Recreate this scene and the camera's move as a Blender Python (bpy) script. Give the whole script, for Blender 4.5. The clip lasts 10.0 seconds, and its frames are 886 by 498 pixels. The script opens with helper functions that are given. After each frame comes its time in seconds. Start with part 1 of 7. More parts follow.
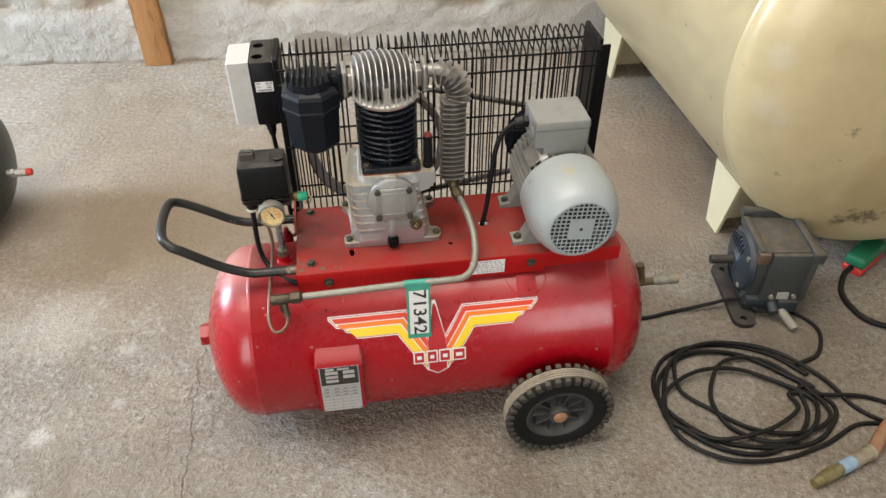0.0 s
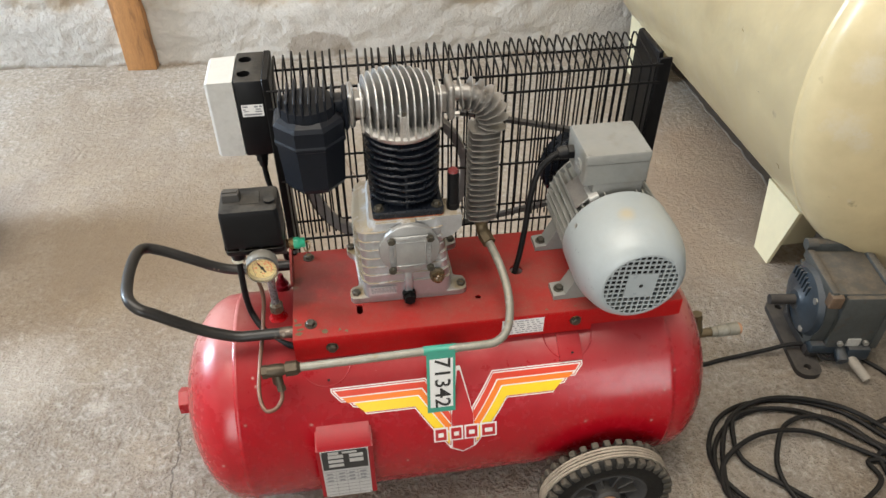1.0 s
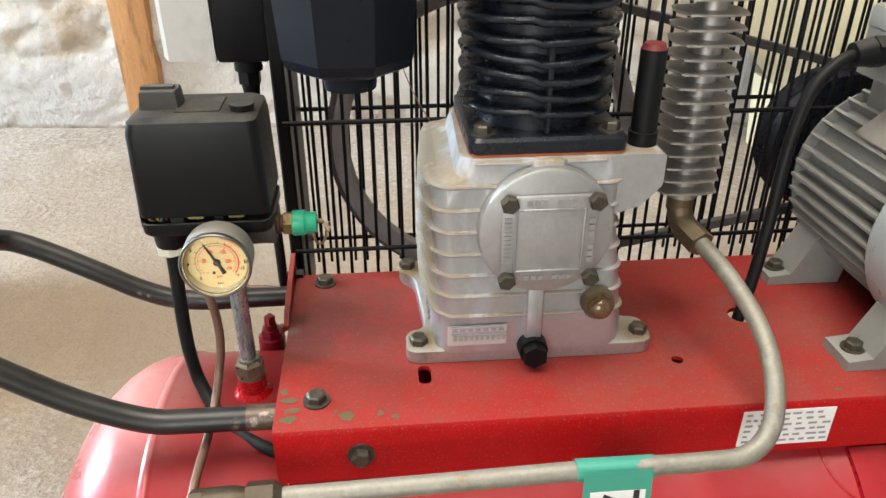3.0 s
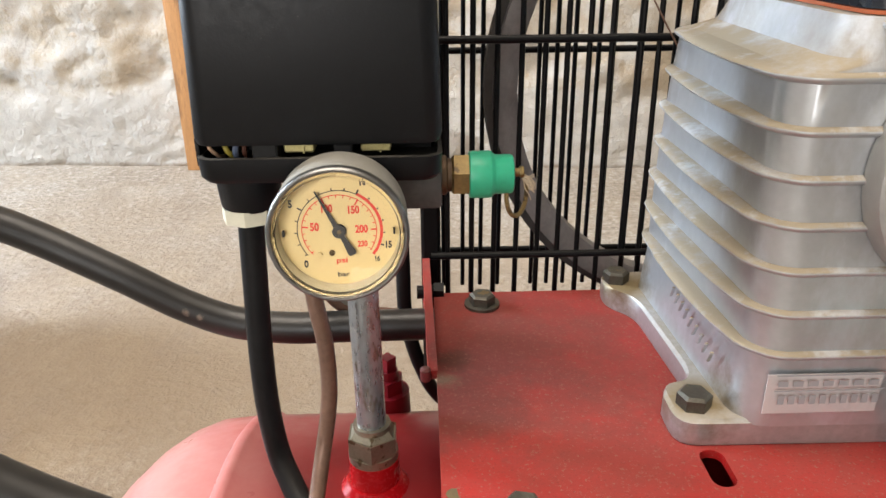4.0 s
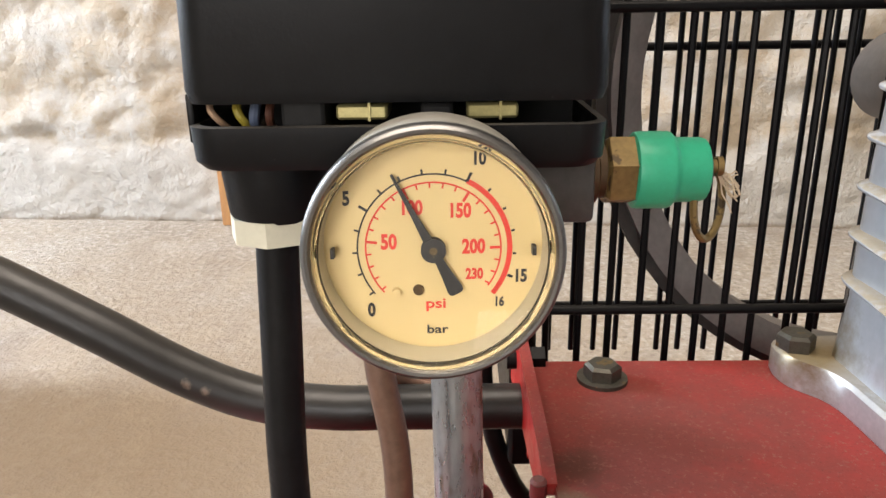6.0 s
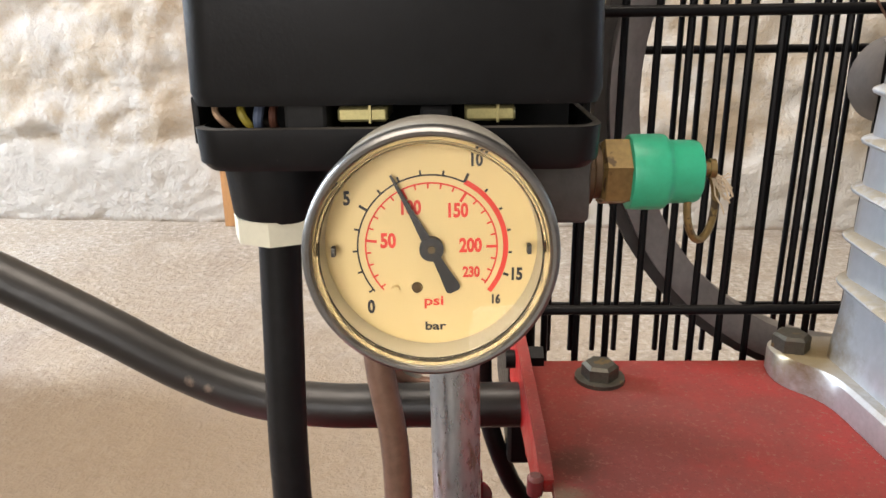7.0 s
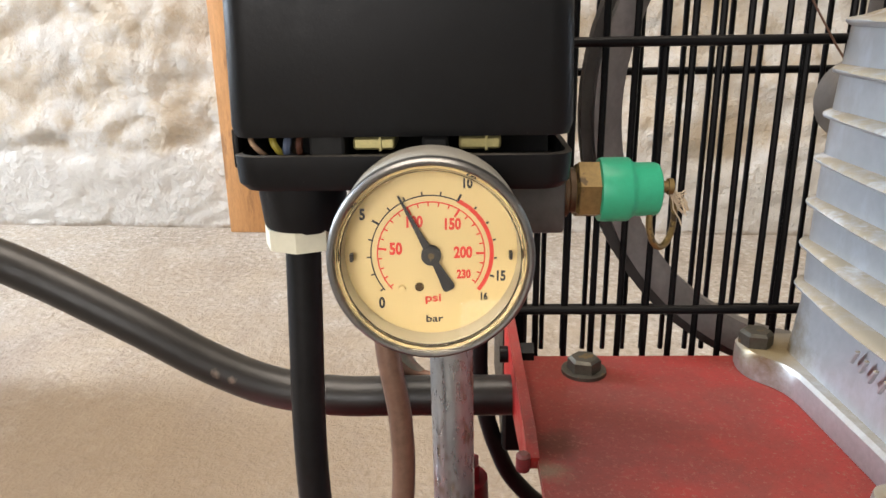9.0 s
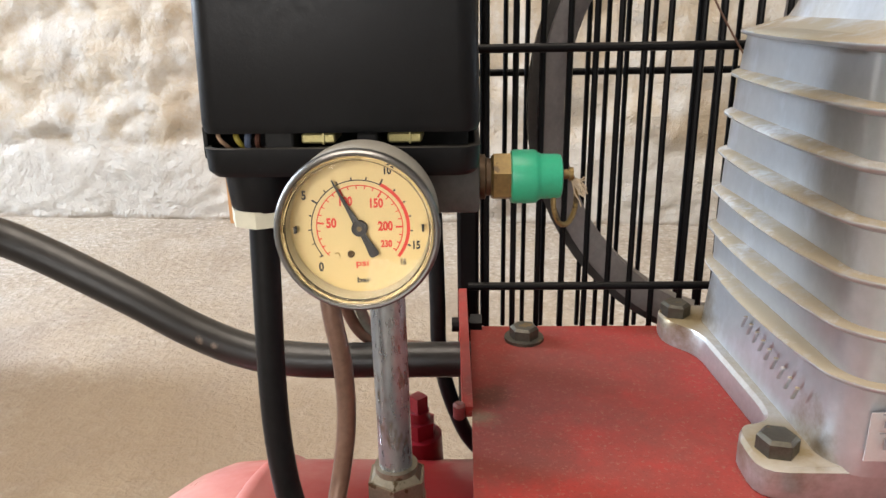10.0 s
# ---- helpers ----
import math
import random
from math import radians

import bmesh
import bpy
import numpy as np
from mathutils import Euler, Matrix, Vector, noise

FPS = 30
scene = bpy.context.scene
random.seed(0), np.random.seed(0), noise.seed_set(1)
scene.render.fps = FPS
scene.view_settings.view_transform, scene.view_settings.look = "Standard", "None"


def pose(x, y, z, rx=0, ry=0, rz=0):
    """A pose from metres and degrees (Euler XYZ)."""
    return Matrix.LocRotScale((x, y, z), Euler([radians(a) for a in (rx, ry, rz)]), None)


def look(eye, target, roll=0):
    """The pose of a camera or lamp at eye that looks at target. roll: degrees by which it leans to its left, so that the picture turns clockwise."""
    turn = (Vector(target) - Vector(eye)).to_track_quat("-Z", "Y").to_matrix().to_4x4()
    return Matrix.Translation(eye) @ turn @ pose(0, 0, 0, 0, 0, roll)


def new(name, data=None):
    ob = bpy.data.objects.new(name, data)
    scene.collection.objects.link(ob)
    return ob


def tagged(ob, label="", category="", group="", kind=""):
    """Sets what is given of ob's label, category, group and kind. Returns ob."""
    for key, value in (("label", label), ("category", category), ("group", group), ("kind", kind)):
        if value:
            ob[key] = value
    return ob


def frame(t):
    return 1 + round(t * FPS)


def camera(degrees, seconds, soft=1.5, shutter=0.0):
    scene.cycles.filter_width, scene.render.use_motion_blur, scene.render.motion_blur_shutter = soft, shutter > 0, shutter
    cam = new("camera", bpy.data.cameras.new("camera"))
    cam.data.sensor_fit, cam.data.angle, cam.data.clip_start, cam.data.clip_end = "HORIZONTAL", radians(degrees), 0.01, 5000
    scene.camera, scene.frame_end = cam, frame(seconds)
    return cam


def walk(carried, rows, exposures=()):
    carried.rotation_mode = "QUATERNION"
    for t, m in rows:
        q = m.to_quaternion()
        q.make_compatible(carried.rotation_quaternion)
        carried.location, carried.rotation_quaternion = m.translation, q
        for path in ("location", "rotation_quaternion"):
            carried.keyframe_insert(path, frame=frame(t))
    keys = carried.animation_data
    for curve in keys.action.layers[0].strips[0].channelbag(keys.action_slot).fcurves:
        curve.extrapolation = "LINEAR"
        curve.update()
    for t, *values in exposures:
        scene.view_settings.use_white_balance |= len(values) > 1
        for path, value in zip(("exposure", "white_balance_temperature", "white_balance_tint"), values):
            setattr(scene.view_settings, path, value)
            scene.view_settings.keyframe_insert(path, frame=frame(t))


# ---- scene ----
cam = camera(62.1, 10.0)
PATH = [
    (0, (-0.136, -1.094, 1.408), (0.084, 0.418, 0.118), 0.1),
    (0.5, (-0.135, -1.003, 1.365), (0.082, 0.499, 0.062), -0.0),
    (1, (-0.145, -0.827, 1.322), (0.078, 0.674, 0.02), 0.1),
    (1.5, (-0.144, -0.645, 1.204), (0.086, 0.889, -0.059), 0.2),
    (2, (-0.148, -0.531, 1.004), (0.079, 1.071, -0.171), 0.4),
    (2.2, (-0.154, -0.504, 0.944), (0.066, 1.127, -0.193), 0.4),
    (3.3, (-0.205, -0.339, 0.755), (-0.081, 1.442, -0.147), -0.4),
    (3.5, (-0.227, -0.291, 0.719), (-0.126, 1.509, -0.148), -0.7),
    (4, (-0.27, -0.177, 0.64), (-0.224, 1.657, -0.157), -0.6),
    (4.3, (-0.283, -0.129, 0.609), (-0.261, 1.727, -0.137), -1.0),
    (4.5, (-0.289, -0.105, 0.602), (-0.286, 1.757, -0.127), -0.9),
    (5, (-0.294, -0.074, 0.592), (-0.323, 1.806, -0.09), -1.2),
    (5.5, (-0.296, -0.068, 0.587), (-0.334, 1.825, -0.058), -1.1),
    (7, (-0.295, -0.073, 0.588), (-0.344, 1.824, -0.042), -0.8),
    (7.5, (-0.294, -0.076, 0.588), (-0.342, 1.822, -0.04), -0.7),
    (8, (-0.294, -0.082, 0.592), (-0.346, 1.816, -0.036), -0.8),
    (8.5, (-0.293, -0.089, 0.591), (-0.344, 1.813, -0.025), -0.9),
    (9, (-0.293, -0.105, 0.599), (-0.348, 1.796, -0.018), -0.9),
    (9.5, (-0.282, -0.127, 0.609), (-0.342, 1.773, -0.012), -1.2),
    (10, (-0.268, -0.149, 0.607), (-0.331, 1.746, -0.028), -1.0),
]
EXPOSURES = [(0.0, -0.13, 6500, 10), (0.5, -0.14, 6500, 10), (1.0, -0.09, 6500, 10), (1.5, -0.02, 6500, 10), (2.2, 0.08, 6500, 10), (3.3, 0.27, 6500, 10),
             (4.0, 0.22, 6750, 13), (5.0, 0.23, 6850, 15), (7.5, 0.24, 6850, 15), (10.0, 0.20, 6800, 14)]
walk(cam, [(t, look(eye, target, roll)) for t, eye, target, roll in PATH], EXPOSURES)

# ---- light ----
world = bpy.data.worlds.new("sky")
scene.world = world
world.use_nodes = True
wn = world.node_tree.nodes
sky = wn.new("ShaderNodeTexSky")
sky.sky_type, sky.sun_disc = "NISHITA", False
sky.sun_elevation, sky.sun_rotation = radians(38), radians(250)
wn["Background"].inputs["Strength"].default_value = 0.1
world.node_tree.links.new(sky.outputs[0], wn["Background"].inputs[0])


def area_lamp(name, eye, target, width, height, watts, colour):
    data = bpy.data.lights.new(name, "AREA")
    data.shape, data.size, data.size_y, data.energy, data.color = "RECTANGLE", width, height, watts, colour
    ob = new(name, data)
    ob.matrix_world = look(eye, target)
    return ob


area_lamp("window_light_west", (-3.80, 1.40, 1.65), (0, 0.15, 0.60), 0.65, 1.7, 250, (0.66, 0.82, 1.0))
area_lamp("door_light_south", (-1.9, -4.65, 1.75), (0.2, 0, 0.6), 2.2, 2.9, 125, (0.98, 0.98, 0.96))
area_lamp("roof_light", (-0.7, -0.20, 3.56), (-0.7, -0.20, 0), 2.6, 1.9, 142, (1.0, 0.92, 0.80))


# ---- materials ----
def mat(name, col, rough=0.5, metal=0.0, var=0.12, scale=25.0, bump=0.05, bscale=250.0, dust=0.0, dust_col=(0.36, 0.31, 0.25),
        coat=0.0, spots=None, spot_scale=60.0, spot_cut=0.68, rvar=0.12, stretch=(1, 1, 1), depth=0.002, spec=0.5, sheen=0.0, sheen_col=(1, 1, 1), dust_scale=38.0, dust_from=0.25, dust_to=1.0):
    m = bpy.data.materials.new(name)
    m.use_nodes = True
    nt = m.node_tree
    N, L = nt.nodes, nt.links
    p = N["Principled BSDF"]
    tc = N.new("ShaderNodeTexCoord")
    mp = N.new("ShaderNodeMapping")
    mp.inputs["Scale"].default_value = stretch
    L.new(tc.outputs["Object"], mp.inputs[0])
    co = mp.outputs[0]

    def noise_node(sc, detail=6.0, rg=0.6):
        n = N.new("ShaderNodeTexNoise")
        n.inputs["Scale"].default_value, n.inputs["Detail"].default_value, n.inputs["Roughness"].default_value = sc, detail, rg
        L.new(co, n.inputs["Vector"])
        return n.outputs["Fac"]

    def ramp(fac, a, b):
        r = N.new("ShaderNodeMapRange")
        r.inputs["From Min"].default_value, r.inputs["From Max"].default_value = a, b
        L.new(fac, r.inputs["Value"])
        return r.outputs[0]

    def mix(fac, a, b):
        x = N.new("ShaderNodeMix")
        x.data_type = "RGBA"
        L.new(fac, x.inputs[0])
        for sock, v in ((x.inputs[6], a), (x.inputs[7], b)):
            if isinstance(v, tuple):
                sock.default_value = (*v, 1)
            else:
                L.new(v, sock)
        return x.outputs[2]

    big, fine = noise_node(scale), noise_node(scale * 7, 4)
    lo = tuple(c * (1 - var) for c in col)
    hi = tuple(min(1, c * (1 + var)) for c in col)
    c = mix(ramp(big, 0.3, 0.7), lo, hi)
    c2 = mix(ramp(fine, 0.3, 0.7), tuple(v * (1 - var * 0.6) for v in lo), tuple(min(1, v * (1 + var * 0.5)) for v in hi))
    mx = N.new("ShaderNodeMix")
    mx.data_type = "RGBA"
    mx.inputs[0].default_value = 0.4
    L.new(c, mx.inputs[6]), L.new(c2, mx.inputs[7])
    c = mx.outputs[2]
    rough_socket = ramp(fine, 0.2, 0.8)
    rr = N.new("ShaderNodeMapRange")
    rr.inputs["To Min"].default_value, rr.inputs["To Max"].default_value = max(0.03, rough - rvar), min(1, rough + rvar)
    L.new(rough_socket, rr.inputs["Value"])
    rough_out = rr.outputs[0]
    if spots:
        f = ramp(noise_node(spot_scale, 3), spot_cut, spot_cut + 0.05)
        c = mix(f, c, spots)
    if dust:
        g = N.new("ShaderNodeNewGeometry")
        sx = N.new("ShaderNodeSeparateXYZ")
        L.new(g.outputs["Normal"], sx.inputs[0])
        up = ramp(sx.outputs["Z"], dust_from, dust_to)
        dn = ramp(noise_node(dust_scale, 8, 0.75), 0.25, 0.7)
        mul = N.new("ShaderNodeMath")
        mul.operation = "MULTIPLY"
        L.new(up, mul.inputs[0]), L.new(dn, mul.inputs[1])
        m2 = N.new("ShaderNodeMath")
        m2.operation = "MULTIPLY"
        m2.inputs[1].default_value = dust
        L.new(mul.outputs[0], m2.inputs[0])
        c = mix(m2.outputs[0], c, dust_col)
        ra = N.new("ShaderNodeMath")
        ra.operation, ra.use_clamp = "ADD", True
        L.new(rough_out, ra.inputs[0]), L.new(m2.outputs[0], ra.inputs[1])
        rough_out = ra.outputs[0]
        if metal:
            mm = N.new("ShaderNodeMapRange")
            mm.inputs["To Min"].default_value, mm.inputs["To Max"].default_value = metal, 0.0
            L.new(m2.outputs[0], mm.inputs["Value"])
            L.new(mm.outputs[0], p.inputs["Metallic"])
    L.new(c, p.inputs["Base Color"])
    L.new(rough_out, p.inputs["Roughness"])
    p.inputs["Metallic"].default_value = metal
    p.inputs["Specular IOR Level"].default_value = spec
    p.inputs["Coat Weight"].default_value = coat
    p.inputs["Sheen Weight"].default_value, p.inputs["Sheen Roughness"].default_value = sheen, 0.45
    p.inputs["Sheen Tint"].default_value = (*sheen_col, 1)
    p.inputs["Coat Roughness"].default_value = 0.12
    if bump:
        b = N.new("ShaderNodeBump")
        b.inputs["Strength"].default_value, b.inputs["Distance"].default_value = bump, depth
        L.new(noise_node(bscale, 5), b.inputs["Height"])
        L.new(b.outputs[0], p.inputs["Normal"])
    return m


def stain(m, col, scale, lo, hi, amount=1.0, stretch=(1, 1, 1), turn=(0, 0, 0)):
    """A further patchy layer of colour on a material."""
    N, L = m.node_tree.nodes, m.node_tree.links
    sock = N["Principled BSDF"].inputs["Base Color"]
    under = sock.links[0].from_socket
    tc, mp, n, r, x = (N.new("ShaderNode" + k) for k in ("TexCoord", "Mapping", "TexNoise", "MapRange", "Mix"))
    mp.inputs["Scale"].default_value, mp.inputs["Rotation"].default_value = stretch, turn
    n.inputs["Scale"].default_value, n.inputs["Detail"].default_value, n.inputs["Roughness"].default_value = scale, 7, 0.66
    for k, v in zip(("From Min", "From Max", "To Max"), (lo, hi, amount)):
        r.inputs[k].default_value = v
    x.data_type = "RGBA"
    x.inputs[7].default_value = (*col, 1)
    L.new(tc.outputs["Object"], mp.inputs[0]), L.new(mp.outputs[0], n.inputs["Vector"]), L.new(n.outputs["Fac"], r.inputs["Value"])
    L.new(r.outputs[0], x.inputs[0]), L.new(under, x.inputs[6]), L.new(x.outputs[2], sock)
    return m


def blot(m, centre, size, col, amount, ragged=0.8, scale=30.0):
    """One ragged-edged blot of dirt or wear at a place on a material."""
    N, L = m.node_tree.nodes, m.node_tree.links
    sock = N["Principled BSDF"].inputs["Base Color"]
    under = sock.links[0].from_socket
    tc, d, n, a, r, x = (N.new("ShaderNode" + k) for k in ("TexCoord", "VectorMath", "TexNoise", "Math", "MapRange", "Mix"))
    d.operation, d.inputs[1].default_value = "DISTANCE", centre
    n.inputs["Scale"].default_value, n.inputs["Detail"].default_value, n.inputs["Roughness"].default_value = scale, 7, 0.7
    a.operation, a.inputs[1].default_value = "MULTIPLY_ADD", size * ragged * 2
    x.data_type, x.inputs[7].default_value = "RGBA", (*col, 1)
    for k, v in (("From Min", size * (0.25 + ragged)), ("From Max", size * (1.0 + ragged)), ("To Min", amount), ("To Max", 0.0)):
        r.inputs[k].default_value = v
    L.new(tc.outputs["Object"], d.inputs[0]), L.new(tc.outputs["Object"], n.inputs["Vector"])
    L.new(n.outputs["Fac"], a.inputs[0]), L.new(d.outputs["Value"], a.inputs[2]), L.new(a.outputs[0], r.inputs["Value"])
    L.new(r.outputs[0], x.inputs[0]), L.new(under, x.inputs[6]), L.new(x.outputs[2], sock)


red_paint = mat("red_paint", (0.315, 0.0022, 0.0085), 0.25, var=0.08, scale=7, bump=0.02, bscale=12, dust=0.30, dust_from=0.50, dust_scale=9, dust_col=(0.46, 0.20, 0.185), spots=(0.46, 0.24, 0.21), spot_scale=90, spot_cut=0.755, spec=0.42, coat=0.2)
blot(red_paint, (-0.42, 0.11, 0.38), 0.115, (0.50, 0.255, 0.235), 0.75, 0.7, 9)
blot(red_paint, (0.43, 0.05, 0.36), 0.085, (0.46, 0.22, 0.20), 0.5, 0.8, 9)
for centre in ((-0.34, -0.008, 0.37), (-0.336, -0.019, 0.361), (-0.368, -0.074, 0.297), (-0.404, -0.085, 0.247), (-0.358, -0.061, 0.317), (-0.252, -0.068, 0.307), (0.36, -0.074, 0.296), (0.34, -0.093, 0.237), (0.378, -0.057, 0.324), (-0.097, -0.094, 0.211), (0.217, -0.09, 0.254)):
    blot(red_paint, centre, 0.0034, (0.56, 0.38, 0.33), 0.75, 1.1, 260)
red_dusty = mat("red_dusty_sheet", (0.355, 0.004, 0.0055), 0.38, var=0.12, scale=14, bump=0.08, bscale=600, dust=1.05, dust_to=0.85, dust_scale=6.5, dust_col=(0.225, 0.066, 0.052), spots=(0.20, 0.055, 0.040), spot_scale=620, spot_cut=0.62, spec=0.14)
for centre, size, amount in (((-0.225, 0.15, 0.44), 0.085, 0.75), ((-0.262, 0.10, 0.44), 0.045, 0.7), ((-0.19, 0.06, 0.44), 0.060, 0.45), ((0.03, 0.13, 0.44), 0.055, 0.5), ((0.06, 0.075, 0.44), 0.030, 0.5)):
    blot(red_dusty, centre, size, (0.135, 0.045, 0.036), amount)
blot(red_dusty, (-0.258, 0.139, 0.4412), 0.013, (0.075, 0.040, 0.028), 0.6, 0.9, 60)
blot(red_dusty, (-0.262, 0.122, 0.4412), 0.008, (0.14, 0.11, 0.07), 0.7, 0.9, 120)
stain(red_dusty, (0.32, 0.13, 0.10), 620, 0.56, 0.66, 0.32)
stain(red_dusty, (0.10, 0.030, 0.024), 900, 0.56, 0.66, 0.45)
stain(red_dusty, (0.44, 0.28, 0.22), 300, 0.745, 0.77, 0.35)
black_plastic = mat("black_plastic", (0.0045, 0.0049, 0.0058), 0.42, var=0.2, scale=40, bump=0.05, bscale=900, dust=0.34, dust_from=0.45, dust_col=(0.20, 0.18, 0.15), spec=0.22, spots=(0.05, 0.048, 0.045), spot_scale=420, spot_cut=0.735)
dusty_plastic = mat("dusty_black_plastic", (0.020, 0.019, 0.018), 0.6, var=0.25, scale=60, bump=0.06, bscale=500, dust=0.55, dust_col=(0.15, 0.135, 0.115), dust_from=-0.2)
filter_plastic = mat("filter_plastic", (0.0075, 0.0095, 0.014), 0.36, var=0.15, scale=30, bump=0.04, bscale=600, dust=0.05, spec=0.16)
black_paint = mat("black_paint", (0.0055, 0.0055, 0.006), 0.38, var=0.2, scale=60, bump=0.04, bscale=400, dust=0.03, spec=0.11)
black_iron = mat("black_cast_iron", (0.009, 0.0115, 0.017), 0.28, rvar=0.03, var=0.15, scale=14, bump=0.0, spec=0.42)
handle_paint = mat("worn_black_tube", (0.0095, 0.0088, 0.0082), 0.37, var=0.25, scale=35, bump=0.06, bscale=70, dust=0.05, spots=(0.12, 0.092, 0.070), spot_scale=55, spot_cut=0.675, spec=0.45)
for centre, size in (((-0.4035, 0.187, 0.4465), 0.0026), ((-0.3965, 0.187, 0.4430), 0.0024)):
    blot(handle_paint, centre, size, (0.20, 0.155, 0.12), 0.7, 1.3, 260)
rubber = mat("black_rubber", (0.008, 0.0078, 0.0075), 0.55, var=0.25, scale=30, bump=0.08, bscale=300, dust=0.05, spec=0.18)
tread_rubber = mat("dusty_tread_rubber", (0.30, 0.265, 0.21), 0.85, var=0.35, scale=45, bump=0.2, bscale=250, dust=0.4)
aluminium = mat("cast_aluminium", (0.45, 0.462, 0.475), 0.32, metal=0.66, var=0.08, scale=30, bump=0.0, bscale=420, dust=1.7, dust_from=0.12, dust_to=0.55, dust_scale=26, dust_col=(0.285, 0.235, 0.165), rvar=0.02)
foot_aluminium = mat("oily_cast_aluminium", (0.44, 0.445, 0.445), 0.34, metal=0.66, var=0.14, scale=60, bump=0.0, dust=0.75, dust_from=0.3, dust_to=0.9, dust_scale=60, dust_col=(0.24, 0.185, 0.105), rvar=0.02)
stain(aluminium, (0.60, 0.64, 0.70), 42, 0.53, 0.66, 0.5, (1, 1, 0.5))
for centre, size in (((-0.158, 0.196, 0.455), 0.026), ((-0.156, 0.084, 0.4545), 0.021), ((0.018, 0.080, 0.4545), 0.018)):
    blot(aluminium, centre, size, (0.20, 0.135, 0.045), 0.85, 0.7, 120)
    blot(foot_aluminium, centre, size, (0.20, 0.135, 0.045), 0.85, 0.7, 120)
bright_aluminium = mat("machined_aluminium", (0.66, 0.65, 0.63), 0.34, metal=0.9, var=0.22, scale=45, bump=0.14, bscale=330, dust=0.7, dust_from=0.3, dust_col=(0.20, 0.18, 0.15))
dull_aluminium = mat("dull_aluminium", (0.37, 0.355, 0.335), 0.36, metal=0.85, var=0.18, scale=40, bump=0.12, bscale=350, dust=0.2)
cover_alloy = mat("grey_cover_alloy", (0.36, 0.36, 0.352), 0.45, metal=0.6, var=0.10, scale=30, bump=0.15, bscale=450)
motor_grey = mat("motor_grey_paint", (0.205, 0.208, 0.195), 0.42, var=0.08, scale=20, bump=0.03, bscale=300, dust=0.35, dust_col=(0.40, 0.37, 0.32))
cover_grey = mat("fan_cover_paint", (0.33, 0.37, 0.385), 0.33, var=0.05, scale=12, bump=0.01, bscale=150, dust=0.22, dust_col=(0.42, 0.38, 0.30), coat=0.08)
white_plastic = mat("white_plastic", (0.50, 0.495, 0.47), 0.45, var=0.06, scale=15, bump=0.02, bscale=200, dust=0.15)
steel = mat("zinc_steel", (0.42, 0.41, 0.38), 0.38, metal=0.8, var=0.2, scale=60, bump=0.08, bscale=300, dust=0.2)
bolt_steel = mat("oily_bolt_steel", (0.085, 0.078, 0.062), 0.42, metal=0.75, var=0.3, scale=120, bump=0.12, bscale=500, dust=0.1, spots=(0.20, 0.13, 0.05), spot_scale=120, spot_cut=0.62)
pipe_steel = mat("grey_pipe", (0.255, 0.245, 0.205), 0.46, metal=0.5, var=0.22, scale=50, bump=0.12, bscale=260, dust=0.25, spots=(0.25, 0.20, 0.12), spot_scale=70, spot_cut=0.66)
column_steel = mat("galvanised_column", (0.33, 0.35, 0.365), 0.30, metal=0.75, var=0.25, scale=70, bump=0.10, bscale=300, spots=(0.20, 0.175, 0.14), spot_scale=90, spot_cut=0.62, stretch=(1, 1, 0.35))
brass = mat("dull_brass", (0.20, 0.135, 0.052), 0.46, metal=0.6, var=0.28, scale=110, bump=0.10, bscale=400, spots=(0.07, 0.045, 0.022), spot_scale=170, spot_cut=0.60)
dark_brass = mat("tarnished_brass", (0.14, 0.105, 0.058), 0.5, metal=0.7, var=0.3, scale=80, bump=0.12, bscale=300, dust=0.2)
contact_brass = mat("pale_contact_brass", (0.50, 0.44, 0.20), 0.35, metal=0.6, var=0.15, scale=200, bump=0.02)
strand_copper = mat("stripped_copper", (0.52, 0.34, 0.22), 0.4, metal=0.4, var=0.1, bump=0.0)
wire_yellow = mat("yellow_wire", (0.38, 0.30, 0.04), 0.5, var=0.1, bump=0.0)
wire_blue = mat("blue_grey_wire", (0.10, 0.13, 0.20), 0.5, var=0.1, bump=0.0)
wire_brown = mat("brown_wire", (0.10, 0.035, 0.02), 0.5, var=0.1, bump=0.0)
copper_tube = mat("dull_copper_tube", (0.16, 0.090, 0.062), 0.42, metal=0.35, var=0.25, scale=60, bump=0.06, bscale=300)
copper_cap = mat("rusty_hub_cap", (0.38, 0.20, 0.11), 0.5, metal=0.3, var=0.3, scale=120, bump=0.15, bscale=400)
green_cap = mat("green_plastic", (0.02, 0.36, 0.20), 0.40, var=0.10, scale=80, bump=0.05, bscale=500, spots=(0.08, 0.12, 0.07), spot_scale=220, spot_cut=0.72)
white_nut = mat("ivory_plastic", (0.60, 0.58, 0.46), 0.5, var=0.06, scale=80, bump=0.03)
cable_black = mat("black_cable", (0.008, 0.008, 0.0085), 0.45, var=0.3, scale=50, bump=0.06, bscale=250, dust=0.05, spec=0.16)
chrome = mat("worn_chrome", (0.16, 0.157, 0.15), 0.33, metal=0.85, var=0.12, scale=200, bump=0.03, bscale=500, rvar=0.08)
case_grey = mat("grey_gauge_case", (0.24, 0.23, 0.20), 0.55, metal=0.25, var=0.12, scale=90, bump=0.10, bscale=500, dust=0.15, dust_col=(0.34, 0.31, 0.26))
dial_cream = mat("cream_dial", (0.60, 0.46, 0.225), 0.5, var=0.02, scale=60, bump=0.0)
dial_black = mat("dial_black", (0.02, 0.02, 0.022), 0.5, var=0.05, bump=0.0)
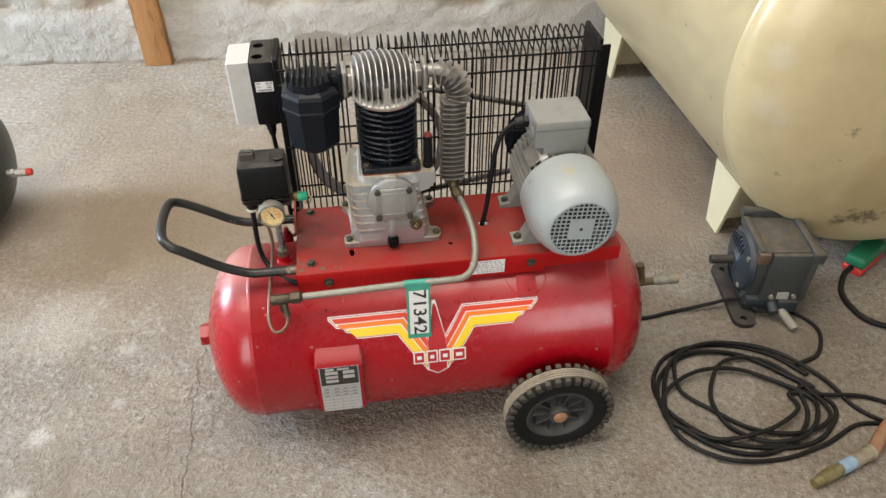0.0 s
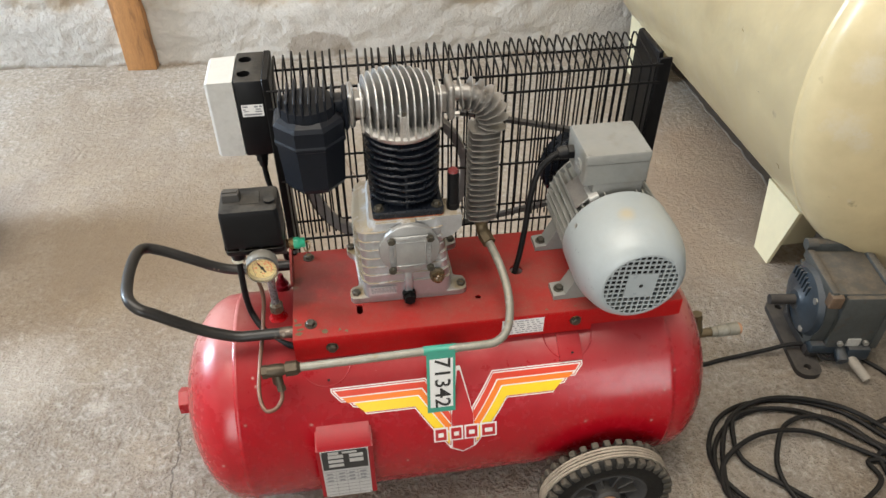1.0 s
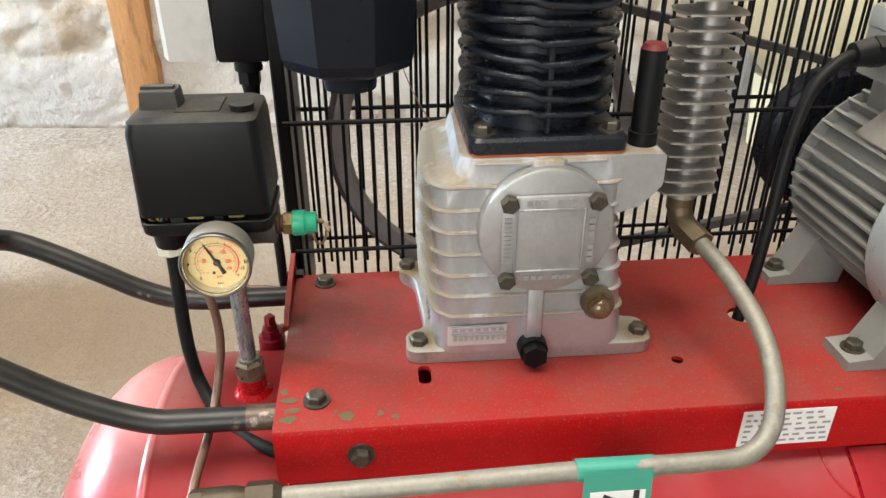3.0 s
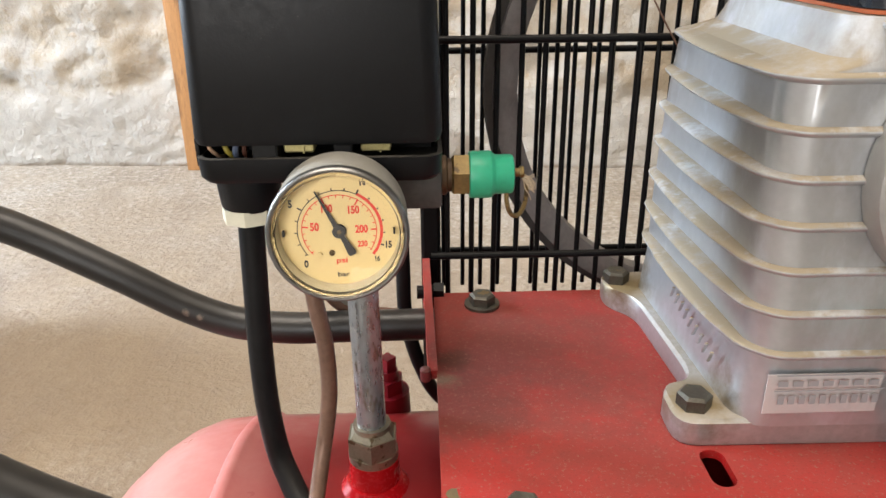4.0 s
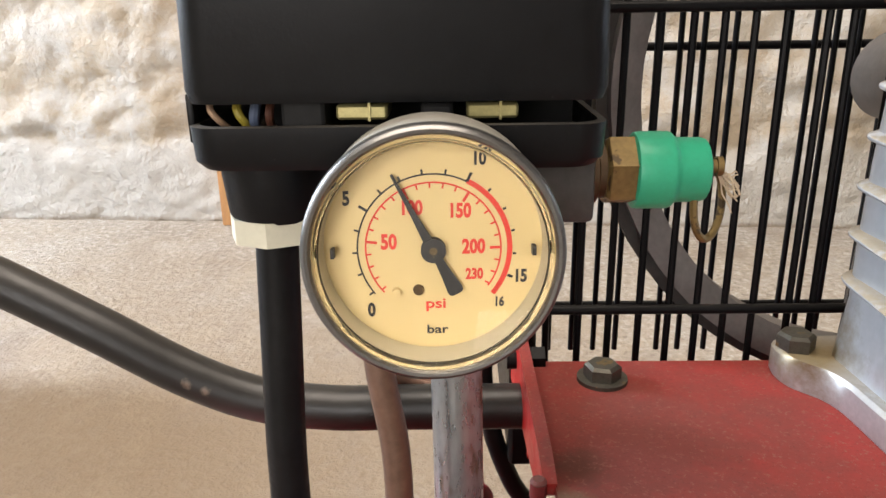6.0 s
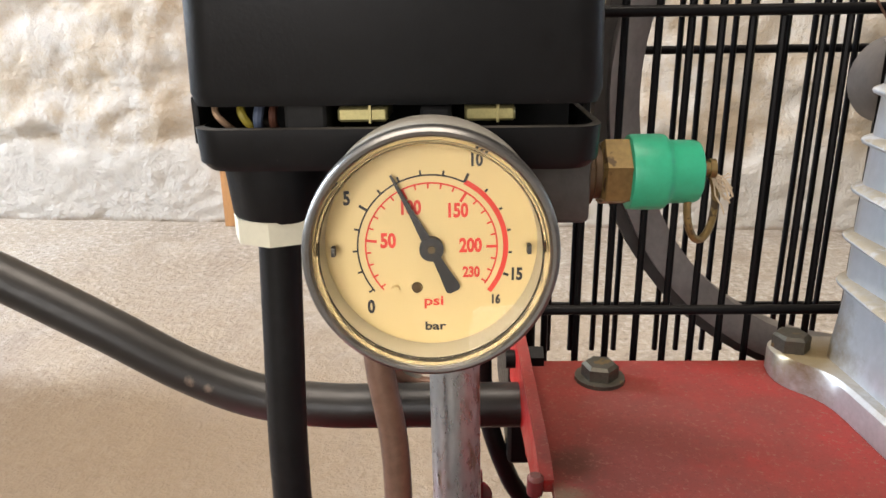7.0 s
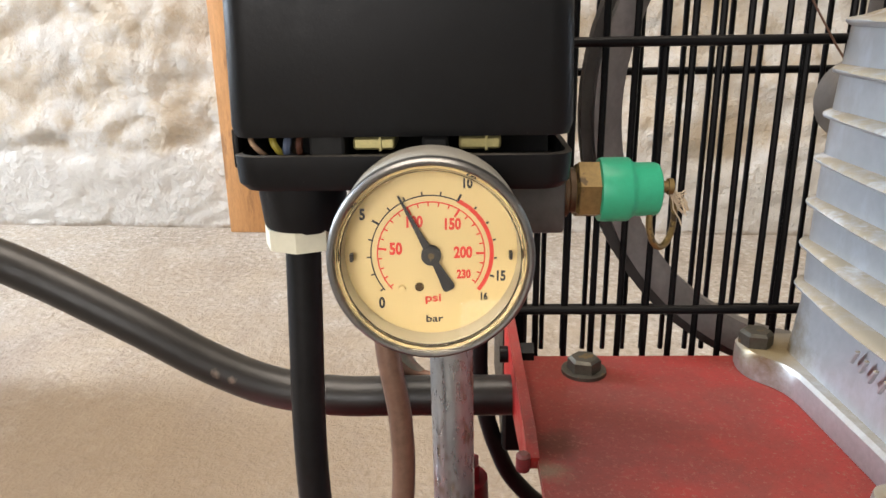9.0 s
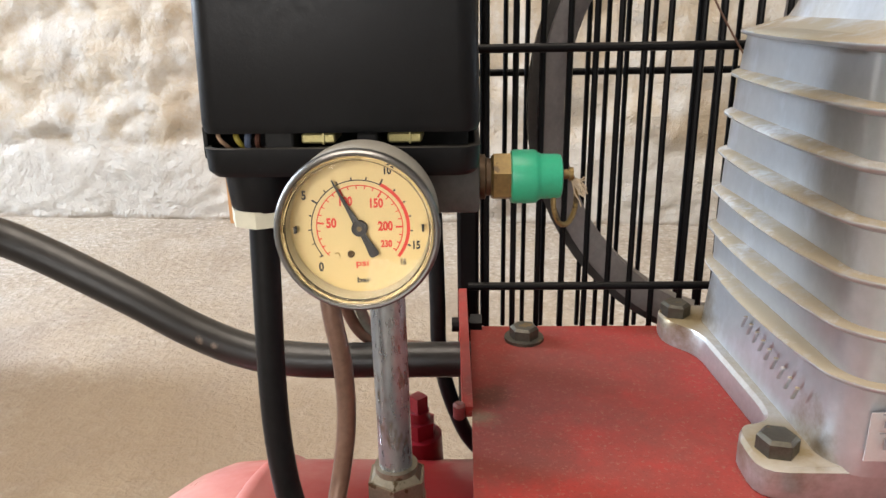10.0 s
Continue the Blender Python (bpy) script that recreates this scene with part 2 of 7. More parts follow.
dial_red = mat("dial_red", (0.62, 0.045, 0.03), 0.5, var=0.04, bump=0.0)
decal_white = mat("decal_white", (0.76, 0.72, 0.70), 0.4, var=0.04, bump=0.0)
decal_scarlet = mat("decal_scarlet", (0.62, 0.055, 0.025), 0.38, var=0.05, bump=0.0)
decal_orange = mat("decal_orange", (0.80, 0.20, 0.02), 0.38, var=0.05, bump=0.0)
decal_yellow = mat("decal_yellow", (0.82, 0.56, 0.02), 0.38, var=0.05, bump=0.0)
decal_red = mat("decal_red", (0.40, 0.012, 0.016), 0.38, var=0.05, bump=0.0)
sticker_green = mat("sticker_green", (0.05, 0.30, 0.22), 0.45, var=0.05, bump=0.0)
paper_white = mat("paper_white", (0.74, 0.735, 0.72), 0.55, var=0.04, scale=120, bump=0.0)
ink_black = mat("ink_black", (0.02, 0.02, 0.02), 0.5, var=0.0, bump=0.0)
ink_grey = mat("ink_grey", (0.25, 0.25, 0.26), 0.5, var=0.0, bump=0.0)
plate_alloy = mat("plate_alloy", (0.55, 0.55, 0.54), 0.42, metal=0.5, var=0.06, scale=90, bump=0.03)
hole_black = mat("dark_cavity", (0.008, 0.008, 0.008), 0.8, var=0.1, bump=0.0)
cream_paint = mat("cream_paint", (0.52, 0.425, 0.245), 0.36, var=0.12, scale=2.0, bump=0.25, bscale=3, depth=0.03, dust=0.05, coat=0.25, spots=(0.32, 0.25, 0.15), spot_scale=13, spot_cut=0.72)
green_paint = mat("dark_green_paint", (0.014, 0.028, 0.026), 0.35, var=0.2, scale=10, bump=0.05, bscale=120, dust=0.1)
gear_blue = mat("worn_blue_grey", (0.016, 0.024, 0.032), 0.42, var=0.4, scale=30, bump=0.1, bscale=200, dust=0.45, dust_col=(0.16, 0.135, 0.105))
gear_grey = mat("dusty_grey_body", (0.042, 0.046, 0.044), 0.5, var=0.35, scale=22, bump=0.15, bscale=200, dust=1.1, dust_col=(0.135, 0.108, 0.078), spots=(0.045, 0.038, 0.030), spot_scale=40, spot_cut=0.60)
rust_dark = mat("dark_rusty_steel", (0.017, 0.014, 0.012), 0.7, var=0.35, scale=40, bump=0.2, bscale=180, dust=0.15)
wood = mat("pine_wood", (0.44, 0.22, 0.085), 0.6, var=0.22, scale=14, bump=0.15, bscale=90, stretch=(6, 6, 0.7), spots=(0.16, 0.06, 0.02), spot_scale=5, spot_cut=0.70)
dark_strip = mat("dark_ground_strip", (0.12, 0.095, 0.072), 0.9, var=0.3, scale=18, bump=0.3, bscale=90)
hose_orange = mat("tan_rubber_hose", (0.30, 0.15, 0.075), 0.6, var=0.25, scale=60, bump=0.1, bscale=200, dust=0.2)
blue_band = mat("pale_blue_fitting", (0.25, 0.36, 0.46), 0.45, var=0.2, scale=90, bump=0.08)
plug_red = mat("red_plastic", (0.50, 0.03, 0.02), 0.45, var=0.12, scale=60, bump=0.03)
copper_orange = mat("orange_gasket", (0.34, 0.075, 0.018), 0.6, var=0.1, bump=0.0)
stain(cream_paint, (0.36, 0.265, 0.13), 1.5, 0.50, 0.66, 0.6)
stain(cream_paint, (0.58, 0.55, 0.47), 9.0, 0.62, 0.70, 0.35, (1, 2.2, 1))
stain(cream_paint, (0.20, 0.155, 0.085), 24.0, 0.70, 0.74, 0.6, (1.5, 0.35, 1.2), (0.5, 0.3, 0.2))
stain(cream_paint, (0.12, 0.09, 0.055), 16.0, 0.70, 0.73, 0.8, (1, 0.5, 2.5), (0.3, 0.2, 0.5))
for centre, size in (((0.808, 0.285, 0.577), 0.050), ((0.819, 0.280, 0.696), 0.045), ((0.845, 0.270, 0.535), 0.035), ((0.883, 0.276, 0.391), 0.012)):
    blot(cream_paint, centre, size * 0.8, (0.56, 0.53, 0.45), 0.35, 1.6, 22)
for centre, size in (((1.103, 0.262, 0.224), 0.030), ((1.134, 0.250, 0.244), 0.034), ((1.174, 0.248, 0.240), 0.036), ((0.89, 0.273, 0.385), 0.009), ((1.011, 0.222, 0.523), 0.014)):
    blot(cream_paint, centre, size, (0.10, 0.08, 0.05), 0.75, 2.2, 55)
blot(cover_grey, (0.266, 0.017, 0.627), 0.017, (0.42, 0.36, 0.24), 0.8, 0.35, 60)
stain(cover_grey, (0.30, 0.25, 0.17), 9.0, 0.60, 0.72, 0.3)
stain(motor_grey, (0.15, 0.125, 0.095), 16.0, 0.55, 0.70, 0.4)
stain(white_plastic, (0.36, 0.35, 0.33), 18.0, 0.56, 0.68, 0.5)
stain(wood, (0.20, 0.10, 0.045), 7.0, 0.54, 0.62, 0.7, (3, 3, 0.6))
stain(pipe_steel, (0.36, 0.35, 0.31), 40.0, 0.54, 0.64, 0.6)
bare_steel = mat("bare_rusty_tube", (0.090, 0.066, 0.050), 0.42, metal=0.4, var=0.5, scale=90, bump=0.25, bscale=260, spots=(0.26, 0.22, 0.18), spot_scale=120, spot_cut=0.58)
chip_primer = mat("chipped_primer", (0.105, 0.074, 0.034), 0.7, var=0.3, scale=150, bump=0.1)
valve_brass = mat("brown_brass", (0.068, 0.053, 0.035), 0.48, metal=0.6, var=0.3, scale=80, bump=0.08, bscale=300)
white_wall_plain = mat("plain_plaster", (0.66, 0.64, 0.60), 0.9, var=0.08, scale=3, bump=0.3, bscale=40)
ceiling_board = mat("ceiling_board", (0.55, 0.52, 0.47), 0.9, var=0.1, scale=3, bump=0.2, bscale=30)

glass = bpy.data.materials.new("clear_glass")
glass.use_nodes = True
gp = glass.node_tree.nodes["Principled BSDF"]
gp.inputs["Base Color"].default_value = (0.98, 0.97, 0.93, 1)
gp.inputs["Transmission Weight"].default_value, gp.inputs["Roughness"].default_value, gp.inputs["IOR"].default_value = 1.0, 0.015, 1.18


TAN, PALE = (0.232, 0.177, 0.122), (0.58, 0.54, 0.49)
# second and third: dark dirt near the cream tank, its shade painted in too
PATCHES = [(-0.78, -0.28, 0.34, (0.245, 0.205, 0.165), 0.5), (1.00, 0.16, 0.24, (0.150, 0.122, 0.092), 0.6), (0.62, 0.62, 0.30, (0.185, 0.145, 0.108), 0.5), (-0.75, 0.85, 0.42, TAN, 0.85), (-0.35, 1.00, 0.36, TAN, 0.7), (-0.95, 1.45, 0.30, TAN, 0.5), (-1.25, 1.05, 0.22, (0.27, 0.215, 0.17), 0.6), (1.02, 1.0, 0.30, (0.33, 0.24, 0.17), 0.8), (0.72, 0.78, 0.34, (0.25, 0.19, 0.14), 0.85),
           (-0.899, 0.028, 0.026, PALE, 0.7), (-0.75, 0.275, 0.024, PALE, 0.45), (-0.739, 0.102, 0.016, PALE, 0.45), (-0.906, -0.122, 0.022, PALE, 0.6), (-0.95, 0.38, 0.12, PALE, 0.35), (-0.45, 0.25, 0.10, PALE, 0.3)]
SWIRLS = [(-0.93, 1.61, 0.22), (-1.08, 1.33, 0.18), (1.03, 1.26, 0.15), (-1.30, 1.62, 0.12)]


def concrete():
    m = mat("rough_concrete", (0.310, 0.262, 0.208), 0.88, var=0.14, scale=1.6, bump=0.0)
    N, L = m.node_tree.nodes, m.node_tree.links
    p = N["Principled BSDF"]
    tc = N.new("ShaderNodeTexCoord")

    def nz(sc, det=6, rg=0.6, dist=0.0):
        n = N.new("ShaderNodeTexNoise")
        n.inputs["Scale"].default_value, n.inputs["Detail"].default_value = sc, det
        n.inputs["Roughness"].default_value, n.inputs["Distortion"].default_value = rg, dist
        L.new(tc.outputs["Object"], n.inputs["Vector"])
        return n.outputs["Fac"]

    def rng(f, a, b, lo=0.0, hi=1.0):
        r = N.new("ShaderNodeMapRange")
        for k, v in zip(("From Min", "From Max", "To Min", "To Max"), (a, b, lo, hi)):
            r.inputs[k].default_value = v
        L.new(f, r.inputs["Value"])
        return r.outputs[0]

    def mixc(f, a, b):
        x = N.new("ShaderNodeMix")
        x.data_type = "RGBA"
        L.new(f, x.inputs[0]), L.new(a, x.inputs[6])
        x.inputs[7].default_value = (*b, 1)
        return x.outputs[2]

    def add(a, b, k):
        x = N.new("ShaderNodeMath")
        x.operation = "MULTIPLY_ADD"
        L.new(b, x.inputs[0]), L.new(a, x.inputs[2])
        x.inputs[1].default_value = k
        return x.outputs[0]

    c = p.inputs["Base Color"].links[0].from_socket
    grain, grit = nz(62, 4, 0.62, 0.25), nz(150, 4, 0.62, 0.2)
    c = mixc(rng(nz(2.3, 8, 0.68), 0.47, 0.57, 0, 0.7), c, (0.345, 0.310, 0.270))
    c = mixc(rng(nz(1.7, 8, 0.66, 0.5), 0.51, 0.60, 0, 0.6), c, (0.215, 0.172, 0.130))
    c = mixc(rng(nz(15, 9, 0.75, 0.4), 0.47, 0.64, 0, 0.4), c, (0.35, 0.315, 0.275))
    # relief shading put into the colour: bump pits darkened, raised grains paled
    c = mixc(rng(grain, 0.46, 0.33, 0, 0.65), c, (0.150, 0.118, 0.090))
    c = mixc(rng(grain, 0.53, 0.64, 0, 0.55), c, (0.50, 0.46, 0.41))
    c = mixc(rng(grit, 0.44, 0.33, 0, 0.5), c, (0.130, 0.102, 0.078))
    c = mixc(rng(grit, 0.56, 0.66, 0, 0.50), c, (0.50, 0.46, 0.41))
    c = mixc(rng(nz(8.5, 9, 0.72), 0.64, 0.68, 0, 0.6), c, (0.56, 0.52, 0.46))
    L.new(c, p.inputs["Base Color"])
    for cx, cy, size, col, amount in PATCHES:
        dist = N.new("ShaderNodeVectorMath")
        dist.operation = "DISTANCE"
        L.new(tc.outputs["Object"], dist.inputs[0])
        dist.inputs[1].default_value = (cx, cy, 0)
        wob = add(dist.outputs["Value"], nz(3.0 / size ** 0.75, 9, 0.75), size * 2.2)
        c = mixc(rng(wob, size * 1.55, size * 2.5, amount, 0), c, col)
    L.new(c, p.inputs["Base Color"])
    # hairline crack running away from the tank's end
    sp = N.new("ShaderNodeSeparateXYZ")
    L.new(tc.outputs["Object"], sp.inputs[0])
    wav = add(add(sp.outputs["X"], nz(9, 5, 0.6), 0.075), nz(60, 3, 0.6), 0.012)
    side = N.new("ShaderNodeMath")
    side.operation = "SUBTRACT"
    L.new(wav, side.inputs[0])
    side.inputs[1].default_value = -0.559 + 0.0375 + 0.006
    width = N.new("ShaderNodeMath")
    width.operation = "ABSOLUTE"
    L.new(side.outputs[0], width.inputs[0])
    along = N.new("ShaderNodeMath")
    along.operation = "MULTIPLY"
    L.new(rng(width.outputs[0], 0.0008, 0.0022, 1.0, 0.0), along.inputs[0])
    ends = N.new("ShaderNodeMath")
    ends.operation = "MULTIPLY"
    L.new(rng(sp.outputs["Y"], 0.28, 0.25), ends.inputs[0]), L.new(rng(sp.outputs["Y"], -0.70, -0.55), ends.inputs[1])
    L.new(ends.outputs[0], along.inputs[1])
    crack = along.outputs[0]
    c = mixc(rng(crack, 0.0, 1.0, 0.0, 0.7), c, (0.10, 0.078, 0.06))
    L.new(c, p.inputs["Base Color"])
    sw = rng(nz(2.4, 4), 0.3, 0.7, 0.0, 0.3)
    for cx, cy, size in SWIRLS:
        off = N.new("ShaderNodeMapping")
        off.inputs["Location"].default_value = (-cx, -cy, 0)
        L.new(tc.outputs["Object"], off.inputs[0])
        ring = N.new("ShaderNodeTexWave")
        ring.wave_type, ring.rings_direction = "RINGS", "Z"
        ring.inputs["Scale"].default_value, ring.inputs["Distortion"].default_value = 13.0, 6.0
        ring.inputs["Detail"].default_value, ring.inputs["Detail Scale"].default_value = 3.0, 1.5
        L.new(off.outputs[0], ring.inputs["Vector"])
        dist = N.new("ShaderNodeVectorMath")
        dist.operation = "LENGTH"
        L.new(off.outputs[0], dist.inputs[0])
        near = rng(dist.outputs["Value"], size * 0.4, size, 1.0, 0.0)
        pr = N.new("ShaderNodeMath")
        pr.operation = "MULTIPLY"
        L.new(ring.outputs["Fac"], pr.inputs[0]), L.new(near, pr.inputs[1])
        gap = N.new("ShaderNodeMath")
        gap.operation = "MULTIPLY"
        L.new(pr.outputs[0], gap.inputs[0]), L.new(rng(nz(8.0, 3), 0.46, 0.58), gap.inputs[1])
        sw = add(sw, gap.outputs[0], 0.5)
    h = add(sw, grain, 1.7)
    h = add(h, grit, 0.75)
    h = add(h, nz(380, 3, 0.6), 0.25)
    h = add(h, nz(9, 5, 0.6), 0.7)
    h = add(h, crack, -0.5)
    b = N.new("ShaderNodeBump")
    b.inputs["Strength"].default_value, b.inputs["Distance"].default_value = 1.0, 0.0095
    # worn smoother behind the machine
    L.new(rng(sp.outputs["Y"], 0.25, 0.60, 1.0, 0.45), b.inputs["Strength"])
    L.new(h, b.inputs["Height"]), L.new(b.outputs[0], p.inputs["Normal"])
    stain(m, (0.36, 0.295, 0.215), 5.5, 0.50, 0.64, 0.30)
    stain(m, (0.225, 0.18, 0.14), 7.5, 0.53, 0.66, 0.55, (1, 0.5, 1), (0, 0, 0.5))
    return m


def whitewash():
    m = mat("peeling_whitewash", (0.475, 0.45, 0.41), 0.9, var=0.07, scale=6, bump=0.0)
    N, L = m.node_tree.nodes, m.node_tree.links
    p = N["Principled BSDF"]
    tc = N.new("ShaderNodeTexCoord")
    sp = N.new("ShaderNodeSeparateXYZ")
    L.new(tc.outputs["Object"], sp.inputs[0])

    def nz(sc, det=6, rg=0.6):
        n = N.new("ShaderNodeTexNoise")
        n.inputs["Scale"].default_value, n.inputs["Detail"].default_value, n.inputs["Roughness"].default_value = sc, det, rg
        L.new(tc.outputs["Object"], n.inputs["Vector"])
        return n.outputs["Fac"]

    def rng(f, a, b, lo=0.0, hi=1.0):
        r = N.new("ShaderNodeMapRange")
        for k, v in zip(("From Min", "From Max", "To Min", "To Max"), (a, b, lo, hi)):
            r.inputs[k].default_value = v
        L.new(f, r.inputs["Value"])
        return r.outputs[0]

    def mixc(f, a, b):
        x = N.new("ShaderNodeMix")
        x.data_type = "RGBA"
        L.new(f, x.inputs[0]), L.new(a, x.inputs[6])
        x.inputs[7].default_value = (*b, 1)
        return x.outputs[2]

    def mul(a, b):
        x = N.new("ShaderNodeMath")
        x.operation = "MULTIPLY"
        L.new(a, x.inputs[0]), L.new(b, x.inputs[1])
        return x.outputs[0]

    c = p.inputs["Base Color"].links[0].from_socket
    rag = N.new("ShaderNodeMath")
    rag.operation = "MULTIPLY_ADD"
    L.new(nz(4, 6, 0.65), rag.inputs[0])
    rag.inputs[1].default_value = -0.22
    L.new(sp.outputs["Z"], rag.inputs[2])
    upper = rng(rag.outputs[0], 0.10, 0.13)
    c = mixc(mul(rng(nz(6, 8, 0.70), 0.42, 0.58, 0, 0.8), upper), c, (0.40, 0.325, 0.235))
    c = mixc(mul(rng(nz(20, 7, 0.7), 0.58, 0.68, 0, 0.6), upper), c, (0.40, 0.31, 0.22))
    c = mixc(rng(nz(40, 6, 0.7), 0.66, 0.74, 0, 0.5), c, (0.45, 0.40, 0.33))
    # bare grey patch low on the wall
    vm = N.new("ShaderNodeVectorMath")
    vm.operation = "DISTANCE"
    mp = N.new("ShaderNodeMapping")
    mp.inputs["Scale"].default_value = (0.45, 0, 1)
    L.new(tc.outputs["Object"], mp.inputs[0]), L.new(mp.outputs[0], vm.inputs[0])
    vm.inputs[1].default_value = (0.78 * 0.45, 0, 0.06)
    ad = N.new("ShaderNodeMath")
    ad.operation = "MULTIPLY_ADD"
    L.new(nz(26, 6, 0.7), ad.inputs[0])
    ad.inputs[1].default_value = 0.07
    L.new(vm.outputs["Value"], ad.inputs[2])
    c = mixc(rng(ad.outputs[0], 0.086, 0.096, 1, 0), c, (0.30, 0.265, 0.225))
    # ragged brown band where wall meets floor
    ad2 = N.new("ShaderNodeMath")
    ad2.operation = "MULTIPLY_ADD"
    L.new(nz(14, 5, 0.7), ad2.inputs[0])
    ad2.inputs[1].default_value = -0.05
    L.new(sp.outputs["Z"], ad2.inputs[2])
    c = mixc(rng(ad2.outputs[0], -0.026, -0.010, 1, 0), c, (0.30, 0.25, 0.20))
    L.new(c, p.inputs["Base Color"])
    b = N.new("ShaderNodeBump")
    b.inputs["Strength"].default_value, b.inputs["Distance"].default_value = 1.0, 0.0065
    a = N.new("ShaderNodeMath")
    a.operation = "MULTIPLY_ADD"
    a.inputs[1].default_value = 2.0
    L.new(nz(18, 9, 0.66), a.inputs[0]), L.new(nz(60, 5, 0.6), a.inputs[2])
    L.new(a.outputs[0], b.inputs["Height"]), L.new(b.outputs[0], p.inputs["Normal"])
    return m


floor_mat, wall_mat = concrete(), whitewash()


# ---- builders ----
def V(*a):
    return Vector(a)


def thing(name, loc, label, category, group=""):
    ob = new(name)
    ob.location = loc
    ob.empty_display_size = 0.05
    return tagged(ob, label, category, group)


def link(name, me, parent=None, label=""):
    ob = new(name, me)
    if parent is not None:
        ob.parent = parent
        if parent.data is None:
            ob.matrix_parent_inverse = Matrix.Translation(-Vector(parent.location))
    if label:
        tagged(ob, label)
    return ob


def mesh_of(name, bm, material, angle=38):
    bmesh.ops.recalc_face_normals(bm, faces=bm.faces)
    me = bpy.data.meshes.new(name)
    bm.to_mesh(me)
    bm.free()
    me.materials.append(material)
    me.shade_smooth()
    me.set_sharp_from_angle(angle=radians(angle))
    return me


def part(name, bm, material, parent=None, label="", angle=38):
    return link(name, mesh_of(name, bm, material, angle), parent, label)


def setting(name, bm, material, label="", angle=38):
    return tagged(part(name, bm, material, None, label, angle), kind="structure")


def nb():
    return bmesh.new()


def box(bm, x0, x1, y0, y1, z0, z1, bev=0.0, seg=2, m=None):
    mm = Matrix.Translation(((x0 + x1) / 2, (y0 + y1) / 2, (z0 + z1) / 2)) @ Matrix.Diagonal((x1 - x0, y1 - y0, z1 - z0, 1))
    vs = bmesh.ops.create_cube(bm, size=1, matrix=(m @ mm) if m else mm)["verts"]
    if bev:
        es = list({e for v in vs for e in v.link_edges})
        bmesh.ops.bevel(bm, geom=es, offset=bev, segments=seg, profile=0.5, affect="EDGES")
    return bm


def frame_to(p0, p1):
    d = Vector(p1) - Vector(p0)
    return Matrix.Translation((Vector(p0) + Vector(p1)) / 2) @ d.to_track_quat("Z", "Y").to_matrix().to_4x4(), d.length


def cyl(bm, p0, p1, r0, r1=None, n=24, turn=0.0):
    m, h = frame_to(p0, p1)
    bmesh.ops.create_cone(bm, cap_ends=True, segments=n, radius1=r0, radius2=r0 if r1 is None else r1, depth=h, matrix=m @ Matrix.Rotation(turn, 4, "Z"))
    return bm


def lathe(bm, prof, origin, axis, n=48, closed=False):
    """prof: (radius, distance along axis) rows."""
    q = Vector(axis).to_track_quat("Z", "Y").to_matrix().to_4x4()
    m = Matrix.Translation(origin) @ q
    rings = []
    for r, h in prof:
        if r < 1e-6:
            rings.append([bm.verts.new(m @ V(0, 0, h))])
        else:
            rings.append([bm.verts.new(m @ V(r * math.cos(2 * math.pi * k / n), r * math.sin(2 * math.pi * k / n), h)) for k in range(n)])
    pairs = list(zip(rings, rings[1:])) + ([(rings[-1], rings[0])] if closed else [])
    for a, b in pairs:
        for k in range(n):
            j = (k + 1) % n
            if len(a) == 1 and len(b) > 1:
                bm.faces.new((a[0], b[k], b[j]))
            elif len(b) == 1 and len(a) > 1:
                bm.faces.new((a[k], a[j], b[0]))
            elif len(a) > 1:
                bm.faces.new((a[k], a[j], b[j], b[k]))
    return bm


def spline(pts, steps=8):
    P = [Vector(p) for p in pts]
    if len(P) < 3:
        return P
    out = []
    for i in range(len(P) - 1):
        a, b, c, d = P[max(i - 1, 0)], P[i], P[i + 1], P[min(i + 2, len(P) - 1)]
        for k in range(steps):
            t = k / steps
            out.append(0.5 * (2 * b + (c - a) * t + (2 * a - 5 * b + 4 * c - d) * t * t + (3 * b - a - 3 * c + d) * t ** 3))
    out.append(P[-1])
    return out


def tube(bm, pts, r, n=12, steps=8, smooth=True):
    P = spline(pts, steps) if smooth else [Vector(p) for p in pts]
    rings, up = [], None
    for i, p in enumerate(P):
        d = (P[min(i + 1, len(P) - 1)] - P[max(i - 1, 0)]).normalized()
        if up is None:
            up = d.orthogonal().normalized()
        else:
            up = (up - d * up.dot(d)).normalized()
        side = d.cross(up)
        rings.append([bm.verts.new(p + r * (math.cos(2 * math.pi * k / n) * up + math.sin(2 * math.pi * k / n) * side)) for k in range(n)])
    for a, b in zip(rings, rings[1:]):
        for k in range(n):
            bm.faces.new((a[k], a[(k + 1) % n], b[(k + 1) % n], b[k]))
    bm.faces.new(rings[0]), bm.faces.new(rings[-1])
    return bm


def loft(bm, rings, cap=True):
    R = [[bm.verts.new(p) for p in ring] for ring in rings]
    n = len(R[0])
    for a, b in zip(R, R[1:]):
        for k in range(n):
            bm.faces.new((a[k], a[(k + 1) % n], b[(k + 1) % n], b[k]))
    if cap:
        bm.faces.new(R[0]), bm.faces.new(R[-1])
    return bm


def rrect(x0, x1, y0, y1, z, r, n=5):
    out = []
    for cx, cy, a0 in ((x1 - r, y1 - r, 0), (x0 + r, y1 - r, 90), (x0 + r, y0 + r, 180), (x1 - r, y0 + r, 270)):
        for k in range(n + 1):
            a = radians(a0 + 90 * k / n)
            out.append(V(cx + r * math.cos(a), cy + r * math.sin(a), z))
    return out


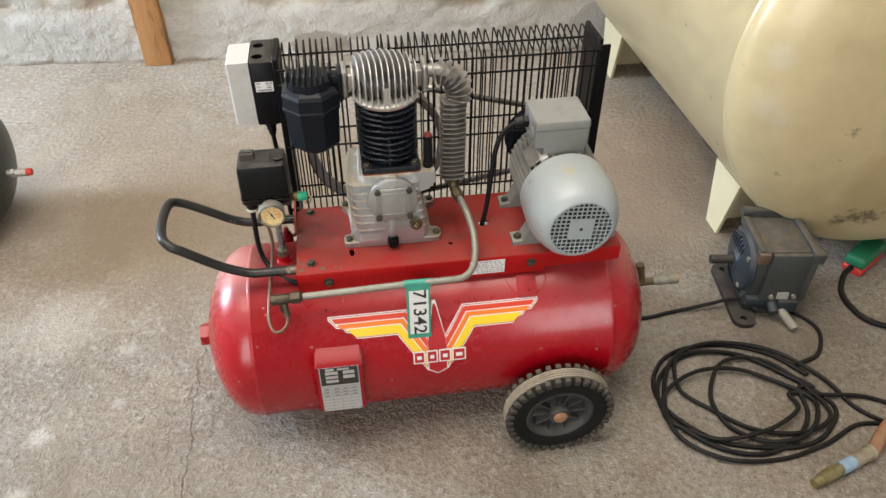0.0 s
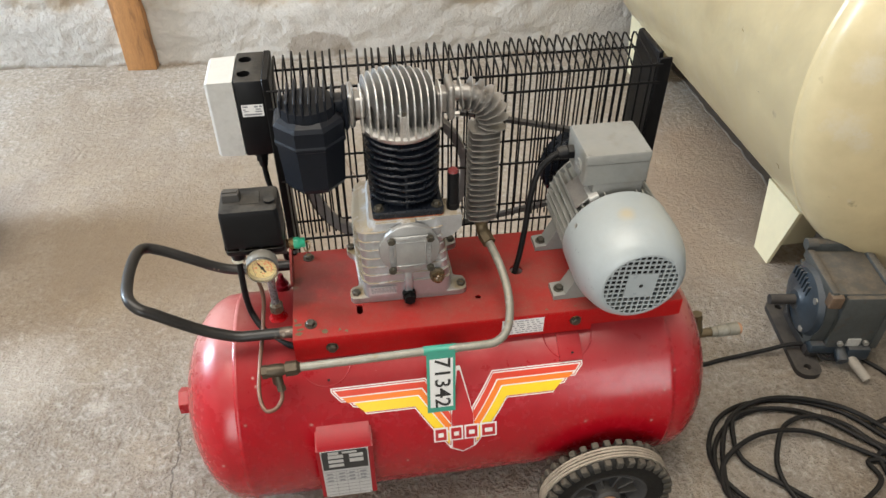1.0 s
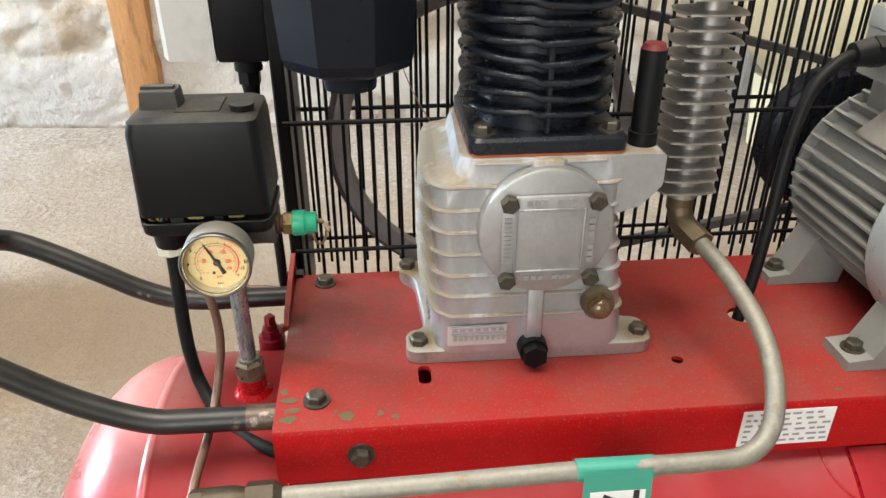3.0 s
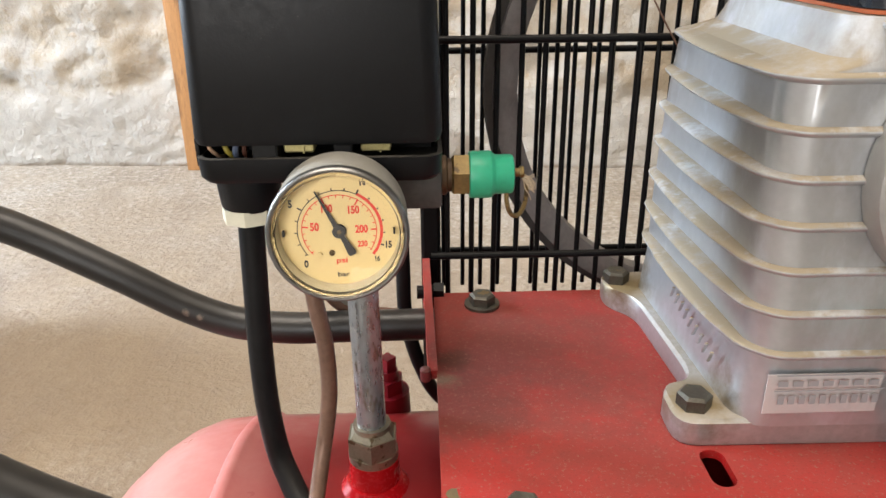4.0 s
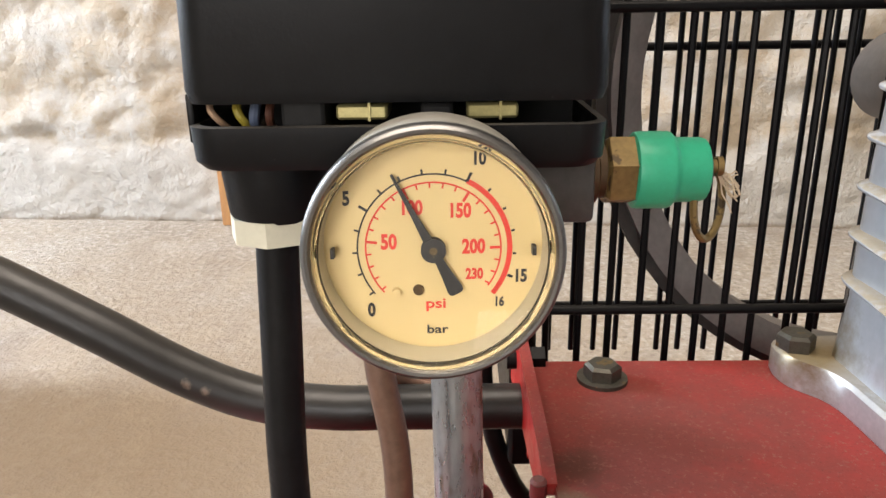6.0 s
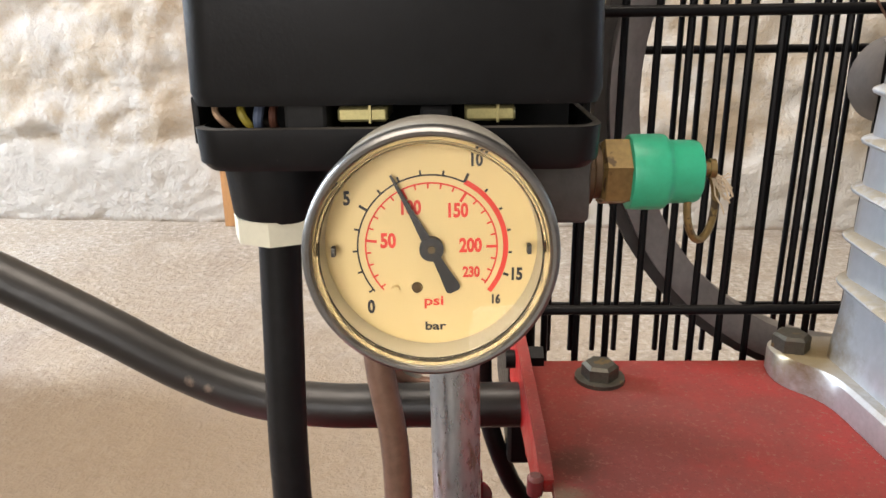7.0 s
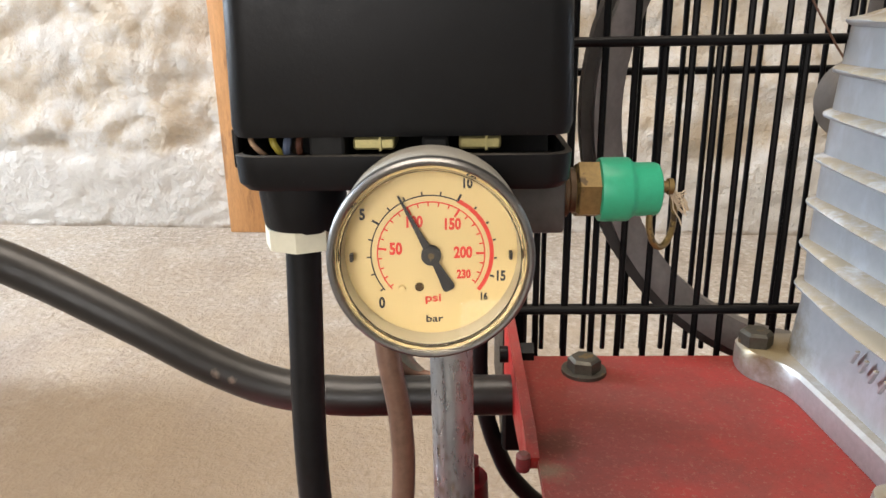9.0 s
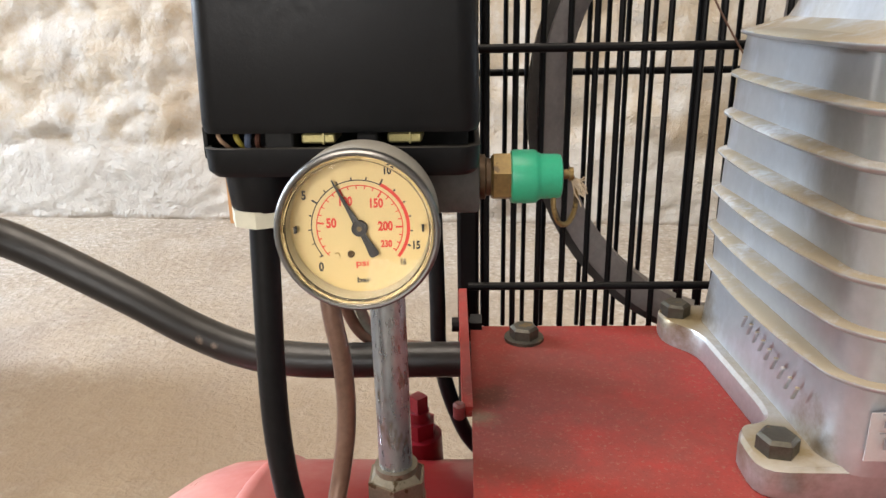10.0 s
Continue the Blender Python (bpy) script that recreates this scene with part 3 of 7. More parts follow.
def hexbolt(bm, p, d, af=0.013, h=0.006, washer=True, turn=0.3):
    p, d = Vector(p), Vector(d).normalized()
    z = 0.0
    if washer:
        cyl(bm, p, p + d * 0.0016, af * 0.78, n=20)
        z = 0.0016
    rad = af / 2 / math.cos(math.pi / 6)
    cyl(bm, p + d * z, p + d * (z + h * 0.8), rad, n=6, turn=turn)
    cyl(bm, p + d * (z + h * 0.8), p + d * (z + h), rad, rad * 0.8, n=6, turn=turn)
    return bm


def carve(bm, cutters):
    """The mesh of bm with the cutters' shapes taken out of it, as a new bmesh."""
    a, b = bpy.data.meshes.new("a"), bpy.data.meshes.new("b")
    bmesh.ops.recalc_face_normals(bm, faces=bm.faces), bmesh.ops.recalc_face_normals(cutters, faces=cutters.faces)
    bm.to_mesh(a), cutters.to_mesh(b)
    bm.free(), cutters.free()
    oa, ob = new("a", a), new("b", b)
    mod = oa.modifiers.new("cut", "BOOLEAN")
    mod.operation, mod.object, mod.solver = "DIFFERENCE", ob, "EXACT"
    dg = bpy.context.evaluated_depsgraph_get()
    me = bpy.data.meshes.new_from_object(oa.evaluated_get(dg))
    out = bmesh.new()
    out.from_mesh(me)
    bpy.data.objects.remove(oa), bpy.data.objects.remove(ob)
    for x in (a, b, me):
        bpy.data.meshes.remove(x)
    return out


def letters(text, size, m, depth=0.0, bold=0.012):
    """A bmesh of flat letters, centred, in the plane of m."""
    cu = bpy.data.curves.new("letters", "FONT")
    cu.body, cu.size, cu.align_x, cu.align_y, cu.resolution_u = text, size, "CENTER", "CENTER", 3
    cu.extrude, cu.offset = depth, size * bold
    ob = new("letters", cu)
    dg = bpy.context.evaluated_depsgraph_get()
    me = bpy.data.meshes.new_from_object(ob.evaluated_get(dg))
    bm = bmesh.new()
    bm.from_mesh(me)
    bm.transform(m)
    bpy.data.objects.remove(ob)
    bpy.data.meshes.remove(me)
    bpy.data.curves.remove(cu)
    return bm


def plate(bm, pts, thick=0.0):
    """A flat face through pts (in order), or a slab when thick is given along z of its normal."""
    f = bm.faces.new([bm.verts.new(p) for p in pts])
    if thick:
        bm.normal_update()
        nrm = f.normal.copy()
        g = bmesh.ops.extrude_face_region(bm, geom=[f])
        for v in (e for e in g["geom"] if isinstance(e, bmesh.types.BMVert)):
            v.co += nrm * thick
    return bm


# ---- the hall ----
WALL = pose(-1.0, 1.972, 0, 0, 0, -4.2)


def back_wall():
    bm = nb()
    nx, nz = 460, 110
    grid = []
    for j in range(nz + 1):
        z = 3.6 * (j / nz) ** 1.8
        row = []
        for i in range(nx + 1):
            u = -3.4 + 8.6 * i / nx
            rag = noise.fractal(V(u * 4.0, 5.0, z * 5.0), 0.8, 2.0, 4)
            k = min(1.0, max(0.0, (z - 0.20 - 0.05 * rag) / 0.05))
            lumps = noise.fractal(V(u * 5.0, 3.1, z * 9.0), 0.8, 2.0, 5) * 0.022 + abs(noise.noise(V(u * 2.6, 9.0, z * 4.0))) * -0.03
            fine = noise.fractal(V(u * 26.0, 1.0, z * 30.0), 0.8, 2.0, 4) * 0.009
            row.append(bm.verts.new((u, -0.016 * (1 - k) + (lumps * (0.2 + 0.8 * k) + fine * (0.6 + 0.4 * k)), z)))
        grid.append(row)
    for a, b in zip(grid, grid[1:]):
        for i in range(nx):
            bm.faces.new((a[i], a[i + 1], b[i + 1], b[i]))
    box(bm, -3.4, 5.2, 0.07, 0.38, 0.0, 3.6)
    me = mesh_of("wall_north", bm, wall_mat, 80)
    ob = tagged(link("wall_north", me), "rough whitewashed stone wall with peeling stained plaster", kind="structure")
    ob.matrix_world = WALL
    return ob


back_wall()
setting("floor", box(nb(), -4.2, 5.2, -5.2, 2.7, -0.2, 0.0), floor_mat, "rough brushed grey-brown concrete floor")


def open_wall(name, x0, x1, y0, y1, holes):
    """A plain wall with openings; holes: (from, to, bottom, top) along its length."""
    bm = box(nb(), x0, x1, y0, y1, 0.0, 3.6)
    cut = nb()
    for a, b, z0, z1 in holes:
        if x1 - x0 > y1 - y0:
            box(cut, a, b, y0 - 0.2, y1 + 0.2, z0, z1)
        else:
            box(cut, x0 - 0.2, x1 + 0.2, a, b, z0, z1)
    return setting(name, carve(bm, cut) if holes else bm, white_wall_plain, "plain plastered hall wall")


open_wall("wall_west", -4.2, -3.9, -4.9, 2.35, [(1.05, 1.75, 0.80, 2.50)])
open_wall("wall_south", -4.2, 5.2, -5.2, -4.9, [(-3.0, -0.8, -0.1, 3.2)])
open_wall("wall_east", 4.9, 5.2, -4.9, 2.35, [])
cbm = carve(box(nb(), -4.2, 5.2, -5.2, 2.6, 3.6, 3.75), box(nb(), -2.0, 0.6, -1.15, 0.75, 3.5, 3.9))
setting("ceiling", cbm, ceiling_board, "plain hall ceiling")
setting("ground", box(nb(), -60, 60, -60, 60, -0.5, -0.21), mat("yard_ground", (0.16, 0.14, 0.11), 0.95, var=0.2, scale=0.5, bump=0.2, bscale=8), "bare yard ground outside the hall")

# timber upright against the wall
post = part("timber_post", box(nb(), -0.0555, 0.0555, -0.070, 0.0, 0.0, 2.6, 0.004), wood)
post.matrix_world = pose(-0.9015, 1.975, 0, 0, 0, -4.2)
tagged(post, "sawn pine timber post with dark knots against the whitewashed wall", "timber post")


# ---- the compressor ----
AC = thing("air_compressor", (0, 0.094, 0), "red mobile workshop air compressor with grey motor and black belt guard", "air compressor")
TY, TZ, TR = 0.094, 0.211, 0.189


def tank_profile(end, start, n=12, depth=0.095, r=TR):
    return [(r * math.cos(math.pi / 2 * k / n), start + (end - start) * math.sin(math.pi / 2 * k / n)) for k in range(1, n + 1)]


def receiver():
    bm = nb()
    prof = [(max(r, 0), -h) for r, h in reversed(tank_profile(0.480, 0.380))]
    prof = [(0 if r < 1e-4 else r, h) for r, h in prof]
    prof.append((TR, -0.372))
    for c in (-0.3675, 0.373):
        for dx, dr in ((-0.005, 0), (-0.003, 0.0022), (0, 0.003), (0.003, 0.0022), (0.005, 0)):
            prof.append((TR + dr, c + dx))
    right = [(0 if r < 1e-4 else r, h) for r, h in tank_profile(0.488, 0.385)]
    prof += [(TR, 0.383)] + right
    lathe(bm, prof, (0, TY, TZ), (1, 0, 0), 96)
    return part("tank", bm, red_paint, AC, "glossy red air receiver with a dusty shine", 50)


tank = receiver()


def on_tank(x, s, lift=0.0006):
    a = s / TR
    return V(x, TY - (TR + lift) * math.cos(a), TZ + (TR + lift) * math.sin(a))


def decal(name, pts, material, lift, parent=tank, label=""):
    """A thin film on the tank; pts: (x, girth) corners."""
    bm = nb()
    bm.faces.new([bm.verts.new((x, s, 0)) for x, s in pts])
    lo, hi = min(p[1] for p in pts), max(p[1] for p in pts)
    s = lo + 0.008
    while s < hi:
        bmesh.ops.bisect_plane(bm, geom=bm.verts[:] + bm.edges[:] + bm.faces[:], plane_co=(0, s, 0), plane_no=(0, 1, 0))
        s += 0.008
    bmesh.ops.triangulate(bm, faces=bm.faces[:])
    for v in bm.verts:
        v.co = on_tank(v.co.x, v.co.y, lift)
    me = bpy.data.meshes.new(name)
    bm.normal_update()
    for f in bm.faces:
        if f.normal.y > 0:
            f.normal_flip()
    bm.to_mesh(me)
    bm.free()
    me.materials.append(material)
    return link(name, me, parent, label)


def inset(pts, d):
    """A polygon's corners moved inwards by d (corners run clockwise)."""
    n = len(pts)
    area = sum(pts[i][0] * pts[(i + 1) % n][1] - pts[(i + 1) % n][0] * pts[i][1] for i in range(n))
    sg = 1 if area > 0 else -1
    out = []
    for i in range(n):
        p, q, r = Vector(pts[i - 1]), Vector(pts[i]), Vector(pts[(i + 1) % n])
        u, w = (q - p).normalized(), (r - q).normalized()
        nu, nw = Vector((-u.y, u.x)) * sg, Vector((-w.y, w.x)) * sg
        m = nu + nw
        m = m * (d / max(m.dot(nu), 0.35))
        out.append((q.x + m.x, q.y + m.y))
    return out


WING = [(0.0190, 0.0235), (0.027, 0.029), (0.079, 0.1085), (0.160, 0.1085), (0.169, 0.121), (0.181, 0.123), (0.188, 0.133), (0.200, 0.133), (0.2155, 0.151), (0.2155, 0.158), (0.057, 0.158), (0.0165, 0.098)]


def offset_wing(side):
    """The stepped bands of one wing of the emblem."""
    k = side
    f = lambda rows: [(k * x, s) for x, s in (rows if k > 0 else rows[::-1])]
    decal("emblem_outline", f([(0.0, 0.0065), (0.0225, 0.020), (0.027, 0.029), (0.079, 0.1085), (0.160, 0.1085), (0.169, 0.121), (0.181, 0.123), (0.188, 0.133), (0.200, 0.133), (0.2155, 0.151), (0.2155, 0.158), (0.057, 0.158), (0.017, 0.099), (0.0035, 0.172), (0.0, 0.172)]), decal_white, 0.0006)
    decal("emblem_red_line", f(inset(WING, 0.0020)), decal_red, 0.0009)
    decal("emblem_inner_line", f(inset(WING, 0.0034)), decal_white, 0.00115)
    decal("emblem_scarlet_band", f([(0.0185, 0.0905), (0.0585, 0.1525), (0.209, 0.1525), (0.201, 0.1425), (0.0635, 0.1425), (0.0195, 0.074)]), decal_scarlet, 0.0015)
    decal("emblem_orange_band", f([(0.0195, 0.071), (0.065, 0.1405), (0.198, 0.1405), (0.189, 0.1315), (0.0705, 0.1315), (0.0205, 0.054)]), decal_orange, 0.0015)
    decal("emblem_yellow_band", f([(0.0205, 0.051), (0.072, 0.1295), (0.179, 0.1295), (0.162, 0.1125), (0.0785, 0.1125), (0.024, 0.031)]), decal_yellow, 0.0015)


offset_wing(1)
offset_wing(-1)
decal("emblem_centre", [(0.0, 0.010), (0.0185, 0.0215), (0.0185, 0.088), (0.0022, 0.164), (-0.0022, 0.164), (-0.0185, 0.088), (-0.0185, 0.0215)], decal_red, 0.0014)
for x0, x1 in ((-0.0505, -0.026), (-0.0235, 0.0), (0.0025, 0.0275), (0.030, 0.0585)):
    decal("emblem_block", [(x0, 0.039), (x1, 0.039), (x1, 0.0685), (x0, 0.0685)], decal_white, 0.0020)
    decal("emblem_block_inset", [(x0 + 0.0028, 0.0422), (x1 - 0.0028, 0.0422), (x1 - 0.0028, 0.0653), (x0 + 0.0028, 0.0653)], decal_red, 0.0025)
    decal("emblem_block_core", [(x0 + 0.0075, 0.0495), (x1 - 0.0075, 0.0495), (x1 - 0.0075, 0.058), (x0 + 0.0075, 0.058)], decal_white, 0.0030)

# welded pads where the saddle sits
for x in (-0.219, 0.197):
    bm = nb()
    tube(bm, [on_tank(x + 0.042 * math.cos(a), 0.205 + 0.043 * math.sin(a), -0.0002) for a in (2 * math.pi * k / 40 for k in range(41))], 0.0012, 8, smooth=False)
    part("weld_seam", bm, red_paint, tank)
    bm = nb()
    cyl(bm, on_tank(x + 0.002, 0.172, 0.002), on_tank(x + 0.002, 0.172, 0.0032 + (0.003 if x > 0 else 0)), 0.0022, n=12)
    part("pad_hole", bm, hole_black, tank)

# square lug under the saddle's fixing
bm = nb()
rows = [0.160, 0.172, 0.184, 0.196, 0.208]
loft(bm, [[on_tank(x, h, 0.0052) for h in rows] + [on_tank(x, h, 0.0) for h in reversed(rows)] for x in (0.176, 0.216)])
part("saddle_lug", bm, red_paint, tank)

# plugs and fittings on the tank
bm = nb()
cyl(bm, (-0.474, TY, TZ), (-0.484, TY, TZ), 0.029, 0.026, n=32)
cyl(bm, (-0.484, TY, TZ), (-0.502, TY, TZ), 0.0245, n=6)
part("end_plug", bm, red_paint, tank, "red hexagonal end plug")
bm = nb()
cyl(bm, (-0.2945, 0.200, 0.360), (-0.2945, 0.200, 0.384), 0.0135, 0.0125, n=32)
cyl(bm, (-0.2945, 0.200, 0.384), (-0.2945, 0.200, 0.393), 0.0095, n=6)
cyl(bm, (-0.2945, 0.200, 0.393), (-0.2945, 0.200, 0.3985), 0.0060, n=20)
cyl(bm, (-0.2945, 0.200, 0.3985), (-0.2945, 0.200, 0.407), 0.0052, n=4)
part("top_plug", bm, mat("dark_red_paint", (0.17, 0.004, 0.010), 0.4, var=0.15, scale=40, bump=0.05), tank, "red square-headed plug")

# data plate and its holder
bm = nb()
prof = [(-0.062, 0.306), (-0.1045, 0.2945), (-0.110, 0.288), (-0.110, 0.153), (-0.106, 0.150), (-0.080, 0.150), (-0.080, 0.154), (-0.106, 0.154), (-0.107, 0.2875), (-0.103, 0.2915), (-0.062, 0.3025)]
loft(bm, [[V(x, y, z) for y, z in prof] for x in (-0.2455, -0.158)])
for x in (-0.2485, -0.158):
    plate(bm, [V(x, -0.1095, 0.288), V(x, -0.1095, 0.153), V(x, -0.082, 0.151), V(x, -0.060, 0.300)], 0.003)
holder = part("plate_holder", bm, mat("holder_red", (0.27, 0.003, 0.008), 0.36, var=0.12, scale=40, bump=0.05, bscale=200, spec=0.3), tank)


def front_rect(bm, x0, x1, z0, z1, y, t=0.0008):
    return box(bm, x0, x1, y - t, y, z0, z1)


part("data_plate", front_rect(nb(), -0.242, -0.163, 0.154, 0.288, -0.1105), plate_alloy, tank, "grey alloy data plate with a black header")
part("plate_header", front_rect(nb(), -0.240, -0.165, 0.236, 0.288, -0.1115, 0.0004), ink_black, tank)
bm = nb()
for x0, x1, z0, z1 in ((-0.230, -0.205, 0.268, 0.277), (-0.230, -0.205, 0.256, 0.264), (-0.230, -0.205, 0.244, 0.252), (-0.195, -0.172, 0.268, 0.277), (-0.195, -0.172, 0.254, 0.264), (-0.229, -0.212, 0.279, 0.286), (-0.206, -0.182, 0.280, 0.285)):
    front_rect(bm, x0, x1, z0, z1, -0.1121, 0.0003)
part("plate_field", bm, plate_alloy, tank)
bm = nb()
for k in range(8):
    front_rect(bm, -0.240, -0.165, 0.229 - 0.0098 * k, 0.2296 - 0.0098 * k, -0.1115, 0.0003)
for x in (-0.221, -0.203, -0.184):
    front_rect(bm, x, x + 0.0006, 0.158, 0.229, -0.1121, 0.0003)
for k in range(3):
    for x in (-0.236, -0.216, -0.199, -0.180):
        front_rect(bm, x, x + 0.010, 0.222 - 0.0098 * k, 0.2255 - 0.0098 * k, -0.1121, 0.0003)
part("plate_grid", bm, ink_grey, tank)
for x in (-0.240, -0.165):
    for z in (0.285, 0.157):
        part("plate_rivet", cyl(nb(), (x, -0.110, z), (x, -0.1128, z), 0.0022, 0.0014, n=12), steel, tank)


# saddle sheet
def saddle():
    bm = nb()
    top = 0.4412
    x0, x1 = -0.266, 0.392
    th = 0.004
    outer = [(0.0, 0.392), (0.0, top - 0.006), (0.0018, top - 0.0018), (0.006, top), (0.214, top), (0.2182, top - 0.0018), (0.220, top - 0.006), (0.220, 0.392)]
    inner = [(0.220 - th, 0.392), (0.220 - th, top - 0.007), (0.212, top - th), (0.008, top - th), (th, top - 0.007), (th, 0.392)]
    loft(bm, [[V(x, y, z) for y, z in outer + inner] for x in (x0, x1)])
    cut = nb()
    for p0, p1 in ((V(-0.266, 0, 0.412), V(-0.240, 0, 0.388)),):
        plate(cut, [V(-0.30, -0.05, 0.420), V(-0.270, -0.05, 0.420), V(-0.2405, -0.05, 0.392), V(-0.2405, -0.05, 0.35), V(-0.30, -0.05, 0.35)], -0.5)
    box(cut, -0.160, -0.150, 0.044, 0.066, 0.40, 0.47, 0.0045, 4)
    cyl(cut, (0.047, 0.056, 0.40), (0.047, 0.056, 0.47), 0.0048, n=20)
    cyl(cut, (0.126, 0.113, 0.40), (0.126, 0.113, 0.47), 0.0115, n=24)
    plate(cut, [V(0.235, -0.05, 0.404), V(0.235, -0.05, 0.36), V(0.45, -0.05, 0.36), V(0.45, -0.05, 0.414), V(0.375, -0.05, 0.404)], -0.5)
    return part("saddle", carve(bm, cut), red_dusty, AC, "dusty red folded steel saddle with chipped paint")


saddle_ob = saddle()
bm = nb()
plate(bm, [V(-0.2725, 0.236, 0.422), V(-0.2705, 0.150, 0.428), V(-0.2700, 0.1320, 0.4355), V(-0.2700, 0.1285, 0.4425), V(-0.2705, 0.140, 0.4475), V(-0.2720, 0.205, 0.4530), V(-0.2725, 0.236, 0.4545)], -0.0045)
part("guard_tab", bm, red_dusty, saddle_ob)
bm = nb()
cyl(bm, (-0.2715, 0.1300, 0.4370), (-0.2715, 0.1290, 0.4432), 0.0027, n=14)
cyl(bm, (-0.2715, 0.1290, 0.4432), (-0.2715, 0.1290, 0.4442), 0.0027, 0.0018, n=14)
part("tab_lip", bm, mat("grimy_red_lip", (0.12, 0.014, 0.014), 0.55, var=0.4, scale=120, bump=0.15, bscale=300, dust=0.5, dust_col=(0.14, 0.10, 0.07)), saddle_ob, "rolled dirty lip")
for p, d, af in (((-0.2365, 0.031, 0.4412), (0, 0, 1), 0.013), ((-0.2385, 0.1985, 0.4412), (0, 0, 1), 0.013), ((-0.205, 0, 0.416), (0, -1, 0), 0.013), ((0.205, 0, 0.418), (0, -1, 0), 0.013)):
    part("saddle_bolt", hexbolt(nb(), p, d, af), bolt_steel, saddle_ob)
bm = nb()
cyl(bm, (-0.276, 0.215, 0.442), (-0.262, 0.215, 0.442), 0.004, n=16)
cyl(bm, (-0.266, 0.215, 0.442), (-0.260, 0.215, 0.442), 0.006, n=6)
part("tab_screw", bm, black_paint, saddle_ob)
# chipped paint flakes down to primer
rng_chip = random.Random(4)
CHIPS = [(-0.256, 0.033, 0.007, 0.004), (-0.2615, 0.043, 0.003, 0.004), (-0.2535, 0.022, 0.008, 0.0028), (-0.256, 0.012, 0.007, 0.0045), (-0.214, 0.0125, 0.006, 0.006), (-0.190, 0.0135, 0.003, 0.003), (-0.179, 0.009, 0.003, 0.0025), (-0.222, 0.018, 0.002, 0.0015), (0.155, 0.009, 0.003, 0.002), (0.205, 0.010, 0.002, 0.0015)]
for cx, cy, sx, sy in CHIPS:
    bm = nb()
    turn = rng_chip.uniform(0, 6)
    pts = []
    for j in range(11):
        a = 2 * math.pi * j / 11
        k = rng_chip.uniform(0.62, 1.15)
        pts.append(V(max(-0.2645, cx + sx * k * math.cos(a)), max(0.0066, cy + sy * k * math.sin(a)), 0.44150))
    plate(bm, pts)
    part("paint_chip", bm, chip_primer, saddle_ob)

# small sticker on the saddle's front
part("saddle_label", front_rect(nb(), 0.078, 0.150, 0.3995, 0.4335, -0.0002, 0.0005), paper_white, saddle_ob, "white printed label")
bm = nb()
rl = random.Random(8)
for k in range(6):
    x = 0.081
    while x < 0.143:
        w = rl.uniform(0.003, 0.009)
        front_rect(bm, x, min(x + w, 0.148), 0.4290 - 0.0052 * k, 0.4308 - 0.0052 * k, -0.0009, 0.0002)
        x += w + rl.uniform(0.001, 0.006)
part("label_print", bm, ink_grey, saddle_ob)


# ---- pump ----
CX, CY = -0.0665, 0.130


def case_ring(z, front=0.0, west=0.0):
    """The crankcase's rounded outline at height z; front: how far it stands out all round, west: how far more its west side bellies out."""
    top = max(0.0, (z - 0.594) / 0.018)
    ledge = min(1.0, top / 0.28)
    low = max(0.0, (0.478 - z) / 0.026)
    x0 = -0.1422 - 0.0042 * min(1.0, max(0.0, (z - 0.486) / 0.09)) + 0.0155 * ledge + 0.005 * max(0.0, top - 0.28) - 0.003 * low
    x1 = 0.003 - 0.013 * min(1.0, max(0.0, (z - 0.47) / 0.09))
    y0, y1 = 0.0665 + 0.004 * top, 0.2045 - 0.012 * top
    lean = 0.0062 - 0.0102 * min(1.0, max(0.0, (z - 0.49) / 0.1035)) ** 1.5
    out = rrect(x0 - front, x1 + front, y0 - front, y1 + front, z, 0.014 + front, 8)
    ring, n = [], len(out)
    for k in range(n):
        a, b = out[k], out[(k + 1) % n]
        ring.append(a)
        if (b - a).length > 0.05:
            ring += [a.lerp(b, f / 12) for f in range(1, 12)]
    for p in ring:
        if p.x < x0 + 0.012:
            s = min(1.0, max(0.0, (p.y - y0 - 0.004) / (y1 - y0 - 0.008)))
            p.x -= (lean * s + west * math.sin(math.pi * s ** 0.9) ** 0.8) * min(1.0, (x0 + 0.012 - p.x) / 0.012)
    return ring


RIB_Z = (0.4860, 0.5040, 0.5220, 0.5400, 0.5578, 0.5752, 0.5935)


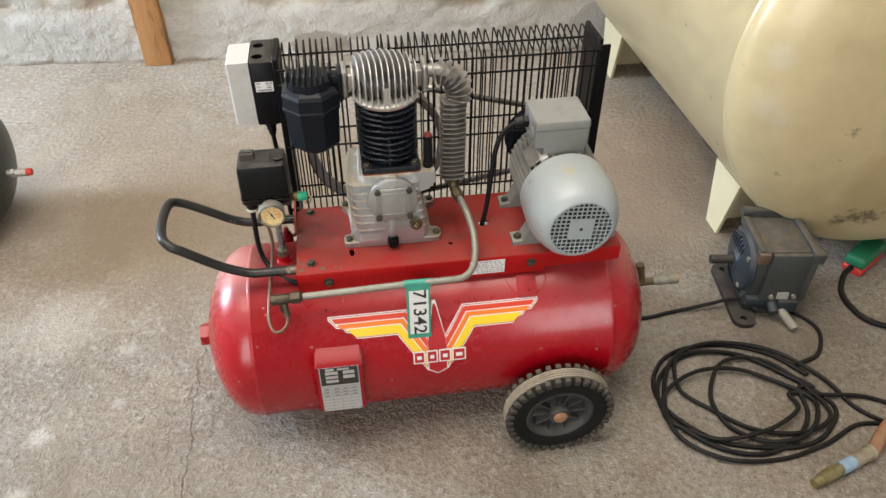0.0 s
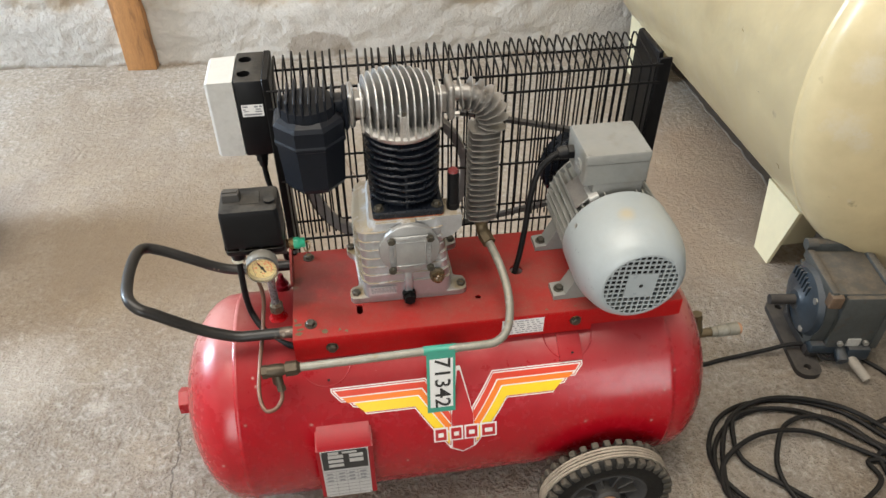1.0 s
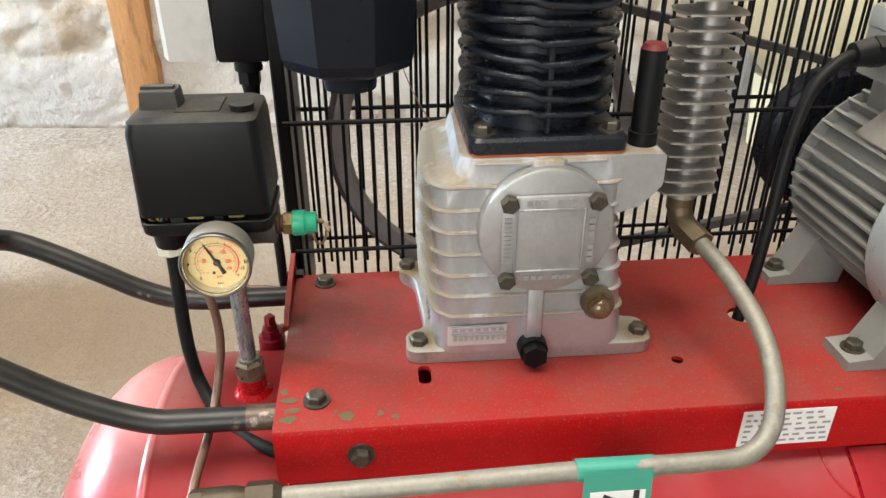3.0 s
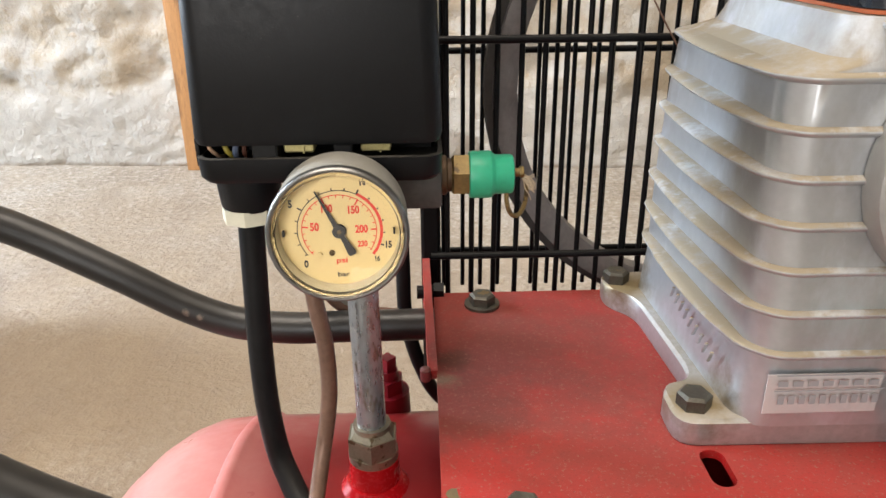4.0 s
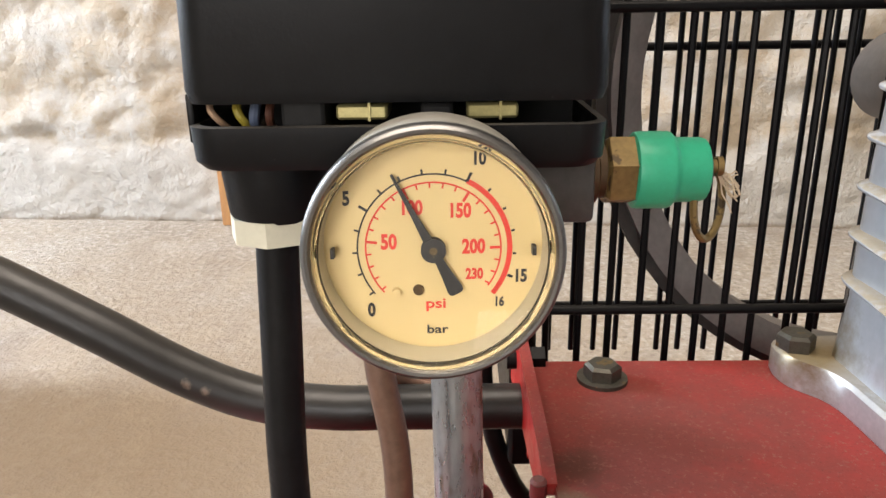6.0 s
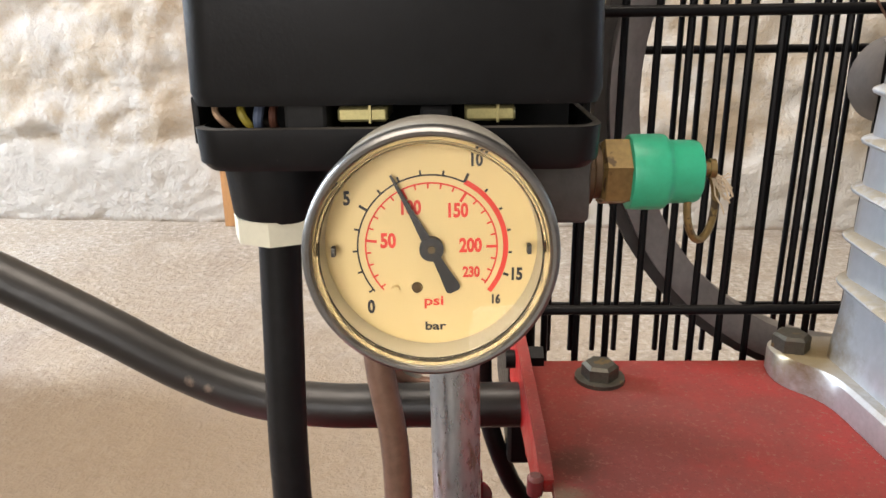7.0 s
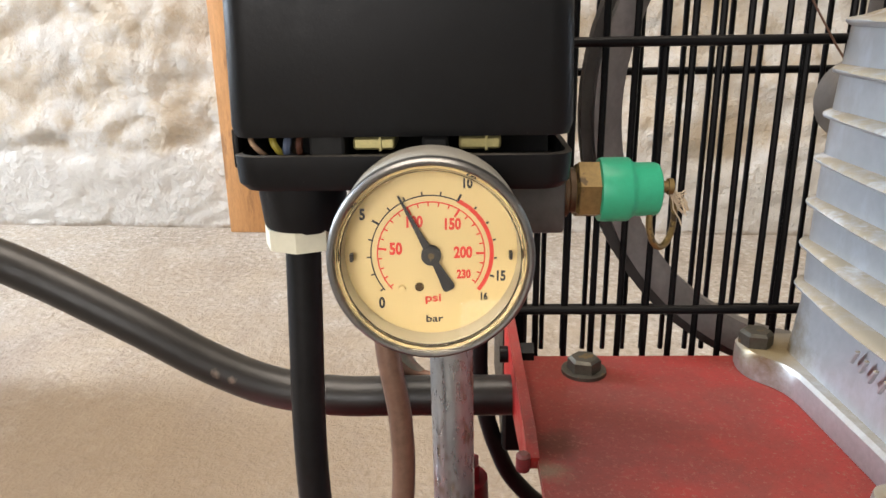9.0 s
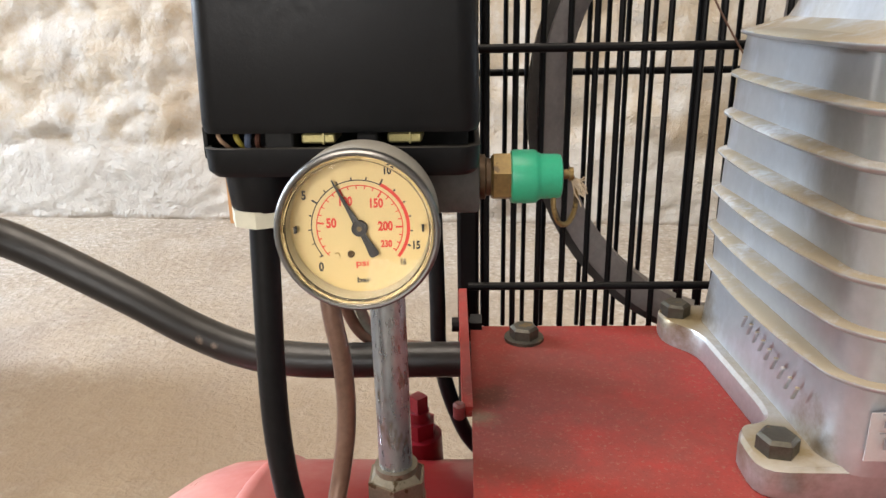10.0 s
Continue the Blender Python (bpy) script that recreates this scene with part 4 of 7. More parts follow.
def crankcase():
    bm = nb()
    loft(bm, [case_ring(z) for z in (0.452, 0.458, 0.466, 0.478, 0.500, 0.530, 0.560, 0.576, 0.594, 0.5972, 0.5990, 0.604, 0.608, 0.6122)])
    loft(bm, [[V(x, y, z) for x, z in ((-0.022, 0.6120), (0.0165, 0.6120), (0.0185, 0.6100), (0.0185, 0.5890), (0.0170, 0.5860), (0.0040, 0.5720), (-0.022, 0.5640))] for y in (0.0700, 0.0725, 0.1130, 0.1155)])
    box(bm, -0.0765, -0.0635, 0.0605, 0.075, 0.455, 0.515, 0.003, 2)
    box(bm, -0.078, -0.055, 0.0620, 0.075, 0.594, 0.612, 0.004, 2)
    box(bm, -0.1180, -0.0640, 0.0655, 0.075, 0.6085, 0.6110, 0.001, 2)
    box(bm, -0.0540, -0.0250, 0.0655, 0.075, 0.6085, 0.6110, 0.001, 2)
    ob = part("crankcase", bm, aluminium, AC, "ribbed cast aluminium pump crankcase", 42)
    for z in RIB_Z:
        bm = nb()
        w = 0.0060
        rows = ((-0.0030, -0.0015, 0.0), (-0.0021, 0.0009, 0.35 * w), (-0.0013, 0.0020, 0.93 * w), (-0.0004, 0.0024, w), (0.0005, 0.0021, 0.96 * w), (0.0012, 0.0008, 0.55 * w), (0.0020, -0.0015, 0.0))
        loft(bm, [case_ring(z + dz, front, west) for dz, front, west in rows])
        part("rib", bm, aluminium, ob, "", 60)
    # worn raised casting marks low on the west side
    for k in range(9):
        y = 0.092 + 0.0066 * k
        m = Matrix.Translation((-0.1487, y, 0.470 + 0.0006 * k)) @ Matrix.Rotation(radians(28), 4, "X")
        part("casting_mark", box(nb(), -0.0009, 0.0009, -0.0007, 0.0007, -0.0035, 0.0035, 0.0004, 1, m=m), aluminium, ob)
    return ob


case = crankcase()


def fillet(corners, n=4):
    """A closed outline with rounded corners; corners: (x, y, radius)."""
    out, m = [], len(corners)
    for k, (x, y, r) in enumerate(corners):
        p, a, b = V(x, y, 0), V(*corners[k - 1][:2], 0), V(*corners[(k + 1) % m][:2], 0)
        p0 = p + (a - p).normalized() * min(r, (a - p).length * 0.48)
        p1 = p + (b - p).normalized() * min(r, (b - p).length * 0.48)
        for j in range(n + 1):
            f = j / n
            out.append(p0 * (1 - f) ** 2 + p * 2 * f * (1 - f) + p1 * f * f)
    return out


def foot_plate():
    bm = nb()
    ring = fillet([(-0.1680, 0.0685, 0.010), (0.0300, 0.0665, 0.014), (0.0300, 0.0980, 0.008), (0.0110, 0.1020, 0.006), (0.0110, 0.1840, 0.006), (0.0300, 0.1880, 0.008), (0.0300, 0.2130, 0.012),
                   (-0.1690, 0.2130, 0.012), (-0.1690, 0.1925, 0.008), (-0.1560, 0.1800, 0.012), (-0.1515, 0.1060, 0.012), (-0.1560, 0.0965, 0.008), (-0.1680, 0.0945, 0.008)])
    at_height = lambda z, g: [V(p.x + (g if p.x < CX else -g), p.y + (g if p.y < CY else -g), z) for p in ring]
    loft(bm, [at_height(0.4414, 0.0005), at_height(0.4425, 0), at_height(0.4525, 0), at_height(0.454, 0.0015)])
    return part("crankcase_foot", bm, foot_aluminium, case)


foot_plate()
for x, y in ((-0.1580, 0.0800), (-0.1615, 0.2010), (0.0205, 0.0800), (0.0205, 0.1980)):
    part("foot_bolt", hexbolt(nb(), (x, y, 0.454), (0, 0, 1), 0.0128, 0.0066, False), bolt_steel, case)

bm = nb()
lathe(bm, [(0, 0.0115), (0.0425, 0.0115), (0.0440, 0.0108), (0.0462, 0.0108), (0.0480, 0.0100), (0.0488, 0.0084), (0.0488, 0.0), (0, 0.0)], (CX - 0.0005, 0.066, 0.5605), (0, -1, 0), 64)
box(bm, CX - 0.034, CX + 0.034, 0.0495, 0.054, 0.524, 0.592, 0.002, 2)
cover = part("side_cover", bm, cover_alloy, case, "round grey alloy inspection cover")
bm = nb()
for a, b in ((0.0232, 0.0250),):
    for z0, z1, x0, x1 in ((0.558 + a, 0.558 + b, CX - b, CX + b), (0.558 - b, 0.558 - a, CX - b, CX + b), (0.558 - b, 0.558 + b, CX - b, CX - a), (0.558 - b, 0.558 + b, CX + a, CX + b)):
        box(bm, x0, x1, 0.0478, 0.0500, z0, z1, 0.0006, 1)
for k in range(11):
    z = 0.541 + 0.0034 * k
    box(bm, CX - 0.0325, CX - 0.0270, 0.0482, 0.0500, z, z + 0.0014)
for k in range(7):
    if k != 3:
        box(bm, CX - 0.017 + 0.0052 * k, CX - 0.0135 + 0.0052 * k, 0.0483, 0.0500, 0.5855, 0.5895)
        box(bm, CX - 0.017 + 0.0052 * k, CX - 0.0135 + 0.0052 * k, 0.0483, 0.0500, 0.5265, 0.5300)
        box(bm, CX + 0.0275, CX + 0.0315, 0.0483, 0.0500, 0.540 + 0.0052 * k, 0.5435 + 0.0052 * k)
part("raised_pattern", bm, cover_alloy, cover)
for x in (-0.0960, -0.0350):
    for z in (0.5275, 0.5880):
        part("cover_bolt", hexbolt(nb(), (x, 0.0495, z), (0, -1, 0), 0.0115, 0.0065, False), bolt_steel, cover)
bm = nb()
cyl(bm, (-0.0225, 0.064, 0.4965), (-0.0225, 0.056, 0.4965), 0.0128, 0.0122, n=28)
part("sight_glass_seat", bm, dark_brass, case)
bm = nb()
cyl(bm, (-0.0225, 0.056, 0.4965), (-0.0225, 0.0525, 0.4965), 0.0104, n=6)
lathe(bm, [(0.0085, 0), (0.0082, 0.003), (0.006, 0.0055), (0.0, 0.007)], (-0.0225, 0.0525, 0.4965), (0, -1, 0), 20)
part("sight_glass", bm, mat("oily_sight_glass", (0.11, 0.065, 0.03), 0.22, metal=0.3, var=0.4, scale=90, bump=0.03, coat=0.6), case, "tarnished brass oil sight glass")
bm = nb()
cyl(bm, (-0.0700, 0.068, 0.4565), (-0.0700, 0.056, 0.4565), 0.0118, 0.0112, n=24)
cyl(bm, (-0.0700, 0.056, 0.4565), (-0.0700, 0.048, 0.4565), 0.0098, n=6)
part("drain_plug", bm, black_paint, case, "black oil drain plug")
part("serial_label", front_rect(nb(), -0.1365, -0.0905, 0.4600, 0.4782, 0.0648, 0.0004), mat("faded_label", (0.50, 0.475, 0.47), 0.4, metal=0.2, var=0.05, scale=120, bump=0.0), case, "small faded serial label")
bm = nb()
front_rect(bm, -0.134, -0.090, 0.4785, 0.4792, 0.0627, 0.0002)
front_rect(bm, -0.134, -0.090, 0.4715, 0.4721, 0.0627, 0.0002)
for k in range(10):
    front_rect(bm, -0.132 + 0.0042 * k, -0.1295 + 0.0042 * k, 0.4655, 0.4695, 0.0627, 0.0002)
for k in range(7):
    front_rect(bm, -0.133 + 0.006 * k, -0.129 + 0.006 * k, 0.4738, 0.4762, 0.0627, 0.0002)
part("label_print", bm, ink_grey, case)
bm = nb()
cyl(bm, (0.007, 0.092, 0.611), (0.007, 0.092, 0.622), 0.0105, n=20)
cyl(bm, (0.007, 0.092, 0.622), (0.007, 0.092, 0.680), 0.0094, 0.0092, n=20)
dip = part("dipstick", bm, black_plastic, case, "black oil filler tube")
part("red_tip", cyl(nb(), (0.007, 0.092, 0.680), (0.007, 0.092, 0.6838), 0.0086, 0.0070, n=20), mat("dull_red_cap", (0.17, 0.022, 0.022), 0.5, var=0.2, scale=90), dip)

part("stray_wire", tube(nb(), [V(-0.1590, 0.2415, 0.630), V(-0.1530, 0.2300, 0.616), V(-0.1440, 0.2255, 0.599), V(-0.1330, 0.2230, 0.581), V(-0.1290, 0.2150, 0.572)], 0.0005, 6), copper_tube, AC, "thin loose copper wire")
part("gasket", loft(nb(), [rrect(-0.121, -0.009, 0.072, 0.187, z, 0.008) for z in (0.6126, 0.6140)]), copper_orange, AC, "orange paper gasket")


def cylinder():
    bm = nb()
    loft(bm, [rrect(-0.121, -0.009, 0.072, 0.187, 0.6144, 0.008), rrect(-0.121, -0.009, 0.072, 0.187, 0.623, 0.008), rrect(-0.119, -0.011, 0.074, 0.185, 0.6255, 0.008)])
    cyl(bm, (CX, CY, 0.624), (CX, CY, 0.746), 0.043, n=40)
    box(bm, CX - 0.0020, CX + 0.0020, CY - 0.053, CY - 0.036, 0.626, 0.690, 0.001, 1)
    ob = part("cylinder", bm, black_iron, AC, "black finned cast iron cylinder")
    for k in range(9):
        z = 0.6385 + 0.0123 * k
        r = 0.0550 + 0.0003 * k
        bm = nb()
        rows = [(0.040, z - 0.0042), (0.047, z - 0.0031), (r - 0.0012, z - 0.0024), (r, z - 0.0012), (r, z + 0.0008), (r - 0.0014, z + 0.0020), (0.047, z + 0.0026), (0.040, z + 0.0040)]
        lathe(bm, rows, (CX, CY, 0), (0, 0, 1), 48, closed=True)
        for v in bm.verts:
            d = V(v.co.x - CX, v.co.y - CY, 0)
            if d.length > 0.045:
                a = math.atan2(d.y, d.x)
                wob = 0.0016 * math.sin(3 * a + 1.3 * k) + (0.0030 if math.sin(a) < -0.3 and d.x < -0.012 else 0.0)
                v.co.z += wob * 0.9
                sq = 1 + 0.055 * abs(math.sin(2 * a))
                v.co.x, v.co.y = CX + d.x * sq, CY + d.y * sq
        part("cooling_fin", bm, black_iron, ob, "", 60)
    return ob


cylinder_ob = cylinder()
for x in (-0.1105, -0.020):
    for y in (0.083, 0.176):
        part("base_bolt", hexbolt(nb(), (x, y, 0.6255), (0, 0, 1), 0.011, 0.006), bolt_steel, cylinder_ob)


def head():
    bm = nb()
    lathe(bm, [(0, 0.746), (0.0575, 0.746), (0.0598, 0.749), (0.0605, 0.754), (0.0575, 0.757), (0.048, 0.758), (0, 0.758)], (CX, CY, 0), (0, 0, 1), 56)
    cyl(bm, (CX - 0.001, CY - 0.049, 0.752), (CX - 0.001, CY - 0.049, 0.790), 0.0085, 0.0076, n=20)
    ob = part("cylinder_head", bm, bright_aluminium, AC, "bright finned aluminium cylinder head", 40)
    for k in range(12):
        x = CX - 0.0572 + 0.0104 * k
        half = math.sqrt(max(0.0607 ** 2 - (x - CX) ** 2, 0.0007))
        top = 0.830 - 1.6 * abs(x - CX) ** 1.9
        if abs(x - CX) > 0.05:
            top -= 0.010
        rows = [(CY - half, 0.752)]
        for j in range(15):
            a = math.pi * j / 14
            rows.append((CY - half * math.copysign(abs(math.cos(a)) ** 0.75, math.cos(a)), 0.778 + (top - 0.778) * math.sin(a) ** 0.7))
        rows.append((CY + half, 0.752))
        bm = nb()
        wid = lambda z: 0.0017 if z < 0.775 else 0.0010
        bow = lambda y: -0.0125 * max(0.0, (y - CY + 0.045) / 0.1) ** 1.6 * min(1.0, max(0.0, (0.06 - abs(x - CX)) / 0.012))
        loft(bm, [[V(x - wid(z) + bow(y), y, z) for y, z in rows], [V(x + wid(z) + bow(y), y, z) for y, z in rows]])
        part("cooling_fin", bm, bright_aluminium, ob, "", 30)
    return ob


head_ob = head()
for sx in (-1, 1):
    part("port_boss", box(nb(), CX + sx * 0.060 - 0.0085, CX + sx * 0.060 + 0.0085, CY - 0.014, CY + 0.014, 0.768, 0.801, 0.004, 3), dull_aluminium, head_ob)
# core coloured dark to stand in for shade between the fins
core = nb()
box(core, CX - 0.044, CX + 0.044, CY - 0.033, CY + 0.033, 0.7565, 0.786, 0.010, 3)
part("head_core", core, mat("gap_shade_aluminium", (0.10, 0.096, 0.09), 0.55, metal=0.5, var=0.2, scale=50, bump=0.1), head_ob)
for x, y in ((CX - 0.001, CY - 0.049),):
    part("head_screw", cyl(nb(), (x, y, 0.7895), (x, y, 0.7915), 0.0052, n=6), bolt_steel, head_ob)

# intake: flange, elbow, filter canister
bm = nb()
box(bm, -0.143, -0.134, CY - 0.024, CY + 0.024, 0.758, 0.812, 0.005, 3)
flange = part("intake_flange", bm, dull_aluminium, head_ob)
for dy in (-0.017, 0.017):
    part("flange_bolt", cyl(nb(), (-0.143, CY + dy, 0.767), (-0.152, CY + dy, 0.767), 0.0052, n=6), bolt_steel, flange)
FX, FY = -0.201, 0.122


def octagon(r, z, turn=22.5):
    r *= 0.93
    return [V(FX + r / math.cos(math.pi / 8) * math.cos(radians(turn + 45 * k)), FY + r / math.cos(math.pi / 8) * math.sin(radians(turn + 45 * k)), z) for k in range(8)]


bm = nb()
loft(bm, [octagon(0.036, 0.664), octagon(0.0445, 0.668), octagon(0.0478, 0.675), octagon(0.0522, 0.743), octagon(0.0548, 0.745), octagon(0.0552, 0.750), octagon(0.0535, 0.753), octagon(0.0538, 0.775), octagon(0.050, 0.781), octagon(0.043, 0.786)])
cyl(bm, (FX, FY, 0.650), (FX, FY, 0.668), 0.0185, 0.020, n=28)
canister = part("intake_filter", bm, filter_plastic, AC, "black octagonal plastic intake filter", 20)
bm = nb()
lathe(bm, [(0.042, 0.780), (0.041, 0.800), (0.030, 0.803), (0.0, 0.803)], (FX, FY, 0), (0, 0, 1), 32)
part("filter_top", bm, filter_plastic, canister)
for k in range(8):
    x = FX - 0.0365 + 0.01045 * k
    half = math.sqrt(max(0.0415 ** 2 - (x - FX) ** 2, 0.0002))
    part("grille_slat", box(nb(), x - 0.0017, x + 0.0017, FY - half, FY + half, 0.785, 0.820 - 0.006 * abs(k - 3.5) / 3.5, 0.0008, 1), filter_plastic, canister)
bm = nb()
box(bm, -0.170, -0.143, CY - 0.018, CY + 0.012, 0.782, 0.802, 0.005, 2)
cyl(bm, (-0.175, CY - 0.004, 0.772), (-0.143, CY - 0.004, 0.772), 0.0135, n=24)
box(bm, -0.151, -0.143, CY - 0.024, CY + 0.024, 0.756, 0.808, 0.004, 2)
part("intake_neck", bm, filter_plastic, canister)

# finned discharge tube
EX, EY = 0.064, 0.137


def oct_ring(c, u, w, ru, rw):
    out = []
    for k in range(12):
        a = 2 * math.pi * (k + 0.5) / 12
        ca, sa = math.cos(a), math.sin(a)
        s = max(abs(ca), abs(sa)) ** -0.45
        out.append(c + u * (ru * ca * s) + w * (rw * sa * s))
    return out


bm = nb()
cyl(bm, (EX, EY, 0.548), (EX, EY, 0.735), 0.0120, n=20)
tube(bm, [(EX, EY, 0.725), (EX, EY, 0.755), (EX - 0.012, EY, 0.778), (EX - 0.033, EY, 0.788), (EX - 0.060, EY, 0.788)], 0.0120, 16)
cooler = part("discharge_cooler", bm, dull_aluminium, AC, "finned aluminium discharge tube with elbow")


def square_fin(c, u, w, ru, rw, t):
    bm = nb()
    loft(bm, [oct_ring(c - t * 0.0017, u, w, 0.0115, 0.0115), oct_ring(c - t * 0.0008, u, w, ru, rw), oct_ring(c + t * 0.0006, u, w, ru, rw), oct_ring(c + t * 0.0017, u, w, 0.0115, 0.0115)])
    part("cooling_fin", bm, dull_aluminium, cooler, "", 25)


ux, uy, uz = V(1, 0, 0), V(0, 1, 0), V(0, 0, 1)
for k in range(17):
    square_fin(V(EX - 0.002, EY, 0.5580 + 0.0106 * k), ux, uy, 0.0262, 0.0235, uz)
for k in range(8):
    a = radians(-14 + 15.6 * k)
    d, t = V(math.cos(a), 0, math.sin(a)), V(-math.sin(a), 0, math.cos(a))
    c = V(EX - 0.036, EY, 0.742) + d * 0.040
    blade = [(0.0320, 0.0), (0.0270, 0.0110), (0.0140, 0.0215), (-0.0060, 0.0235), (-0.0170, 0.0150), (-0.0190, 0.0)]
    blade += [(p, -q) for p, q in blade[-2:0:-1]]
    root = [(0.0110 * p / math.hypot(p, q), 0.0110 * q / math.hypot(p, q)) for p, q in blade]
    bm = nb()
    loft(bm, [[c + t * h + d * p + uy * q for p, q in ring] for h, ring in ((-0.0030, root), (-0.0008, blade), (0.0008, blade), (0.0030, root))])
    part("cooling_fin", bm, dull_aluminium, cooler, "", 25)
bm = nb()
box(bm, 0.001, 0.012, CY - 0.022, CY + 0.026, 0.758, 0.812, 0.005, 3)
cyl(bm, (0.012, CY - 0.016, 0.766), (0.019, CY - 0.016, 0.766), 0.005, n=6)
part("outlet_flange", bm, dull_aluminium, cooler)
bm = nb()
cyl(bm, (EX, EY, 0.548), (EX, EY, 0.536), 0.011, n=20)
tube(bm, [(EX, EY, 0.540), (EX + 0.001, EY - 0.006, 0.528), (EX + 0.004, EY - 0.018, 0.522)], 0.0105, 14)
part("elbow_fitting", bm, dark_brass, cooler)

# delivery pipe
bm = nb()
tube(bm, [(0.068, 0.119, 0.522), (0.073, 0.100, 0.519), (0.081, 0.060, 0.510), (0.086, 0.018, 0.495), (0.085, -0.014, 0.474), (0.077, -0.036, 0.452), (0.059, -0.046, 0.438), (0.030, -0.047, 0.4345), (-0.05, -0.045, 0.432), (-0.15, -0.043, 0.427), (-0.264, -0.040, 0.421)], 0.0068, 16)
pipe = part("delivery_pipe", bm, pipe_steel, AC, "dull grey delivery pipe")
part("pipe_nut", cyl(nb(), (0.0665, 0.124, 0.5235), (0.0725, 0.103, 0.519), 0.0115, n=6), dark_brass, pipe)
part("pipe_nut", cyl(cyl(nb(), (-0.279, -0.040, 0.4205), (-0.261, -0.040, 0.4212), 0.0122, n=6), (-0.261, -0.040, 0.4212), (-0.256, -0.040, 0.4214), 0.0108, 0.0080, n=24), valve_brass, pipe)
bm = nb()
lathe(bm, [(0.0, 0.0), (0.0104, 0.0), (0.0108, 0.012), (0.0106, 0.020), (0.0092, 0.026), (0.0080, 0.030), (0.0, 0.030)], (-0.308, -0.0395, 0.4185), (1, 0, 0.05), 32)
cyl(bm, (-0.316, -0.0395, 0.418), (-0.3075, -0.0395, 0.4185), 0.0112, n=6)
cyl(bm, (-0.293, -0.041, 0.414), (-0.290, -0.052, 0.396), 0.0066, 0.0060, n=24)
cyl(bm, (-0.296, -0.038, 0.415), (-0.296, -0.034, 0.385), 0.0085, n=20)
valve = part("check_valve", bm, valve_brass, AC, "tarnished brass check valve")
part("valve_nut", cyl(nb(), (-0.2900, -0.0520, 0.396), (-0.2888, -0.0565, 0.3890), 0.0076, n=6), valve_brass, valve)
bm = nb()
tube(bm, [(-0.3165, 0.088, 0.538), (-0.3145, 0.082, 0.510), (-0.3112, 0.080, 0.487), (-0.3112, 0.078, 0.463), (-0.3155, 0.072, 0.436), (-0.3190, 0.045, 0.415), (-0.3230, -0.010, 0.404), (-0.325, -0.055, 0.385), (-0.316, -0.080, 0.374), (-0.300, -0.079, 0.374), (-0.290, -0.066, 0.380), (-0.289, -0.054, 0.393)], 0.0034, 10)
part("relief_tube", bm, copper_tube, AC, "thin dull copper relief tube")

# lot sticker hung on the delivery pipe
S0, S1 = V(-0.0335, -0.0535, 0.436), on_tank(-0.0345, 0.0985, 0.002)
sv = (S1 - S0).normalized()
su = V(1, 0, 0)
sn = su.cross(sv).normalized()
if sn.y > 0:
    sn = -sn
slen = (S1 - S0).length
sticker = thing("lot_sticker", tuple(S0), "green-edged white lot sticker with black digits on a red tank", "sticker")


def st(u, v, lift):
    return S0 + su * u + sv * v + sn * lift


def st_quad(bm, u0, u1, v0, v1, lift, t=0.0003):
    a = [st(u0, v0, lift), st(u1, v0, lift), st(u1, v1, lift), st(u0, v1, lift)]
    loft(bm, [a, [p + sn * t for p in a]])
    return bm


part("backing", st_quad(nb(), -0.0235, 0.0235, -0.002, slen, 0.0), sticker_green, sticker)
bm = nb()
lathe(bm, [(0.0070, -0.028), (0.0076, -0.028), (0.0076, 0.026), (0.0070, 0.026)], (-0.0325, -0.0452, 0.4325), (1, 0, -0.01), 24, closed=True)
part("tape", bm, sticker_green, sticker)
part("white_field", st_quad(nb(), -0.0185, 0.0195, 0.014, slen - 0.011, 0.0004), paper_white, sticker)
mid = st(0.001, slen / 2 + 0.001, 0.0011)
rot = Matrix(((sv.x, -su.x, sn.x), (sv.y, -su.y, sn.y), (sv.z, -su.z, sn.z))).to_4x4()
if rot.determinant() < 0:
    rot = Matrix(((sv.x, su.x, sn.x), (sv.y, su.y, sn.y), (sv.z, su.z, sn.z))).to_4x4()
lm = letters("71342", 0.037, Matrix.Translation(mid) @ rot @ Matrix.Diagonal((1.18, 0.98, 1, 1)))
part("lot_number", lm, ink_black, sticker)


# ---- motor ----
MX, MZ = 0.2800, 0.537


def motor_body():
    bm = nb()
    cyl(bm, (MX, 0.050, MZ), (MX, 0.205, MZ), 0.074, n=64)
    fins = []
    for k in range(40):
        a = 2 * math.pi * k / 40
        if 0.40 < ((a / math.pi) % 2) < 0.60:
            continue
        fins.append(Matrix.Translation((MX, 0, MZ)) @ Matrix.Rotation(a, 4, "Y").inverted())
    cyl(bm, (MX, 0.198, MZ), (MX, 0.212, MZ), 0.084, 0.076, n=64)
    cyl(bm, (MX, 0.212, MZ), (MX, 0.226, MZ), 0.030, 0.024, n=32)
    cyl(bm, (MX, 0.226, MZ), (MX, 0.29, MZ), 0.012, n=20)
    ob = part("motor", bm, motor_grey, AC, "grey finned electric motor")
    for m in fins:
        part("cooling_fin", box(nb(), 0.070, 0.0865, 0.062, 0.198, -0.0013, 0.0013, m=m), motor_grey, ob)
    return ob


motor = motor_body()


